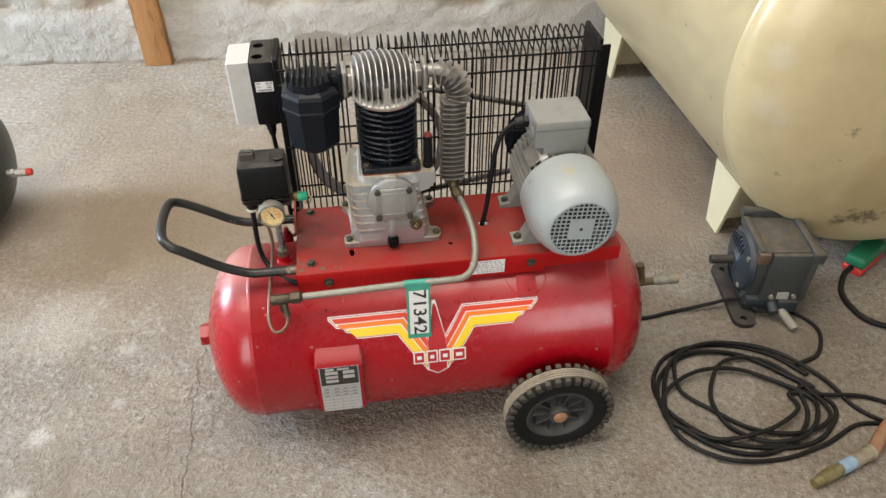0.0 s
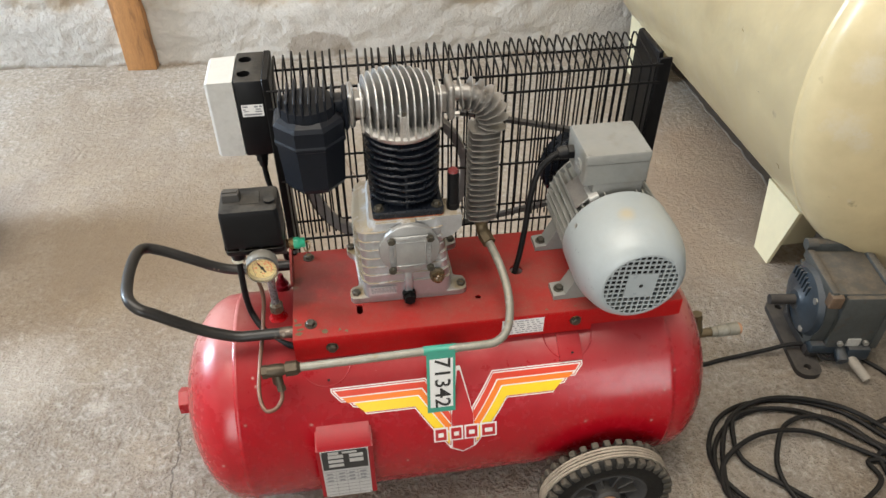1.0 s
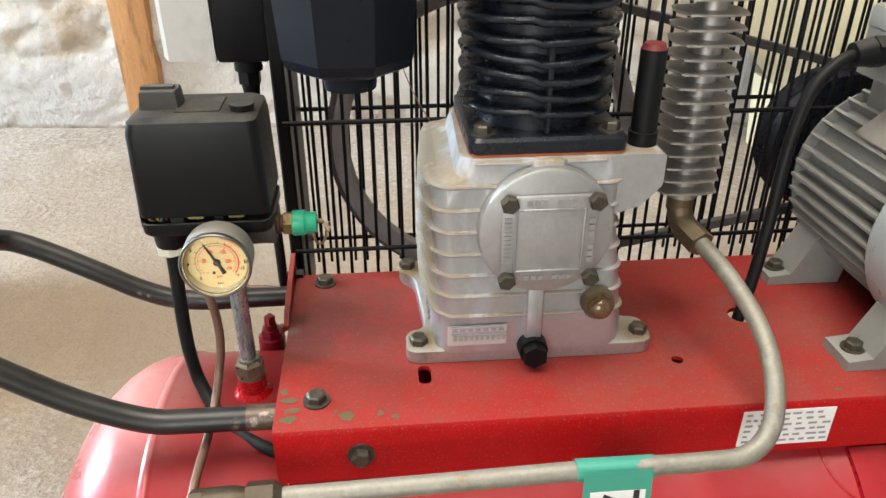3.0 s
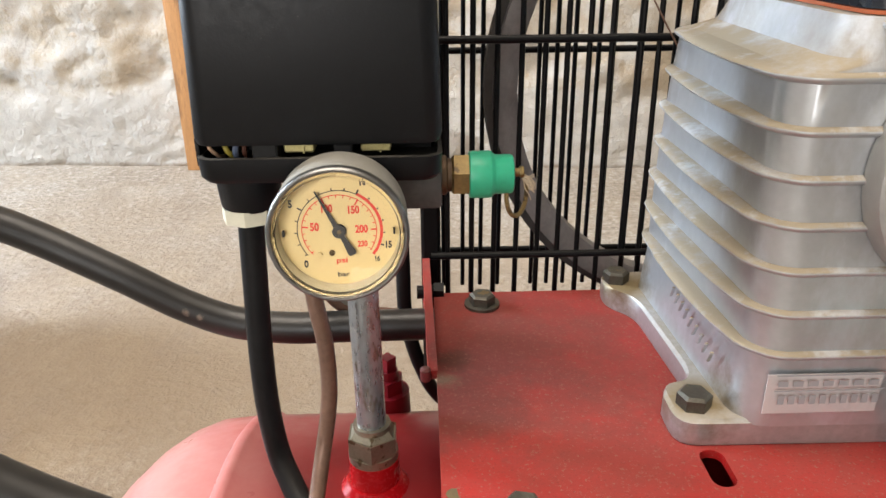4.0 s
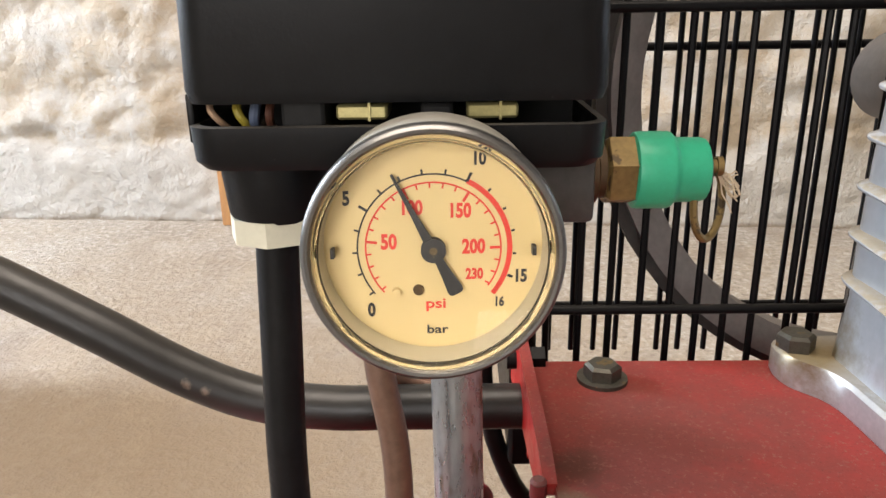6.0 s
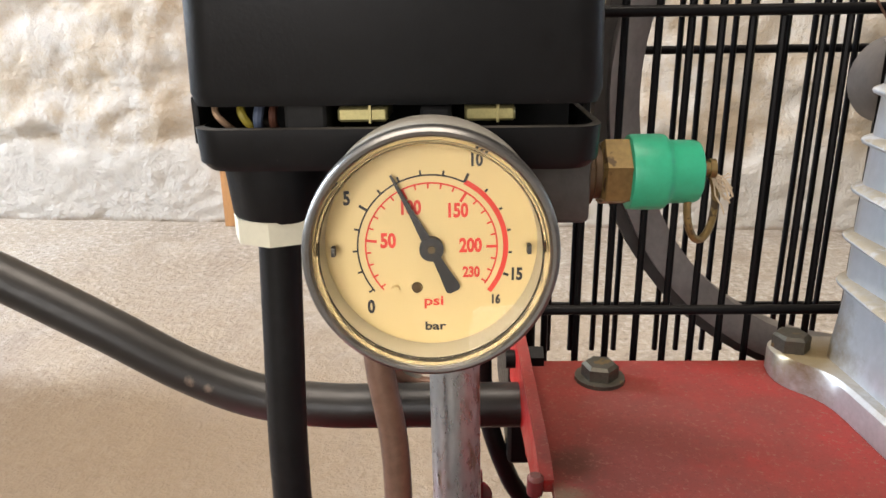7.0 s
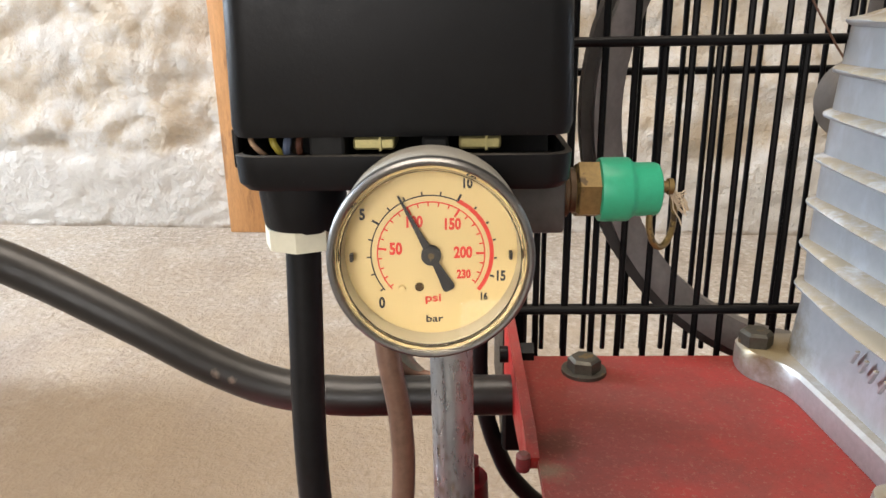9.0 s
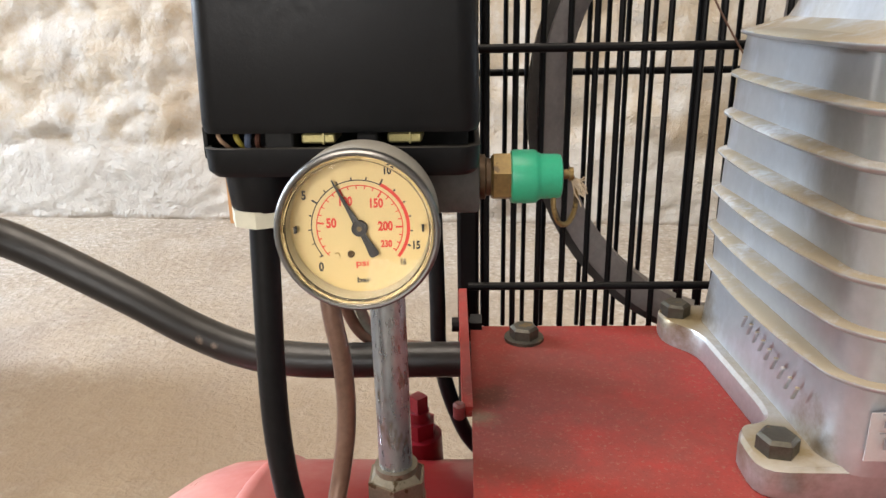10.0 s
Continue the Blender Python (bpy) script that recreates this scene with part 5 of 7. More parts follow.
def fan_cover():
    """A dome with a square-holed round grille."""
    bm = nb()
    prof = [(0.0900, 0.072), (0.0912, 0.030), (0.0908, 0.010), (0.0880, -0.010), (0.0825, -0.026), (0.0765, -0.040), (0.0700, -0.0480), (0.0640, -0.0518), (0.0618, -0.0528)]
    inner = [(r - 0.0016, y) for r, y in reversed(prof)]
    lathe(bm, [(r, y) for r, y in prof + [(0.0618, -0.0512)] + inner], (MX, 0, MZ), (0, 1, 0), 72, closed=True)
    # solid rim round the holes
    lathe(bm, [(0.0625, -0.0527), (0.0590, -0.0529), (0.0590, -0.0513), (0.0625, -0.0512)], (MX, 0, MZ), (0, 1, 0), 60, closed=True)
    ob = part("fan_cover", bm, cover_grey, AC, "pale grey domed fan cover with a square-holed grille", 30)
    # square-holed grille clipped by the circle, with a solid square in the middle
    g, cell = 0.0093, 0.0022
    tilt = Matrix.Translation((MX, 0, MZ)) @ Matrix.Rotation(radians(4), 4, "Y")
    R = 0.0622
    for k in range(-7, 7):
        x = (k + 0.5) * g
        if abs(x) < R:
            h = math.sqrt(R * R - x * x)
            part("grille_bar", box(nb(), x - cell / 2, x + cell / 2, -0.0530, -0.0512, -h, h, m=tilt), cover_grey, ob)
            part("grille_bar", box(nb(), -h, h, -0.05315, -0.05105, x - cell / 2, x + cell / 2, m=tilt), cover_grey, ob)
    part("grille_plate", box(nb(), -2.5 * g, 2.5 * g, -0.0533, -0.0509, -2.5 * g, 2.5 * g, m=tilt), cover_grey, ob)
    part("grille_eye", cyl(nb(), (MX, -0.0520, MZ), (MX, -0.0540, MZ), 0.0032, n=16), hole_black, ob)
    bm = nb()
    cyl(bm, (MX, 0.004, MZ), (MX, 0.012, MZ), 0.070, n=32)
    part("fan", bm, hole_black, ob, "dark fan behind the grille")
    for a in (60, 180, 300):
        d = V(math.sin(radians(a)), 0, math.cos(radians(a)))
        p = V(MX, 0.052, MZ) + d * 0.0875
        part("cover_screw", cyl(nb(), p, p + d * 0.004, 0.004, n=12), steel, ob)
    return ob


fan_cover()
bm = nb()
box(bm, 0.232, 0.318, 0.085, 0.180, 0.598, 0.640, 0.006, 2)
loft(bm, [rrect(0.215, 0.322, 0.084, 0.180, 0.636, 0.005), rrect(0.215, 0.322, 0.084, 0.180, 0.673, 0.005)])
tbox = part("terminal_box", bm, motor_grey, motor, "grey terminal box with a screwed lid")
bm = nb()
loft(bm, [rrect(0.2145, 0.3225, 0.0835, 0.1805, 0.6742, 0.005), rrect(0.2145, 0.3225, 0.0835, 0.1805, 0.688, 0.005), rrect(0.216, 0.321, 0.085, 0.179, 0.6905, 0.005)])
part("lid", bm, motor_grey, tbox)
for x in (0.222, 0.315):
    for y in (0.091, 0.173):
        part("lid_screw", cyl(nb(), (x, y, 0.690), (x, y, 0.6912), 0.0042, n=14), motor_grey, tbox)
bm = nb()
cyl(bm, (0.217, 0.112, 0.655), (0.2125, 0.112, 0.655), 0.0135, n=28)
box(bm, 0.2115, 0.2130, 0.103, 0.121, 0.6535, 0.6565)
part("blind_plug", bm, motor_grey, tbox)
bm = nb()
cyl(bm, (0.217, 0.150, 0.659), (0.205, 0.150, 0.659), 0.0125, n=6)
cyl(bm, (0.205, 0.150, 0.659), (0.190, 0.150, 0.657), 0.0115, 0.0095, n=20)
part("cable_gland", bm, black_plastic, tbox)
bm = nb()
tube(bm, [(0.196, 0.150, 0.658), (0.178, 0.148, 0.651), (0.158, 0.143, 0.628), (0.146, 0.135, 0.585), (0.139, 0.125, 0.530), (0.131, 0.117, 0.475), (0.124, 0.113, 0.440), (0.121, 0.111, 0.415)], 0.0052, 12)
part("motor_cable", bm, cable_black, motor, "black motor cable")
for y in (0.046, 0.175):
    for sx in (-1, 1):
        bm = nb()
        pts = [(sx * 0.035, 0.470), (sx * 0.065, 0.500), (sx * 0.088, 0.452), (sx * 0.108, 0.450), (sx * 0.108, 0.4415), (sx * 0.040, 0.4415)]
        loft(bm, [[V(MX + px, yy, pz) for px, pz in pts] for yy in (y - 0.017, y + 0.017)])
        part("motor_foot", bm, motor_grey, motor)
        part("foot_screw", hexbolt(nb(), (MX + sx * 0.095, y, 0.4505), (0, 0, 1), 0.012, 0.006), bolt_steel, motor)
bm = nb()
m = Matrix.Translation((MX, 0, MZ)) @ Matrix.Rotation(radians(-42), 4, "Y")
box(bm, -0.016, 0.016, 0.085, 0.150, 0.0855, 0.0890, 0.001, 1, m=m)
part("rating_plate", bm, dull_aluminium, motor, "dusty rating plate")
bm = nb()
m = Matrix.Translation((MX, 0, MZ)) @ Matrix.Rotation(radians(-30), 4, "Y")
box(bm, -0.008, 0.008, 0.075, 0.110, 0.086, 0.094, 0.001, 1, m=m)
part("sticker_rest", bm, white_plastic, motor)


# ---- drive inside the guard ----
bm = nb()
lathe(bm, [(0.147, 0.268), (0.147, 0.294), (0.140, 0.294), (0.132, 0.288), (0.132, 0.274), (0.140, 0.268)], (-0.080, 0, 0.550), (0, 1, 0), 80, closed=True)
for a in (86, 268):
    m = Matrix.Translation((-0.080, 0.282, 0.550)) @ Matrix.Rotation(radians(-a), 4, "Y")
    box(bm, 0.02, 0.136, -0.006, 0.006, -0.014, 0.014, 0.003, 2, m=m)
cyl(bm, (-0.080, 0.266, 0.550), (-0.080, 0.306, 0.550), 0.022, n=32)
cyl(bm, (-0.080, 0.190, 0.550), (-0.080, 0.268, 0.550), 0.014, n=24)
part("flywheel", bm, mat("dark_flywheel", (0.20, 0.185, 0.180), 0.55, metal=0.1, var=0.2, scale=40, bump=0.08), AC, "dark cast flywheel behind the guard bars")
bm = nb()
lathe(bm, [(0.012, 0.266), (0.070, 0.266), (0.075, 0.270), (0.066, 0.278), (0.066, 0.288), (0.075, 0.296), (0.070, 0.300), (0.012, 0.300)], (MX, 0, MZ), (0, 1, 0), 56, closed=True)
part("motor_pulley", bm, black_iron, AC, "black belt pulley")


def belt(y):
    bm = nb()
    c0, r0, c1, r1 = V(-0.080, y, 0.550), 0.1485, V(MX, y, MZ), 0.071
    d = (c1 - c0).length
    al = math.acos((r0 - r1) / d)
    pts = [c0 + V(math.cos(a), 0, math.sin(a)) * r0 for a in (al + (2 * math.pi - 2 * al) * k / 40 for k in range(41))]
    pts += [c1 + V(math.cos(a), 0, math.sin(a)) * r1 for a in (-al + 2 * al * k / 16 for k in range(17))]
    n = len(pts)
    rings = []
    for i, p in enumerate(pts):
        t = (pts[(i + 1) % n] - pts[i - 1]).normalized()
        o = V(t.z, 0, -t.x)
        rings.append([p + V(0, -0.006, 0) + o * 0.004, p + V(0, 0.006, 0) + o * 0.004, p + V(0, 0.004, 0) - o * 0.004, p + V(0, -0.004, 0) - o * 0.004])
    R = [[bm.verts.new(q) for q in ring] for ring in rings]
    for i in range(n):
        a, b = R[i], R[(i + 1) % n]
        for k in range(4):
            bm.faces.new((a[k], a[(k + 1) % 4], b[(k + 1) % 4], b[k]))
    return part("drive_belt", bm, mat("dusty_belt_rubber", (0.065, 0.060, 0.056), 0.7, var=0.25, scale=60, bump=0.08), AC, "black V-belt")


belt(0.281)

# ---- belt guard ----
GX0, GX1, GY0, GY1, GZ0, GZ1 = -0.2670, 0.3830, 0.240, 0.340, 0.385, 0.774
bm = nb()
box(bm, GX0 - 0.006, GX0 + 0.006, GY0 - 0.003, GY1, GZ0 - 0.012, GZ1 + 0.006, 0.002, 1)
guard = part("belt_guard", bm, black_paint, AC, "black welded wire belt guard")
bm = nb()
box(bm, GX1 - 0.006, GX1 + 0.017, GY0 - 0.001, GY0 + 0.004, GZ0, GZ1 - 0.006, 0.0015, 1)
part("end_plate", bm, black_paint, guard)
bm = nb()
box(bm, GX1 - 0.008, GX1 + 0.002, GY0 + 0.004, GY1, GZ0, GZ1 + 0.004, 0.002, 1)
part("end_post", bm, black_paint, guard)
WIRE = 0.00165


def hoop(lean):
    bm = nb()
    pts = [(0, GY0, GZ0), (0, GY0, 0.60), (0, GY0, 0.748), (0, GY0 + 0.003, 0.758), (0, GY0 + 0.012, 0.763), (0, GY1 - 0.012, 0.775 + lean), (0, GY1 - 0.003, 0.772 + lean), (0, GY1, 0.763), (0, GY1, 0.60), (0, GY1, GZ0)]
    tube(bm, pts, WIRE, 8, 1, smooth=False)
    return mesh_of("guard_wire", bm, black_paint)


hoops = [hoop(0.0), hoop(0.003), hoop(-0.003)]
rw = random.Random(5)
NW = 48
for k in range(NW):
    x = -0.2563 + 0.01343 * k + rw.uniform(-0.0006, 0.0006)
    ob = link("guard_wire", hoops[rw.randrange(3)], guard)
    ob.location = (x, 0, 0)
    ob.rotation_euler = (0, radians(rw.uniform(-0.25, 0.25)), 0)
for y, z in ((GY0 - 0.0032, 0.4555), (GY0 - 0.0032, 0.5845), (GY0 - 0.0032, 0.758), (GY0 - 0.0032, 0.726), (GY1 + 0.0032, 0.413), (GY1 + 0.0032, 0.563), (GY1 + 0.0032, 0.740)):
    part("guard_crossbar", tube(nb(), [(GX0, y, z), (GX1, y, z)], 0.0023, 10, smooth=False), black_paint, guard)

# motor starter on the guard's end
SHIFT = Matrix.Translation((0.0038, 0.0100, -0.0055))
bm = nb()
box(bm, -0.322, -0.276, 0.236, 0.342, 0.642, 0.779, 0.004, 2)
starter_body = carve(bm, cyl(cyl(nb(), (-0.306, 0.262, 0.768), (-0.306, 0.262, 0.80), 0.0105), (-0.306, 0.312, 0.77), (-0.306, 0.312, 0.80), 0.0105))
starter_body.transform(SHIFT)
starter = part("motor_starter", starter_body, black_plastic, AC, "white and black motor starter box")
bm = nb()
loft(bm, [[V(x, y, z) for y, z in ((0.238 + g, 0.643 + g), (0.340 - g, 0.643 + g), (0.340 - g, 0.760 - g), (0.330 - g, 0.778 - g), (0.238 + g, 0.778 - g))] for x, g in ((-0.3225, 0.0), (-0.362, 0.001), (-0.366, 0.004))])
bm.transform(SHIFT)
part("white_cover", bm, white_plastic, starter, "white plastic cover", 25)
bm = front_rect(nb(), -0.315, -0.281, 0.717, 0.738, 0.2358, 0.0005)
bm.transform(SHIFT)
part("starter_label", bm, paper_white, starter)
bm = nb()
for x0, x1, z0, z1 in ((-0.313, -0.305, 0.7335, 0.7362), (-0.295, -0.2885, 0.733, 0.7362), (-0.287, -0.283, 0.733, 0.7362), (-0.313, -0.309, 0.729, 0.7308), (-0.293, -0.285, 0.7288, 0.7310), (-0.312, -0.304, 0.7258, 0.7272), (-0.294, -0.284, 0.7245, 0.7268), (-0.312, -0.284, 0.7192, 0.7222)):
    front_rect(bm, x0, x1, z0, z1, 0.2352, 0.0002)
bm.transform(SHIFT)
part("label_print", bm, ink_grey, starter)
bm = nb()
cyl(bm, (-0.300, 0.262, 0.643), (-0.300, 0.262, 0.630), 0.0125, n=20)
cyl(bm, (-0.300, 0.262, 0.630), (-0.300, 0.262, 0.618), 0.0105, n=6)
cyl(bm, (-0.300, 0.262, 0.618), (-0.300, 0.262, 0.606), 0.0085, 0.007, n=16)
bm.transform(SHIFT)
part("starter_gland", bm, black_plastic, starter)
bm = nb()
tube(bm, [(-0.296, 0.272, 0.604), (-0.294, 0.266, 0.578), (-0.288, 0.254, 0.540), (-0.286, 0.251, 0.490), (-0.285, 0.250, 0.440), (-0.2848, 0.250, 0.414), (-0.2815, 0.250, 0.390), (-0.2745, 0.250, 0.366), (-0.2650, 0.249, 0.347), (-0.245, 0.246, 0.330), (-0.215, 0.244, 0.326)], 0.0048, 12)
part("starter_cable", bm, cable_black, AC, "black starter cable")

# ---- carrying handle ----
bm = nb()
tube(bm, [(-0.245, 0.030, 0.430), (-0.330, 0.030, 0.4305), (-0.356, 0.030, 0.4325), (-0.386, 0.030, 0.4440), (-0.420, 0.030, 0.4635), (-0.470, 0.030, 0.500), (-0.494, 0.034, 0.514), (-0.510, 0.056, 0.5205), (-0.517, 0.110, 0.5190), (-0.517, 0.166, 0.5120), (-0.508, 0.190, 0.5045), (-0.484, 0.196, 0.4915), (-0.440, 0.196, 0.4665), (-0.408, 0.196, 0.4470), (-0.380, 0.196, 0.4350), (-0.350, 0.196, 0.4305), (-0.320, 0.196, 0.4305), (-0.25, 0.196, 0.431)], 0.0092, 18, 10)
handle = part("handle", bm, handle_paint, AC, "worn black bent tube handle")
part("bare_end", tube(nb(), [(-0.288, 0.030, 0.4303), (-0.275, 0.030, 0.4302), (-0.262, 0.030, 0.4301)], 0.0096, 18), bare_steel, handle, "bare rusty tube end")

# ---- pressure switch and gauge ----
PX0, PX1, PY0, PY1 = -0.3560, -0.2630, 0.089, 0.157


def ps(x0, x1, y0, y1, z, r):
    return rrect(PX0 + x0, PX1 - x1, PY0 + y0, PY1 - y1, z, r)


bm = nb()
loft(bm, [ps(0.001, 0.001, 0.001, 0.001, 0.5672, 0.006), ps(0, 0, 0, 0, 0.570, 0.007), ps(0.0015, 0.0015, 0.001, 0.001, 0.629, 0.007), ps(0.003, 0.003, 0.003, 0.002, 0.6365, 0.007), ps(0.008, 0.008, 0.009, 0.006, 0.6390, 0.006)])
switch = part("pressure_switch", bm, black_plastic, AC, "black plastic pressure switch with a cracked-open cover", 30)
# open tray below the cover, with a standing wall on its west side
bm = nb()
loft(bm, [ps(0.006, 0.006, 0.005, 0.004, 0.5520, 0.008), ps(0.0022, 0.0020, 0.0012, 0.001, 0.5526, 0.007), ps(0.0006, 0.0004, 0.0001, 0.0, 0.5545, 0.007), ps(0.0002, 0.0, 0.0, 0.0, 0.5622, 0.007), ps(0.0020, 0.0018, 0.0018, 0.0018, 0.5624, 0.006), ps(0.0022, 0.0020, 0.0020, 0.0020, 0.5565, 0.006)])
tray = part("switch_base", bm, black_plastic, switch, "black plastic switch tray")
part("side_wall", box(nb(), PX0 - 0.0004, PX0 + 0.0014, PY0 + 0.006, PY1 - 0.006, 0.5580, 0.5690, 0.0006, 2), black_plastic, switch)
bm = nb()
box(bm, PX0 + 0.012, PX1 - 0.004, PY0 + 0.030, PY1 - 0.004, 0.5575, 0.5690)
box(bm, PX0 + 0.0215, PX0 + 0.0310, PY0 + 0.003, PY0 + 0.030, 0.5575, 0.5680, 0.0008, 1)
box(bm, PX0 + 0.0520, PX0 + 0.0590, PY0 + 0.004, PY0 + 0.030, 0.5575, 0.5665, 0.0008, 1)
part("contact_carrier", bm, hole_black, switch, "black contact carrier")
for x in (PX0 + 0.033, PX0 + 0.062):
    bm = box(nb(), x, x + 0.0115, PY0 + 0.006, PY0 + 0.020, 0.5628, 0.5662, 0.0006, 1)
    box(bm, x + 0.0072, x + 0.0078, PY0 + 0.0054, PY0 + 0.020, 0.5626, 0.5666)
    part("contact", bm, contact_brass, switch, "pale brass contact strip")
for x, lean, r, mt in ((PX0 + 0.0045, 0.0045, 0.0008, strand_copper), (PX0 + 0.0105, 0.0030, 0.0010, wire_yellow), (PX0 + 0.0145, -0.0010, 0.0012, wire_blue), (PX0 + 0.0178, -0.0004, 0.0010, wire_brown)):
    part("wire", tube(nb(), [(x + lean * 0.4, PY0 + 0.020, 0.5580), (x + lean * 0.6, PY0 + 0.010, 0.5610), (x, PY0 + 0.008, 0.5650), (x - lean * 0.3, PY0 + 0.014, 0.5685)], r, 8), mt, switch)
bm = nb()
loft(bm, [[V(-0.3345 + x * k, 0.126 + y * k, z) for x, y in ((-0.0135, -0.0110), (0.0135, -0.0110), (0.0150, 0.0), (0.0135, 0.0110), (-0.0135, 0.0110), (-0.0150, 0.0))] for z, k in ((0.6370, 1.0), (0.6500, 0.90), (0.6512, 0.84))])
loft(bm, [[V(-0.3345 + x, 0.126 + y, z) for x, y in ((-0.0125, -0.0030), (0.0100, -0.0030), (0.0100, 0.0030), (-0.0125, 0.0030))] for z in (0.6505, 0.6532)])
part("knob", bm, dusty_plastic, switch, "dusty black turn knob")
bm = nb()
cyl(bm, (-0.277, 0.112, 0.6370), (-0.277, 0.112, 0.6400), 0.0065, n=20)
cyl(bm, (-0.277, 0.112, 0.6400), (-0.277, 0.112, 0.6435), 0.0085, n=20)
part("button", bm, black_plastic, switch)
bm = nb()
box(bm, -0.323, -0.292, 0.108, 0.140, 0.6385, 0.6398, 0.0005, 1)
part("cover_panel", bm, black_plastic, switch)
bm = nb()
lathe(bm, [(0, 0.5392), (0.0110, 0.5392), (0.0118, 0.5408), (0.0130, 0.5530), (0, 0.5530)], (-0.3395, 0.1035, 0), (0, 0, 1), 28)
part("cable_boss", bm, black_plastic, switch)
part("ivory_nut", cyl(nb(), (-0.3402, 0.103, 0.5398), (-0.3402, 0.103, 0.5338), 0.0114, n=8), white_nut, switch, "ivory plastic cable nut")
bm = nb()
tube(bm, [(-0.3405, 0.103, 0.536), (-0.3415, 0.1015, 0.505), (-0.3425, 0.100, 0.470), (-0.3415, 0.098, 0.440), (-0.3365, 0.093, 0.416), (-0.320, 0.072, 0.3995), (-0.295, 0.050, 0.391), (-0.262, 0.030, 0.3925), (-0.22, 0.03, 0.395)], 0.0053, 14)
part("switch_cable", bm, cable_black, AC, "ribbed black cable")
bm = nb()
tube(bm, [(-0.330, 0.148, 0.540), (-0.331, 0.182, 0.500), (-0.331, 0.206, 0.455), (-0.318, 0.211, 0.434), (-0.285, 0.2105, 0.429), (-0.24, 0.206, 0.41)], 0.0033, 10)
part("thin_cable", bm, copper_tube, AC, "thin brown cable")
bm = nb()
tube(bm, [(-0.322, 0.150, 0.540), (-0.3235, 0.184, 0.500), (-0.3235, 0.2085, 0.452), (-0.31, 0.2125, 0.430), (-0.28, 0.212, 0.422), (-0.24, 0.206, 0.40)], 0.0030, 10)
part("thin_cable", bm, pipe_steel, AC, "thin grey cable")
bm = nb()
box(bm, -0.315, -0.2630, 0.104, 0.140, 0.5355, 0.5535, 0.0015, 2)
block = part("manifold_block", bm, mat("dark_grey_alloy", (0.085, 0.082, 0.08), 0.5, metal=0.4, var=0.25, scale=60, bump=0.1), switch, "dark grey alloy manifold block")

# relief valve with green cap
VY, VZ = 0.1180, 0.5456
bm = nb()
lathe(bm, [(0, 0), (0.0083, 0.0), (0.0083, 0.0030), (0.0070, 0.0036), (0.0070, 0.0052), (0.0080, 0.0058), (0, 0.0058)], (-0.2640, VY, VZ), (1, 0, 0), 28)
part("valve_neck", bm, mat("brown_tarnished_brass", (0.085, 0.050, 0.024), 0.5, metal=0.45, var=0.3, scale=120, bump=0.1), switch)
bm = nb()
cyl(bm, (-0.2588, VY, VZ), (-0.2578, VY, VZ), 0.0082, 0.0092, n=6, turn=0.2)
cyl(bm, (-0.2578, VY, VZ), (-0.2514, VY, VZ), 0.0092, n=6, turn=0.2)
part("valve_hex", bm, brass, switch)
bm = nb()
lathe(bm, [(0, 0.0006), (0.0090, 0.0), (0.0097, 0.0004), (0.0099, 0.0014), (0.0099, 0.0088), (0.0096, 0.0096), (0.0088, 0.0103), (0.0083, 0.0114), (0.00825, 0.0172), (0.0079, 0.0183), (0.0070, 0.0188), (0, 0.0188)], (-0.2516, VY, VZ), (1, 0, 0), 40)
cap = part("relief_cap", bm, green_cap, switch, "green plastic relief valve cap")
bm = nb()
cyl(bm, (-0.2330, VY, VZ + 0.0006), (-0.2285, VY, VZ + 0.0008), 0.0019, n=12)
cyl(bm, (-0.2300, VY, VZ + 0.0008), (-0.2285, VY, VZ + 0.0008), 0.0026, n=12)
part("valve_stem", bm, brass, cap)
bm = nb()
rp = [V(-0.2312 + 0.0046 * math.sin(a), VY - 0.0005 + 0.0032 * math.sin(a + 0.4), VZ - 0.0086 + 0.0096 * math.cos(a)) for a in (2 * math.pi * k / 28 for k in range(29))]
tube(bm, rp, 0.00105, 8, smooth=False)
part("pull_ring", bm, brass, cap, "brass pull ring")
bm = nb()
rs = random.Random(2)
for k in range(16):
    p = V(-0.2292, VY, VZ - 0.001)
    q = [p]
    for j in range(4):
        p = p + V(rs.uniform(0.0004, 0.0022), rs.uniform(-0.0010, 0.0010), rs.uniform(-0.0030, 0.0006))
        q.append(p)
    tube(bm, q, 0.00022, 5, 2)
part("frayed_string", bm, mat("frayed_string", (0.50, 0.40, 0.28), 0.9, var=0.2, bump=0.0), cap, "frayed pale string")

# gauge column
bm = nb()
cyl(bm, (-0.2962, 0.099, 0.393), (-0.2962, 0.099, 0.404), 0.021, 0.0130, n=32)
cyl(bm, (-0.2962, 0.099, 0.403), (-0.2962, 0.099, 0.4165), 0.0118, n=32)
part("column_boss", bm, mat("fresh_red_paint", (0.46, 0.006, 0.010), 0.25, var=0.12, scale=60, bump=0.2, bscale=60, coat=0.4, spots=(0.40, 0.18, 0.15), spot_scale=90, spot_cut=0.66), tank)
column = part("gauge_column", cyl(nb(), (-0.2962, 0.099, 0.415), (-0.2972, 0.100, 0.537), 0.0066, n=24), column_steel, AC, "galvanised steel riser tube")
bm = nb()
cyl(bm, (-0.2962, 0.099, 0.4165), (-0.2962, 0.099, 0.4205), 0.0115, n=28)
cyl(bm, (-0.2962, 0.099, 0.4205), (-0.2962, 0.099, 0.4300), 0.0122, n=6)
cyl(bm, (-0.2962, 0.099, 0.4300), (-0.2962, 0.099, 0.4325), 0.0112, 0.009, n=6)
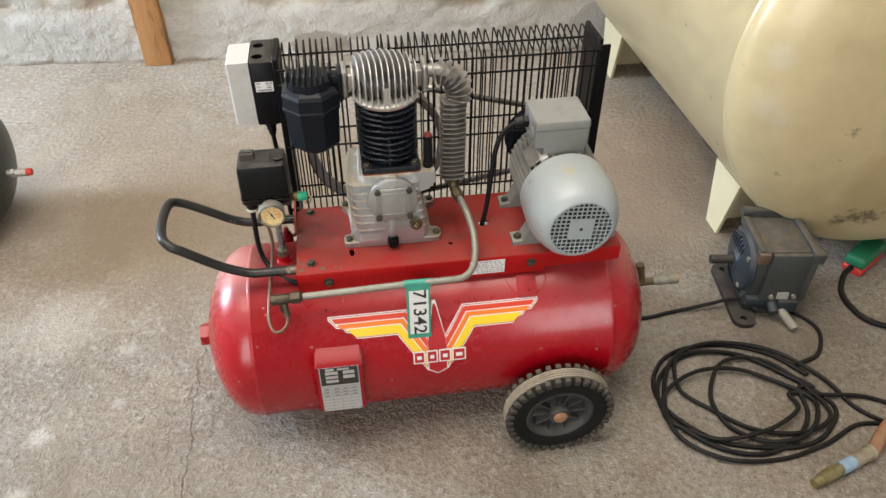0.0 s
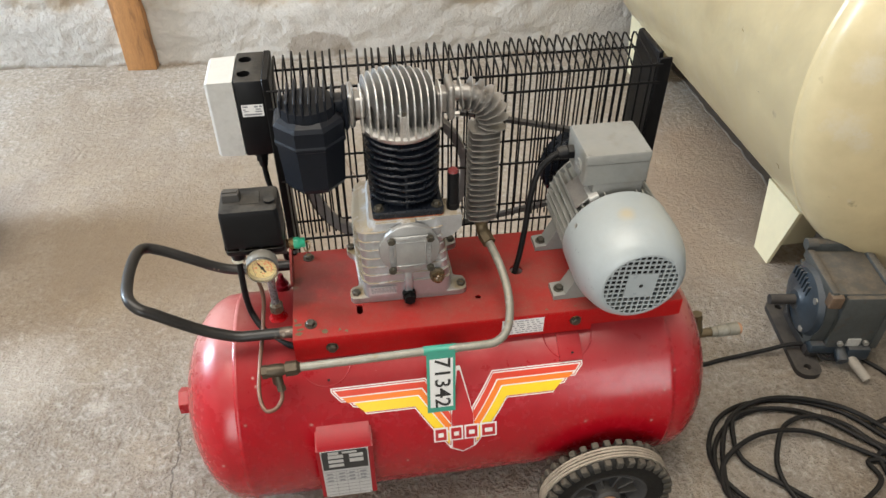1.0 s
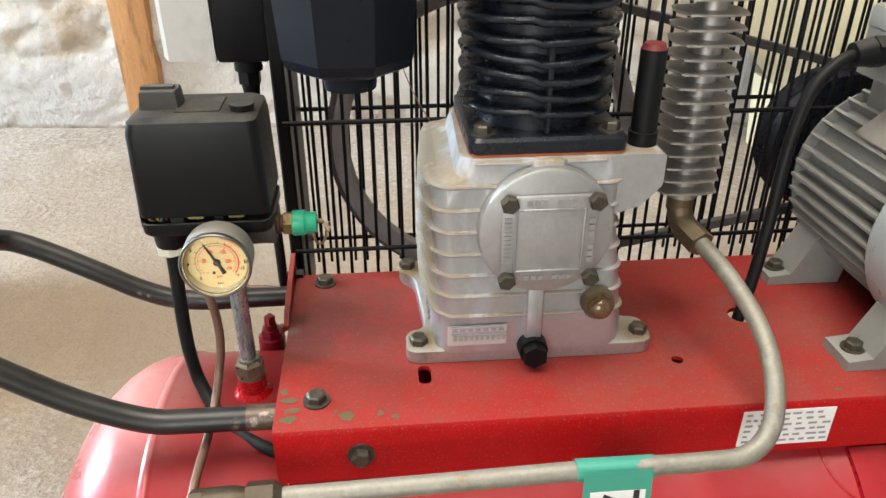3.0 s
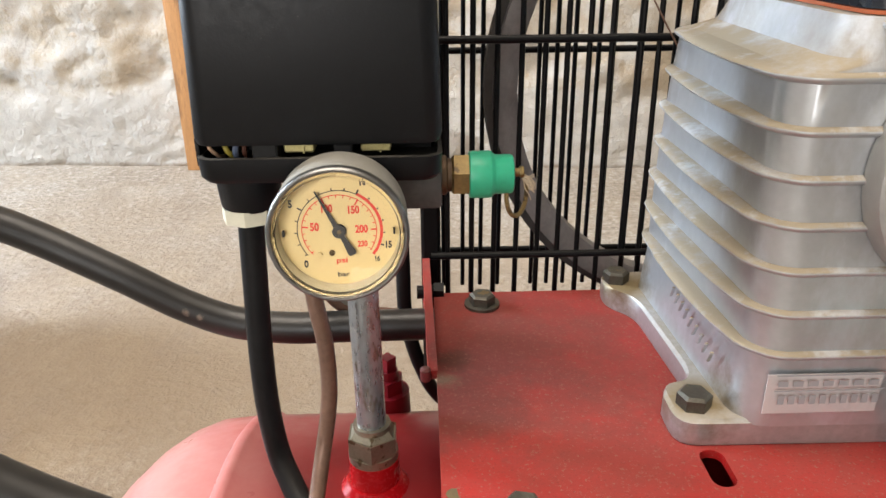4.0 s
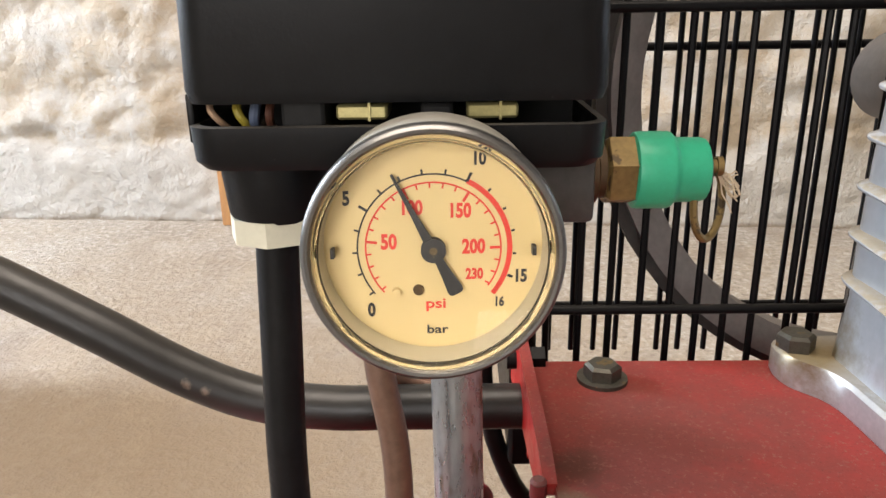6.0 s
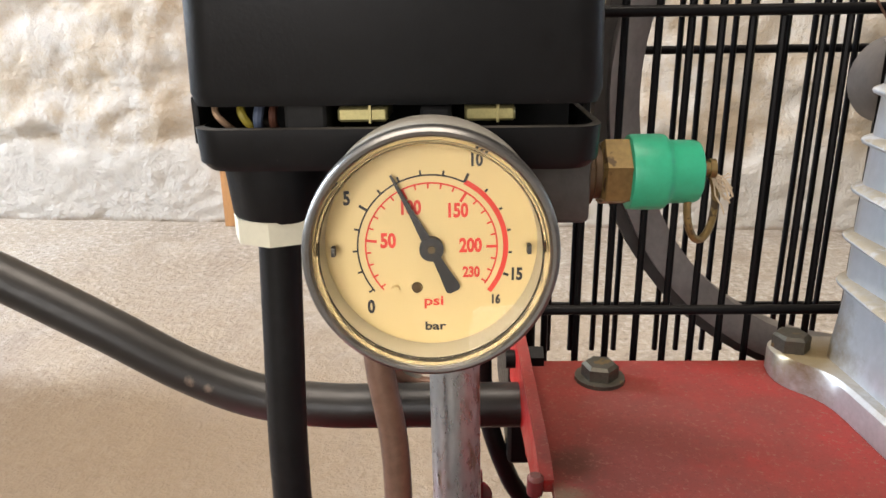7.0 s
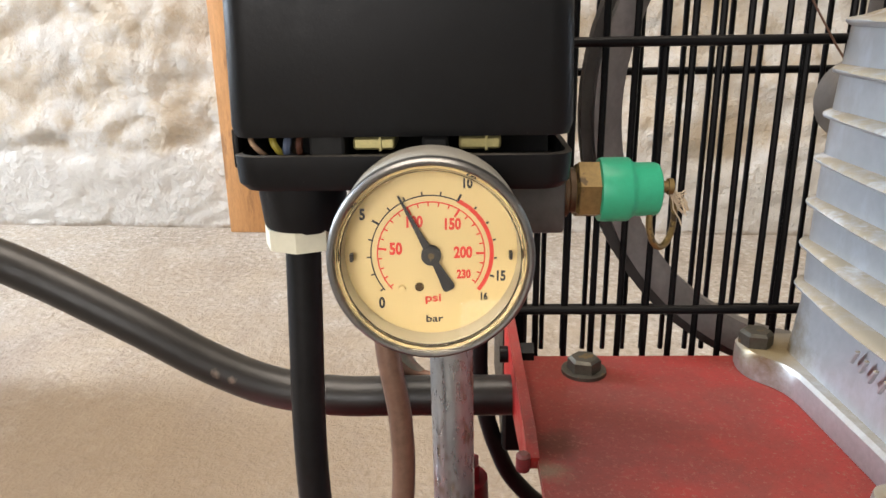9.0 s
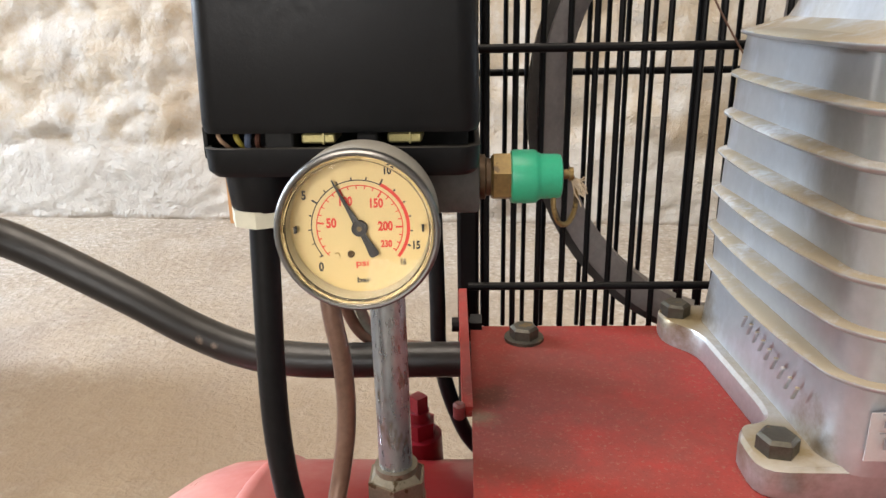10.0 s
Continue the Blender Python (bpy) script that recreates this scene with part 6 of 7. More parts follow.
cyl(bm, (-0.2962, 0.099, 0.4325), (-0.2962, 0.099, 0.4350), 0.0085, n=24)
part("column_nut", bm, mat("dull_nickel", (0.33, 0.29, 0.22), 0.38, metal=0.8, var=0.2, scale=120, bump=0.08, spots=(0.14, 0.10, 0.055), spot_scale=150, spot_cut=0.6), column, "dull nickel hexagon nuts")

# pressure gauge
GC = V(-0.3008, 0.0630, 0.5418)
GR = 0.0282
GM = Matrix.Translation(GC) @ Matrix.Rotation(radians(88), 4, "X") @ Matrix.Rotation(radians(2), 4, "Y") @ Matrix.Scale(0.885, 4)
GD = GM @ Matrix.Translation((0, -0.0006, 0)) @ Matrix.Diagonal((1.075, 1.075, 1, 1))
gauge_axis = (GM.to_3x3() @ V(0, 0, 1)).normalized()


def turned(prof, n=72):
    bm = nb()
    lathe(bm, prof, (0, 0, 0), (0, 0, 1), n, closed=True)
    bm.transform(GM)
    return bm


gauge = part("pressure_gauge", turned([(0.0001, -0.026), (0.0270, -0.026), (0.0279, -0.0248), (0.0281, -0.0026), (0.0255, -0.0026), (0.0255, -0.0085), (0.0001, -0.0085)]), case_grey, AC, "round chrome-rimmed pressure gauge with a cream dial")
part("rim_joint", turned([(0.0270, -0.0027), (0.02785, -0.0027), (0.02785, -0.0020), (0.0270, -0.0020)]), ink_black, gauge)
part("bezel", turned([(0.0262, -0.0022), (0.0277, -0.0022), (0.0283, -0.0017), (0.0285, -0.0006), (0.0284, 0.0012), (0.0280, 0.0022), (0.0273, 0.0027), (0.0266, 0.0026), (0.0262, 0.0020), (0.0261, 0.0008)], 96), chrome, gauge, "worn chrome rim")
part("inner_ring", turned([(0.0260, -0.0016), (0.0257, -0.0012), (0.0253, -0.0040), (0.0249, -0.0074), (0.0258, -0.0078)]), mat("pale_inner_ring", (0.40, 0.36, 0.26), 0.35, var=0.03, bump=0.0, coat=0.2), gauge)
part("dial", turned([(0.0001, -0.0080), (0.0252, -0.0080), (0.0252, -0.0075), (0.0001, -0.0075)]), dial_cream, gauge, "cream dial with black and red scales")
lens_bm = turned([(0.0001, 0.0004), (0.0246, 0.0004), (0.0252, -0.0002), (0.0258, -0.0008), (0.02595, 0.0), (0.02595, 0.0022), (0.0256, 0.0030), (0.0252, 0.0030), (0.0249, 0.0022), (0.0246, 0.0014), (0.0243, 0.0012), (0.0001, 0.0012)], 96)
pane = part("glass", lens_bm, glass, gauge, "clear plastic lens with a stepped rim")
pane.visible_shadow = False
DZ = -0.0074


def dpt(r, deg, z=DZ):
    return V(r * GR * math.cos(radians(deg)), r * GR * math.sin(radians(deg)), z)


def arc(bm, r0, r1, a0, a1, z=DZ):
    n = max(6, int(abs(a1 - a0) / 3))
    for k in range(n):
        p, q = a0 + (a1 - a0) * k / n, a0 + (a1 - a0) * (k + 1) / n
        bm.faces.new([bm.verts.new(v) for v in (dpt(r0, p, z), dpt(r0, q, z), dpt(r1, q, z), dpt(r1, p, z))])


def tick(bm, r0, r1, deg, w, z=DZ):
    d = V(math.cos(radians(deg)), math.sin(radians(deg)), 0)
    o = V(-d.y, d.x, 0) * w * GR / 2
    a, b = d * r0 * GR + V(0, 0, z), d * r1 * GR + V(0, 0, z)
    bm.faces.new([bm.verts.new(v) for v in (a - o, b - o, b + o, a + o)])


def bar_deg(v):
    return 216 - 16.95 * (v - 1)


def psi_deg(v):
    return 172.7 - 1.148 * (v - 50)


bm = nb()
arc(bm, 0.565, 0.578, 218, bar_deg(10))
for v in range(1, 16):
    big = v in (5, 10, 15)
    tick(bm, 0.572 if v < 10 or v == 10 else 0.60, 0.645 if big else 0.612, bar_deg(v), 0.022 if big else 0.016)
for v in (11, 12, 13, 14):
    tick(bm, 0.60, 0.628, bar_deg(v), 0.018)
bm.transform(GD)
part("bar_scale", bm, dial_black, gauge)
bm = nb()
arc(bm, 0.503, 0.516, 222, -36)
for k in range(1, 24):
    v = k * 10
    tick(bm, 0.425 if v in (50, 100, 150, 200) else 0.468, 0.51, psi_deg(v), 0.022 if v in (50, 100, 150, 200) else 0.014)
arc(bm, 0.556, 0.596, bar_deg(10), -39)
bm.transform(GD)
part("psi_scale", bm, dial_red, gauge)
for text, x, y, size, mt in (("0", -0.484, -0.486, 0.118, dial_black), ("5", -0.638, 0.394, 0.115, dial_black), ("10", 0.344, 0.679, 0.108, dial_black), ("15", 0.660, -0.230, 0.108, dial_black), ("16", 0.498, -0.436, 0.082, dial_black),
                             ("50", -0.335, 0.055, 0.125, dial_red), ("100", -0.160, 0.316, 0.118, dial_red), ("150", 0.200, 0.289, 0.118, dial_red), ("200", 0.303, 0.010, 0.120, dial_red), ("230", 0.308, -0.206, 0.092, dial_red),
                             ("psi", 0.012, -0.440, 0.090, dial_red), ("bar", 0.020, -0.655, 0.078, dial_black)):
    wide = 1.28 if text in ("psi", "bar") else 0.76
    lb = letters(text, size * GR * 1.27, GD @ Matrix.Translation((x * GR, y * GR, DZ + 0.00002)) @ Matrix.Diagonal((wide, 1, 1, 1)), 0.00003, 0.020 if text.isalpha() else 0.042)
    part("figure_" + ("text" if text.isalpha() else "number"), lb, mt, gauge)
bm = nb()
na = radians(117.2)
nd, no = V(math.cos(na), math.sin(na), 0), V(-math.sin(na), math.cos(na), 0)
zz = -0.0062
outline = [(0.650, 0.009), (0.30, 0.022), (0.10, 0.036), (-0.10, 0.034), (-0.22, 0.044), (-0.34, 0.060), (-0.37, 0.056), (-0.385, 0.036)]
ring = [nd * (a * GR) + no * (b * GR) for a, b in outline] + [nd * (a * GR) - no * (b * GR) for a, b in reversed(outline)]
loft(bm, [[p + V(0, 0, zz) for p in ring], [p + V(0, 0, zz + 0.0005) for p in ring]])
cyl(bm, (0, 0, -0.0078), (0, 0, -0.0054), 0.094 * GR, n=28)
bm.transform(GD)
needle = part("needle", bm, dial_black, gauge, "black needle")
bm = nb()
cyl(bm, (0, 0, -0.0056), (0, 0, -0.0052), 0.030 * GR, n=16)
bm.transform(GD)
part("needle_hub", bm, dark_brass, gauge)
for x, y, r, h, mt in ((-0.118, -0.325, 0.047, 0.0010, brass), (-0.285, -0.335, 0.036, 0.0016, dial_cream)):
    bm = cyl(nb(), (x * GR, y * GR, -0.0078), (x * GR, y * GR, -0.0078 + h), r * GR, r * GR * 0.84, n=20)
    bm.transform(GD)
    part("dial_pin", bm, mt, gauge)
bm = nb()
for x in (-0.80, 0.80):
    box(bm, x * GR - 0.0004, x * GR + 0.0004, -0.0016, 0.0006, -0.0062, -0.0040)
bm.transform(GM)
part("lens_notch", bm, ink_black, gauge)
bm = nb()
cyl(bm, GC - gauge_axis * 0.024, GC - gauge_axis * 0.036, 0.0075, n=20)
box(bm, -0.3105, -0.2865, 0.094, 0.112, 0.528, 0.552, 0.002, 1)
part("gauge_stem", bm, dark_brass, gauge)


# ---- wheels ----
block_rubber = mat("dusty_block_rubber", (0.045, 0.041, 0.035), 0.75, var=0.5, scale=60, bump=0.15, bscale=250, dust=0.45, dust_col=(0.30, 0.26, 0.20), spec=0.2)


def wheel(wy, side):
    """side: -1 when the cap faces south."""
    c = V(0.2530, wy, 0.1185)
    bm = nb()
    prof = [(0.074, -0.020), (0.080, -0.0235), (0.096, -0.0245), (0.106, -0.022), (0.1135, -0.015), (0.1155, -0.006), (0.1158, 0.006), (0.1135, 0.015), (0.106, 0.022), (0.096, 0.0245), (0.080, 0.0235), (0.074, 0.020)]
    lathe(bm, prof, c, (0, side, 0), 72, closed=True)
    tyre = part("wheel", bm, rubber, AC, "black solid rubber tyre with dusty tread blocks")
    lug = mesh_of("tread_block", box(nb(), 0.1020, 0.1185, -0.0062, 0.0062, -0.0060, 0.0060, 0.0018, 1), block_rubber)
    for k in range(34):
        for s in (-1, 1):
            ob = link("tread_block", lug, tyre)
            ob.matrix_local = Matrix.Translation(c) @ Matrix.Rotation(2 * math.pi * k / 34 + s * 0.045, 4, "Y") @ Matrix.Translation((0, s * 0.0190, 0))
    bm = nb()
    for w in (-0.0085, -0.003, 0.003, 0.0085):
        lathe(bm, [(0.112, w - 0.0026), (0.1182, w - 0.0020), (0.1182, w + 0.0020), (0.112, w + 0.0026)], c, (0, side, 0), 72, closed=True)
    part("tread_band", bm, tread_rubber, tyre)
    bm = nb()
    lathe(bm, [(0.056, -0.016), (0.076, -0.020), (0.076, 0.019), (0.070, 0.020), (0.060, 0.014), (0.056, 0.004)], c, (0, side, 0), 56, closed=True)
    lathe(bm, [(0.0001, -0.014), (0.058, -0.010), (0.058, -0.004), (0.0001, 0.000)], c, (0, side, 0), 48, closed=True)
    lathe(bm, [(0.0001, -0.012), (0.026, -0.012), (0.024, 0.020), (0.019, 0.024), (0.0001, 0.024)], c, (0, side, 0), 40, closed=True)
    for k in range(10):
        m = Matrix.Translation(c) @ Matrix.Rotation(2 * math.pi * k / 10, 4, "Y")
        box(bm, 0.018, 0.062, -0.012 if side > 0 else -0.012, 0.012, -0.0022, 0.0022, 0.0008, 1, m=m)
    part("rim", bm, mat("dark_plastic_rim", (0.035, 0.035, 0.036), 0.55, var=0.2, scale=50, bump=0.05, dust=0.3), tyre)
    bm = nb()
    lathe(bm, [(0.0001, 0.030), (0.012, 0.029), (0.0155, 0.026), (0.0155, 0.018), (0.0001, 0.018)], c, (0, side, 0), 32, closed=True)
    part("hub_cap", bm, copper_cap, tyre, "rusty copper-coloured hub cap")


wheel(-0.146, -1)
wheel(0.336, 1)
part("axle", cyl(nb(), (0.253, -0.150, 0.1185), (0.253, 0.336, 0.1185), 0.009, n=20), steel, AC)
bm = nb()
box(bm, -0.30, -0.26, 0.03, 0.16, 0.0, 0.036, 0.004, 2)
part("rest_foot", bm, red_paint, AC)

# outlet tap on the tank's far end
bm = nb()
cyl(bm, (0.484, 0.094, 0.235), (0.500, 0.094, 0.236), 0.0125, n=6)
cyl(bm, (0.500, 0.094, 0.236), (0.536, 0.094, 0.237), 0.0088, n=20)
cyl(bm, (0.508, 0.094, 0.236), (0.500, 0.102, 0.272), 0.0085, 0.0095, n=16)
cyl(bm, (0.500, 0.102, 0.272), (0.498, 0.104, 0.284), 0.0115, n=6)
tap = part("outlet_tap", bm, dark_brass, AC, "tarnished brass outlet tap")
bm = nb()
cyl(bm, (0.534, 0.094, 0.237), (0.545, 0.094, 0.2372), 0.0105, n=20)
cyl(bm, (0.545, 0.094, 0.2372), (0.566, 0.094, 0.238), 0.0122, n=24)
cyl(bm, (0.566, 0.094, 0.238), (0.570, 0.094, 0.238), 0.0108, n=24)
cyl(bm, (0.570, 0.094, 0.238), (0.590, 0.094, 0.239), 0.0128, n=24)
part("hose_coupling", bm, pipe_steel, tap, "pale grey quick coupling")
part("end_ring", cyl(nb(), (0.590, 0.094, 0.239), (0.595, 0.094, 0.2392), 0.0115, n=20), copper_cap, tap)


# ---- power cable ----
def floor_cable(name, pts, r, label):
    bm = nb()
    tube(bm, [(x, y, z) for x, y, z in pts], r, 10, 7)
    ob = part(name, bm, cable_black)
    return tagged(ob, label, "cable")


CR = 0.0052
pts = [(0.44, 0.28, CR), (0.56, 0.197, CR), (0.68, 0.205, CR), (0.775, 0.205, 0.020), (0.84, 0.205, 0.030), (0.92, 0.190, 0.028), (1.00, 0.150, CR), (1.028, 0.085, CR), (0.985, 0.010, CR), (0.910, -0.020, CR)]
rc = random.Random(11)
loops = [(0.735, -0.085, 0.205, 0.155, 0.0), (0.700, -0.098, 0.172, 0.150, 0.7), (0.752, -0.078, 0.178, 0.108, -0.5), (0.772, -0.108, 0.118, 0.128, 0.3), (0.690, -0.112, 0.160, 0.100, 0.9)]
for li, (cx, cy, a, b, tw) in enumerate(loops):
    for k in range(12):
        th = radians(38 + 30 * k)
        lx, ly = a * math.cos(th), b * math.sin(th)
        x = cx + lx * math.cos(-0.35 + tw * 0.4) - ly * math.sin(-0.35 + tw * 0.4) + rc.uniform(-0.006, 0.006)
        y = cy + lx * math.sin(-0.35 + tw * 0.4) + ly * math.cos(-0.35 + tw * 0.4) + rc.uniform(-0.005, 0.005)
        pts.append((x, y, CR + 0.0045 * li * (0.6 + 0.4 * math.sin(th * 2 + li)) + 0.001))
pts += [(0.93, -0.120, 0.012), (1.02, -0.135, 0.008), (1.12, -0.190, CR), (1.25, -0.24, CR)]
floor_cable("power_cable", pts, CR, "coiled black rubber power cable lying on concrete")
floor_cable("trailing_cable", [(1.25, -0.30, CR), (1.08, -0.235, CR), (0.97, -0.205, CR), (0.86, -0.245, CR), (0.74, -0.268, CR), (0.62, -0.255, CR + 0.006), (0.54, -0.19, CR + 0.008), (0.535, -0.10, CR + 0.01), (0.60, 0.03, CR + 0.012), (0.72, 0.075, CR + 0.01), (0.86, 0.03, CR + 0.012), (0.95, -0.07, CR + 0.006), (0.99, -0.17, CR), (1.10, -0.25, CR), (1.28, -0.28, CR)], CR, "black rubber cable looping over the coil")

# air hose with couplings
hs = thing("air_hose", (0.80, -0.31, 0), "tan rubber air hose with brass and blue couplings", "hose")
A0, A1 = V(0.773, -0.341, 0.0155), V(0.941, -0.285, 0.020)
hd = (A1 - A0).normalized()
at = lambda k: A0 + hd * k * 1.38
bm = nb()
cyl(bm, at(0.0), at(0.016), 0.0100, 0.0115, n=18)
cyl(bm, at(0.016), at(0.022), 0.0135, n=18)
cyl(bm, at(0.022), at(0.046), 0.0150, n=6)
cyl(bm, at(0.046), at(0.060), 0.0125, n=20)
part("coupling", bm, mat("green_tinged_brass", (0.26, 0.22, 0.10), 0.45, metal=0.7, var=0.35, scale=90, bump=0.12, bscale=300, dust=0.2), hs)
part("blue_sleeve", cyl(nb(), at(0.058), at(0.084), 0.0142, 0.0148, n=20), blue_band, hs)
bm = nb()
cyl(bm, at(0.084), at(0.092), 0.0165, n=6)
cyl(bm, at(0.092), at(0.118), 0.0150, 0.0158, n=20)
cyl(bm, at(0.118), at(0.126), 0.0178, n=20)
part("hose_clamp", bm, mat("pale_zinc_fitting", (0.42, 0.36, 0.27), 0.45, metal=0.6, var=0.3, scale=70, bump=0.1), hs)
part("hose", tube(nb(), [at(0.105), at(0.130), V(0.985, -0.250, 0.020), V(1.060, -0.200, 0.0165), V(1.160, -0.150, 0.0165), V(1.320, -0.150, 0.0165)], 0.0145, 16), hose_orange, hs)

# green and red plug with its lead
pl = thing("power_plug", (1.26, 0.30, 0), "green and red plastic plug on a black lead", "plug")
bm = nb()
PM = Matrix.Translation((1.285, 0.315, 0.0)) @ Matrix.Rotation(radians(32), 4, "Z")
box(bm, -0.06, 0.08, -0.030, 0.030, 0.026, 0.062, 0.012, 3, m=PM)
part("green_half", bm, mat("dark_green_plastic", (0.012, 0.14, 0.065), 0.4, var=0.12, scale=40, bump=0.05), pl)
part("red_half", box(nb(), -0.058, 0.08, -0.030, 0.028, 0.0, 0.028, 0.010, 3, m=PM), plug_red, pl)
part("lead", tube(nb(), [(1.232, 0.282, 0.028), (1.200, 0.262, 0.020), (1.168, 0.215, 0.008), (1.158, 0.160, 0.008), (1.175, 0.100, 0.008), (1.235, 0.060, 0.008), (1.34, 0.03, 0.008)], 0.0078, 12), cable_black, pl)


# ---- loose gear motor ----
gm = thing("gear_motor", (0.90, 0.24, 0), "dusty blue-grey loose gear motor with a bare shaft on the floor", "gear motor")
GT = Matrix.Translation((0.923, 0.243, 0)) @ Matrix.Rotation(radians(-8), 4, "Z") @ Matrix.Scale(0.96, 4)


def gpart(name, bm, material, label="", angle=38):
    bm.transform(GT)
    return part(name, bm, material, gm, label, angle)


bm = nb()
loft(bm, [[V(-0.062, y, z) for y, z in ((-0.055, 0.040), (0.055, 0.040), (0.075, 0.075), (0.080, 0.16), (0.060, 0.215), (-0.060, 0.215), (-0.080, 0.16), (-0.075, 0.075))], [V(0.085, y, z) for y, z in ((-0.055, 0.040), (0.055, 0.040), (0.078, 0.075), (0.082, 0.16), (0.062, 0.222), (-0.062, 0.222), (-0.082, 0.16), (-0.078, 0.075))]])
box(bm, -0.030, 0.080, -0.090, -0.070, 0.060, 0.222, 0.006, 2)
gpart("body", bm, gear_grey)
for k in range(7):
    gpart("cooling_fin", box(nb(), -0.058, 0.082, 0.076, 0.090, 0.070 + 0.018 * k, 0.076 + 0.018 * k, 0.001, 1), gear_grey)
bm = nb()
box(bm, -0.048, 0.072, -0.078, 0.080, 0.216, 0.226, 0.004, 2)
box(bm, -0.064, -0.046, -0.080, 0.080, 0.205, 0.231, 0.004, 2)
box(bm, -0.058, 0.060, 0.070, 0.092, 0.214, 0.250, 0.006, 2)
cyl(bm, (-0.066, 0.082, 0.240), (-0.040, 0.082, 0.240), 0.014, n=20)
gpart("top_plate", bm, gear_grey)
bm = nb()
box(bm, 0.072, 0.092, -0.094, 0.086, 0.060, 0.232, 0.005, 2)
box(bm, 0.074, 0.104, -0.096, -0.060, 0.196, 0.230, 0.005, 2)
gpart("end_flange", bm, gear_grey)
gpart("corner_block", box(nb(), -0.066, -0.036, -0.090, -0.066, 0.190, 0.224, 0.003, 2), mat("brown_stained_block", (0.10, 0.062, 0.036), 0.65, var=0.3, scale=60, bump=0.1, dust=0.3))
for x, z in ((0.000, 0.078), (0.060, 0.080), (0.030, 0.060)):
    gpart("side_screw", cyl(nb(), (x, -0.088, z), (x, -0.097, z), 0.0075, 0.0065, n=16), steel)
gpart("side_tag", box(nb(), 0.014, 0.046, -0.0935, -0.090, 0.070, 0.094, 0.001, 1), mat("faded_tag", (0.33, 0.32, 0.29), 0.6, var=0.2, scale=80, bump=0.0), "small faded tag")
gpart("lower_cover", box(nb(), -0.060, 0.070, -0.088, 0.070, 0.036, 0.066, 0.006, 2), gear_blue)
bm = nb()
lathe(bm, [(0.0001, 0.0), (0.086, 0.0), (0.088, 0.004), (0.080, 0.016), (0.060, 0.022), (0.034, 0.026), (0.024, 0.034), (0.0001, 0.034)], (-0.058, 0.0, 0.135), (-1, 0, 0), 40)
gpart("end_shield", bm, gear_blue)
for k in range(7):
    gpart("vent_rib", box(nb(), -0.086, -0.066, -0.024 + 0.013 * k, -0.019 + 0.013 * k, 0.168, 0.206 - 0.004 * abs(k - 3), 0.001, 1), gear_blue)
for a in (50, 140, 230, 320):
    y, z = 0.070 * math.cos(radians(a)), 0.135 + 0.070 * math.sin(radians(a))
    gpart("shield_bolt", cyl(nb(), (-0.070, y, z), (-0.079, y, z), 0.0085, n=6), steel)
gpart("shaft", cyl(nb(), (-0.090, 0.0, 0.135), (-0.152, 0.0, 0.135), 0.0125, n=24), rust_dark, "dark bare steel shaft")
bm = nb()
loft(bm, [rrect(-0.092, -0.030, -0.135, 0.120, z, 0.026) for z in (0.0, 0.014)])
rail = carve(bm, cyl(cyl(nb(), (-0.062, -0.108, -0.02), (-0.062, -0.108, 0.03), 0.009), (-0.062, 0.094, -0.02), (-0.062, 0.094, 0.03), 0.009))
box(rail, -0.060, 0.070, -0.075, 0.075, 0.013, 0.050, 0.006, 2)
gpart("foot_rail", rail, rust_dark, "dark rusty foot rail")
bm = nb()
box(bm, 0.020, 0.075, -0.105, -0.070, 0.030, 0.070, 0.006, 2)
cyl(bm, (0.010, -0.115, 0.040), (0.010, -0.080, 0.052), 0.014, n=20)
gpart("side_fitting", bm, gear_blue)
gpart("cable_stub", cyl(nb(), (0.030, -0.090, 0.040), (0.062, -0.150, 0.016), 0.012, 0.011, n=18), mat("dusty_plastic", (0.26, 0.23, 0.19), 0.7, var=0.2, scale=60, bump=0.1))
bm = nb()
rg = random.Random(21)
for k in range(9):
    tube(bm, [(-0.085 + 0.004 * k, 0.035, 0.105), (-0.082 + 0.006 * k, 0.0 + 0.01 * rg.random(), 0.070), (-0.060 + 0.008 * k, -0.045, 0.045 + 0.006 * rg.random()), (-0.030 + 0.01 * k, -0.085 - 0.012 * rg.random(), 0.030), (0.010 + 0.006 * k, -0.098, 0.026)], 0.0028, 8)
gpart("loose_wire", bm, cable_black)


# ---- big cream tank ----
BX, BZ, BR = 1.298, 0.626, 0.55
bt = thing("storage_tank", (BX, 1.1, 0), "large cream-painted steel storage tank with scuffed paint on short legs", "storage tank")
bm = nb()
prof = []
N = 16
for k in range(N + 1):
    a = math.pi / 2 * k / N
    prof.append((0.0 if k == 0 else BR * math.sin(a) ** 0.82, 0.35 - 0.15 * math.cos(a) ** 1.15))
prof += [(BR, 0.365), (BR, 0.369), (BR + 0.0025, 0.372), (BR + 0.0025, 0.378), (BR, 0.381), (BR, 1.57)]
for k in range(1, N + 1):
    a = math.pi / 2 * k / N
    prof.append((0.0 if k == N else BR * math.cos(a) ** 0.82, 1.57 + 0.15 * math.sin(a)))
lathe(bm, prof, (BX, 0, BZ), (0, 1, 0), 128)
bm.transform(Matrix.Translation((BX, 1.0, 0)) @ Matrix.Rotation(radians(0.5), 4, "Z") @ Matrix.Translation((-BX, -1.0, 0)))
part("shell", bm, cream_paint, bt, "", 50)
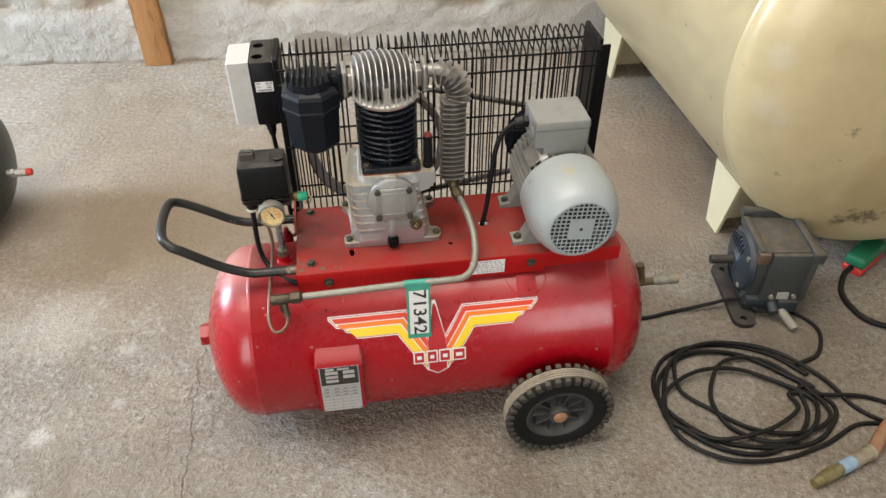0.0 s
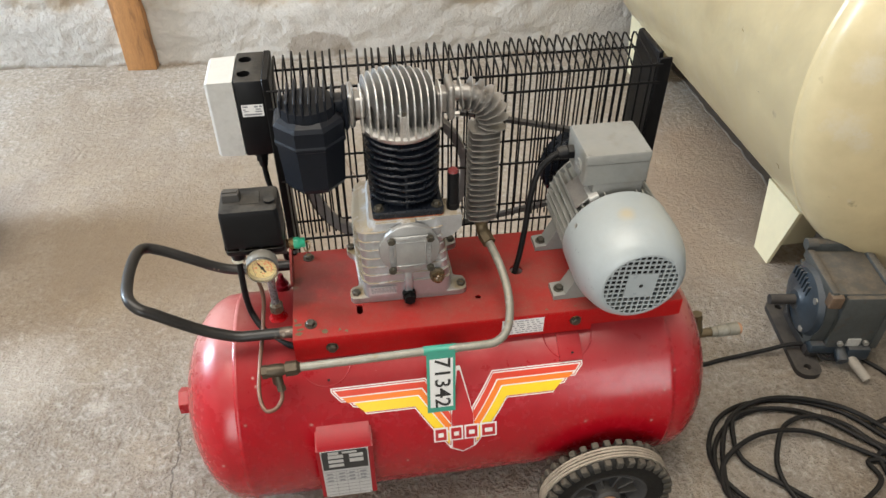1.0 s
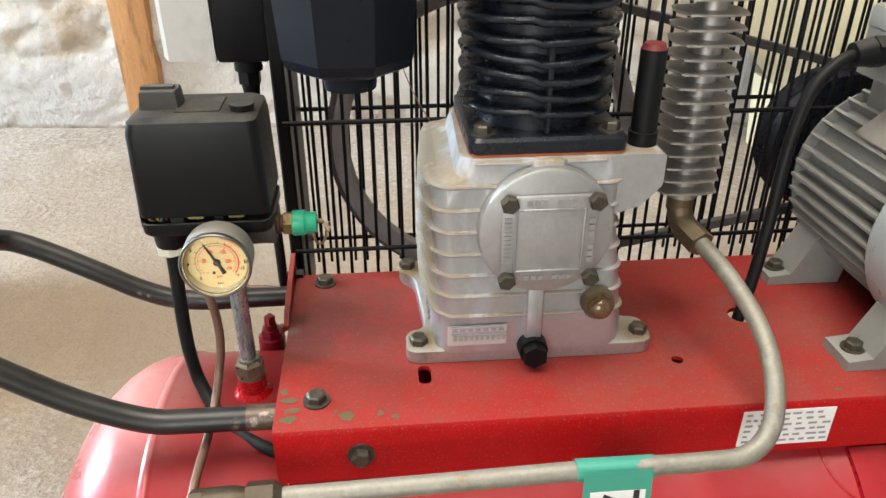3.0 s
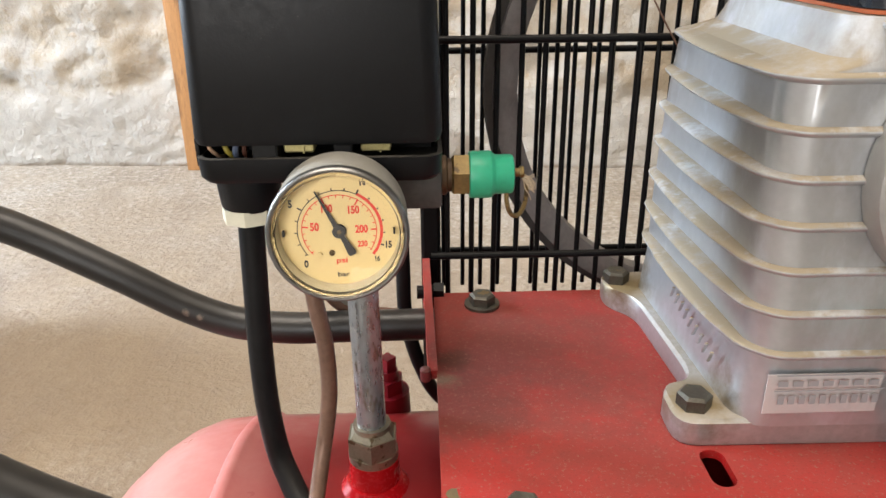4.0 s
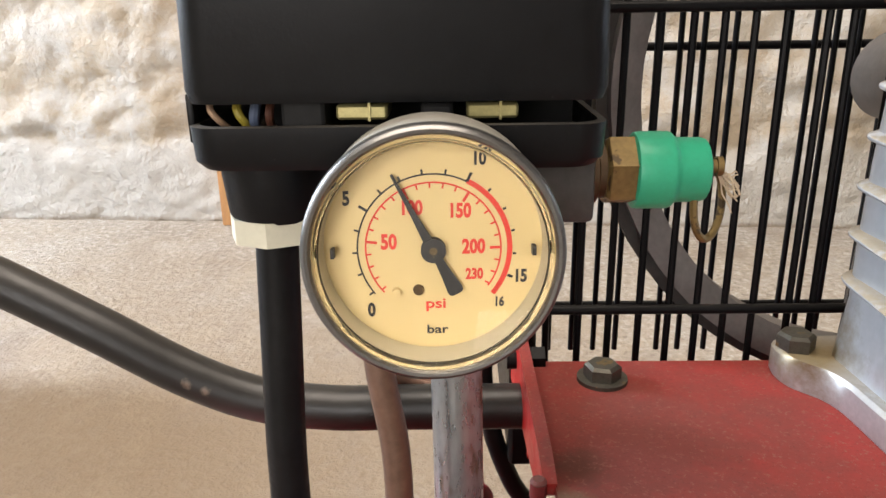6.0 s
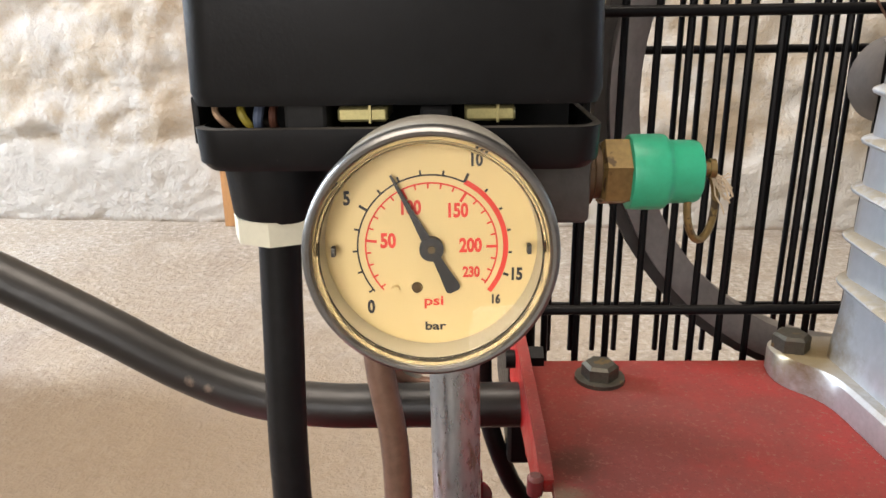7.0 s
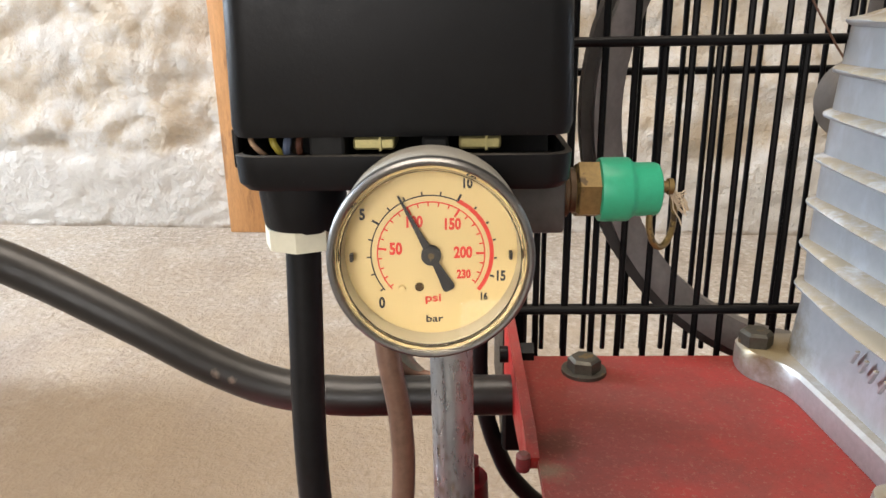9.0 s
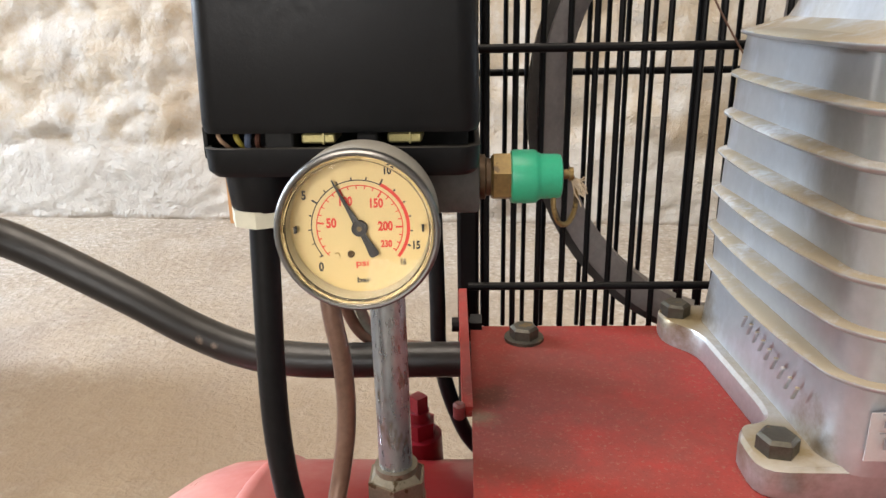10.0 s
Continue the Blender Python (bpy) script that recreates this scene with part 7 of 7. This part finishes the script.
for y0, y1 in ((0.513, 0.613), (1.530, 1.680)):
    for sx in (-1, 1):
        x = BX + sx * 0.352
        bm = nb()
        plate(bm, [V(x, y0, 0), V(x, y1 - 0.03, 0), V(x, y1 + 0.005, 0.206), V(x, y0 - 0.048, 0.206)], 0.010 * sx)
        box(bm, min(x, x - sx * 0.16), max(x, x - sx * 0.16), y1 - 0.035, y1 - 0.025, 0.0, 0.150)
        part("leg", bm, mat("cream_leg", (0.66, 0.59, 0.39), 0.5, var=0.06, scale=6, bump=0.05, bscale=60), bt)

# dark strip under the tank
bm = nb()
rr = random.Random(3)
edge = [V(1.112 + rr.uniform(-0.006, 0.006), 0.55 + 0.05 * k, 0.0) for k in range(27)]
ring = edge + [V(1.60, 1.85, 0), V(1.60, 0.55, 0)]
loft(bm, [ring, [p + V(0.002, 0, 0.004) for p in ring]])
setting("floor_strip", bm, dark_strip, "dark strip on the floor under the tank")

# ---- dark green tank end ----
gt = thing("green_cylinder", (-1.5, 0.86, 0), "dark green gas-tight steel vessel lying on its side", "vessel")
bm = nb()
N = 12
gp_ = [(0.0 if k == 0 else 0.205 * math.sin(math.pi / 2 * k / N), -1.239 + 0.11 * math.cos(math.pi / 2 * k / N)) for k in range(N + 1)]
gp_ += [(0.205, -2.0)] + [(0.0 if k == N else 0.205 * math.cos(math.pi / 2 * k / N), -2.0 - 0.11 * math.sin(math.pi / 2 * k / N)) for k in range(1, N + 1)]
lathe(bm, gp_, (0, 0.86, 0.235), (1, 0, 0), 64)
part("shell", bm, green_paint, gt)
for x in (-1.35, -1.9):
    part("foot", box(nb(), x - 0.02, x + 0.02, 0.76, 0.96, 0.0, 0.06, 0.004, 1), green_paint, gt)
bm = nb()
cyl(bm, (-1.138, 0.84, 0.198), (-1.106, 0.838, 0.198), 0.009, n=18)
cyl(bm, (-1.118, 0.838, 0.198), (-1.110, 0.838, 0.198), 0.014, n=6)
cyl(bm, (-1.106, 0.838, 0.198), (-1.078, 0.838, 0.198), 0.011, n=18)
v_ = part("valve", bm, steel, gt, "steel valve with a red cap")
part("red_cap", cyl(nb(), (-1.078, 0.838, 0.198), (-1.063, 0.838, 0.198), 0.0105, n=18), plug_red, v_)
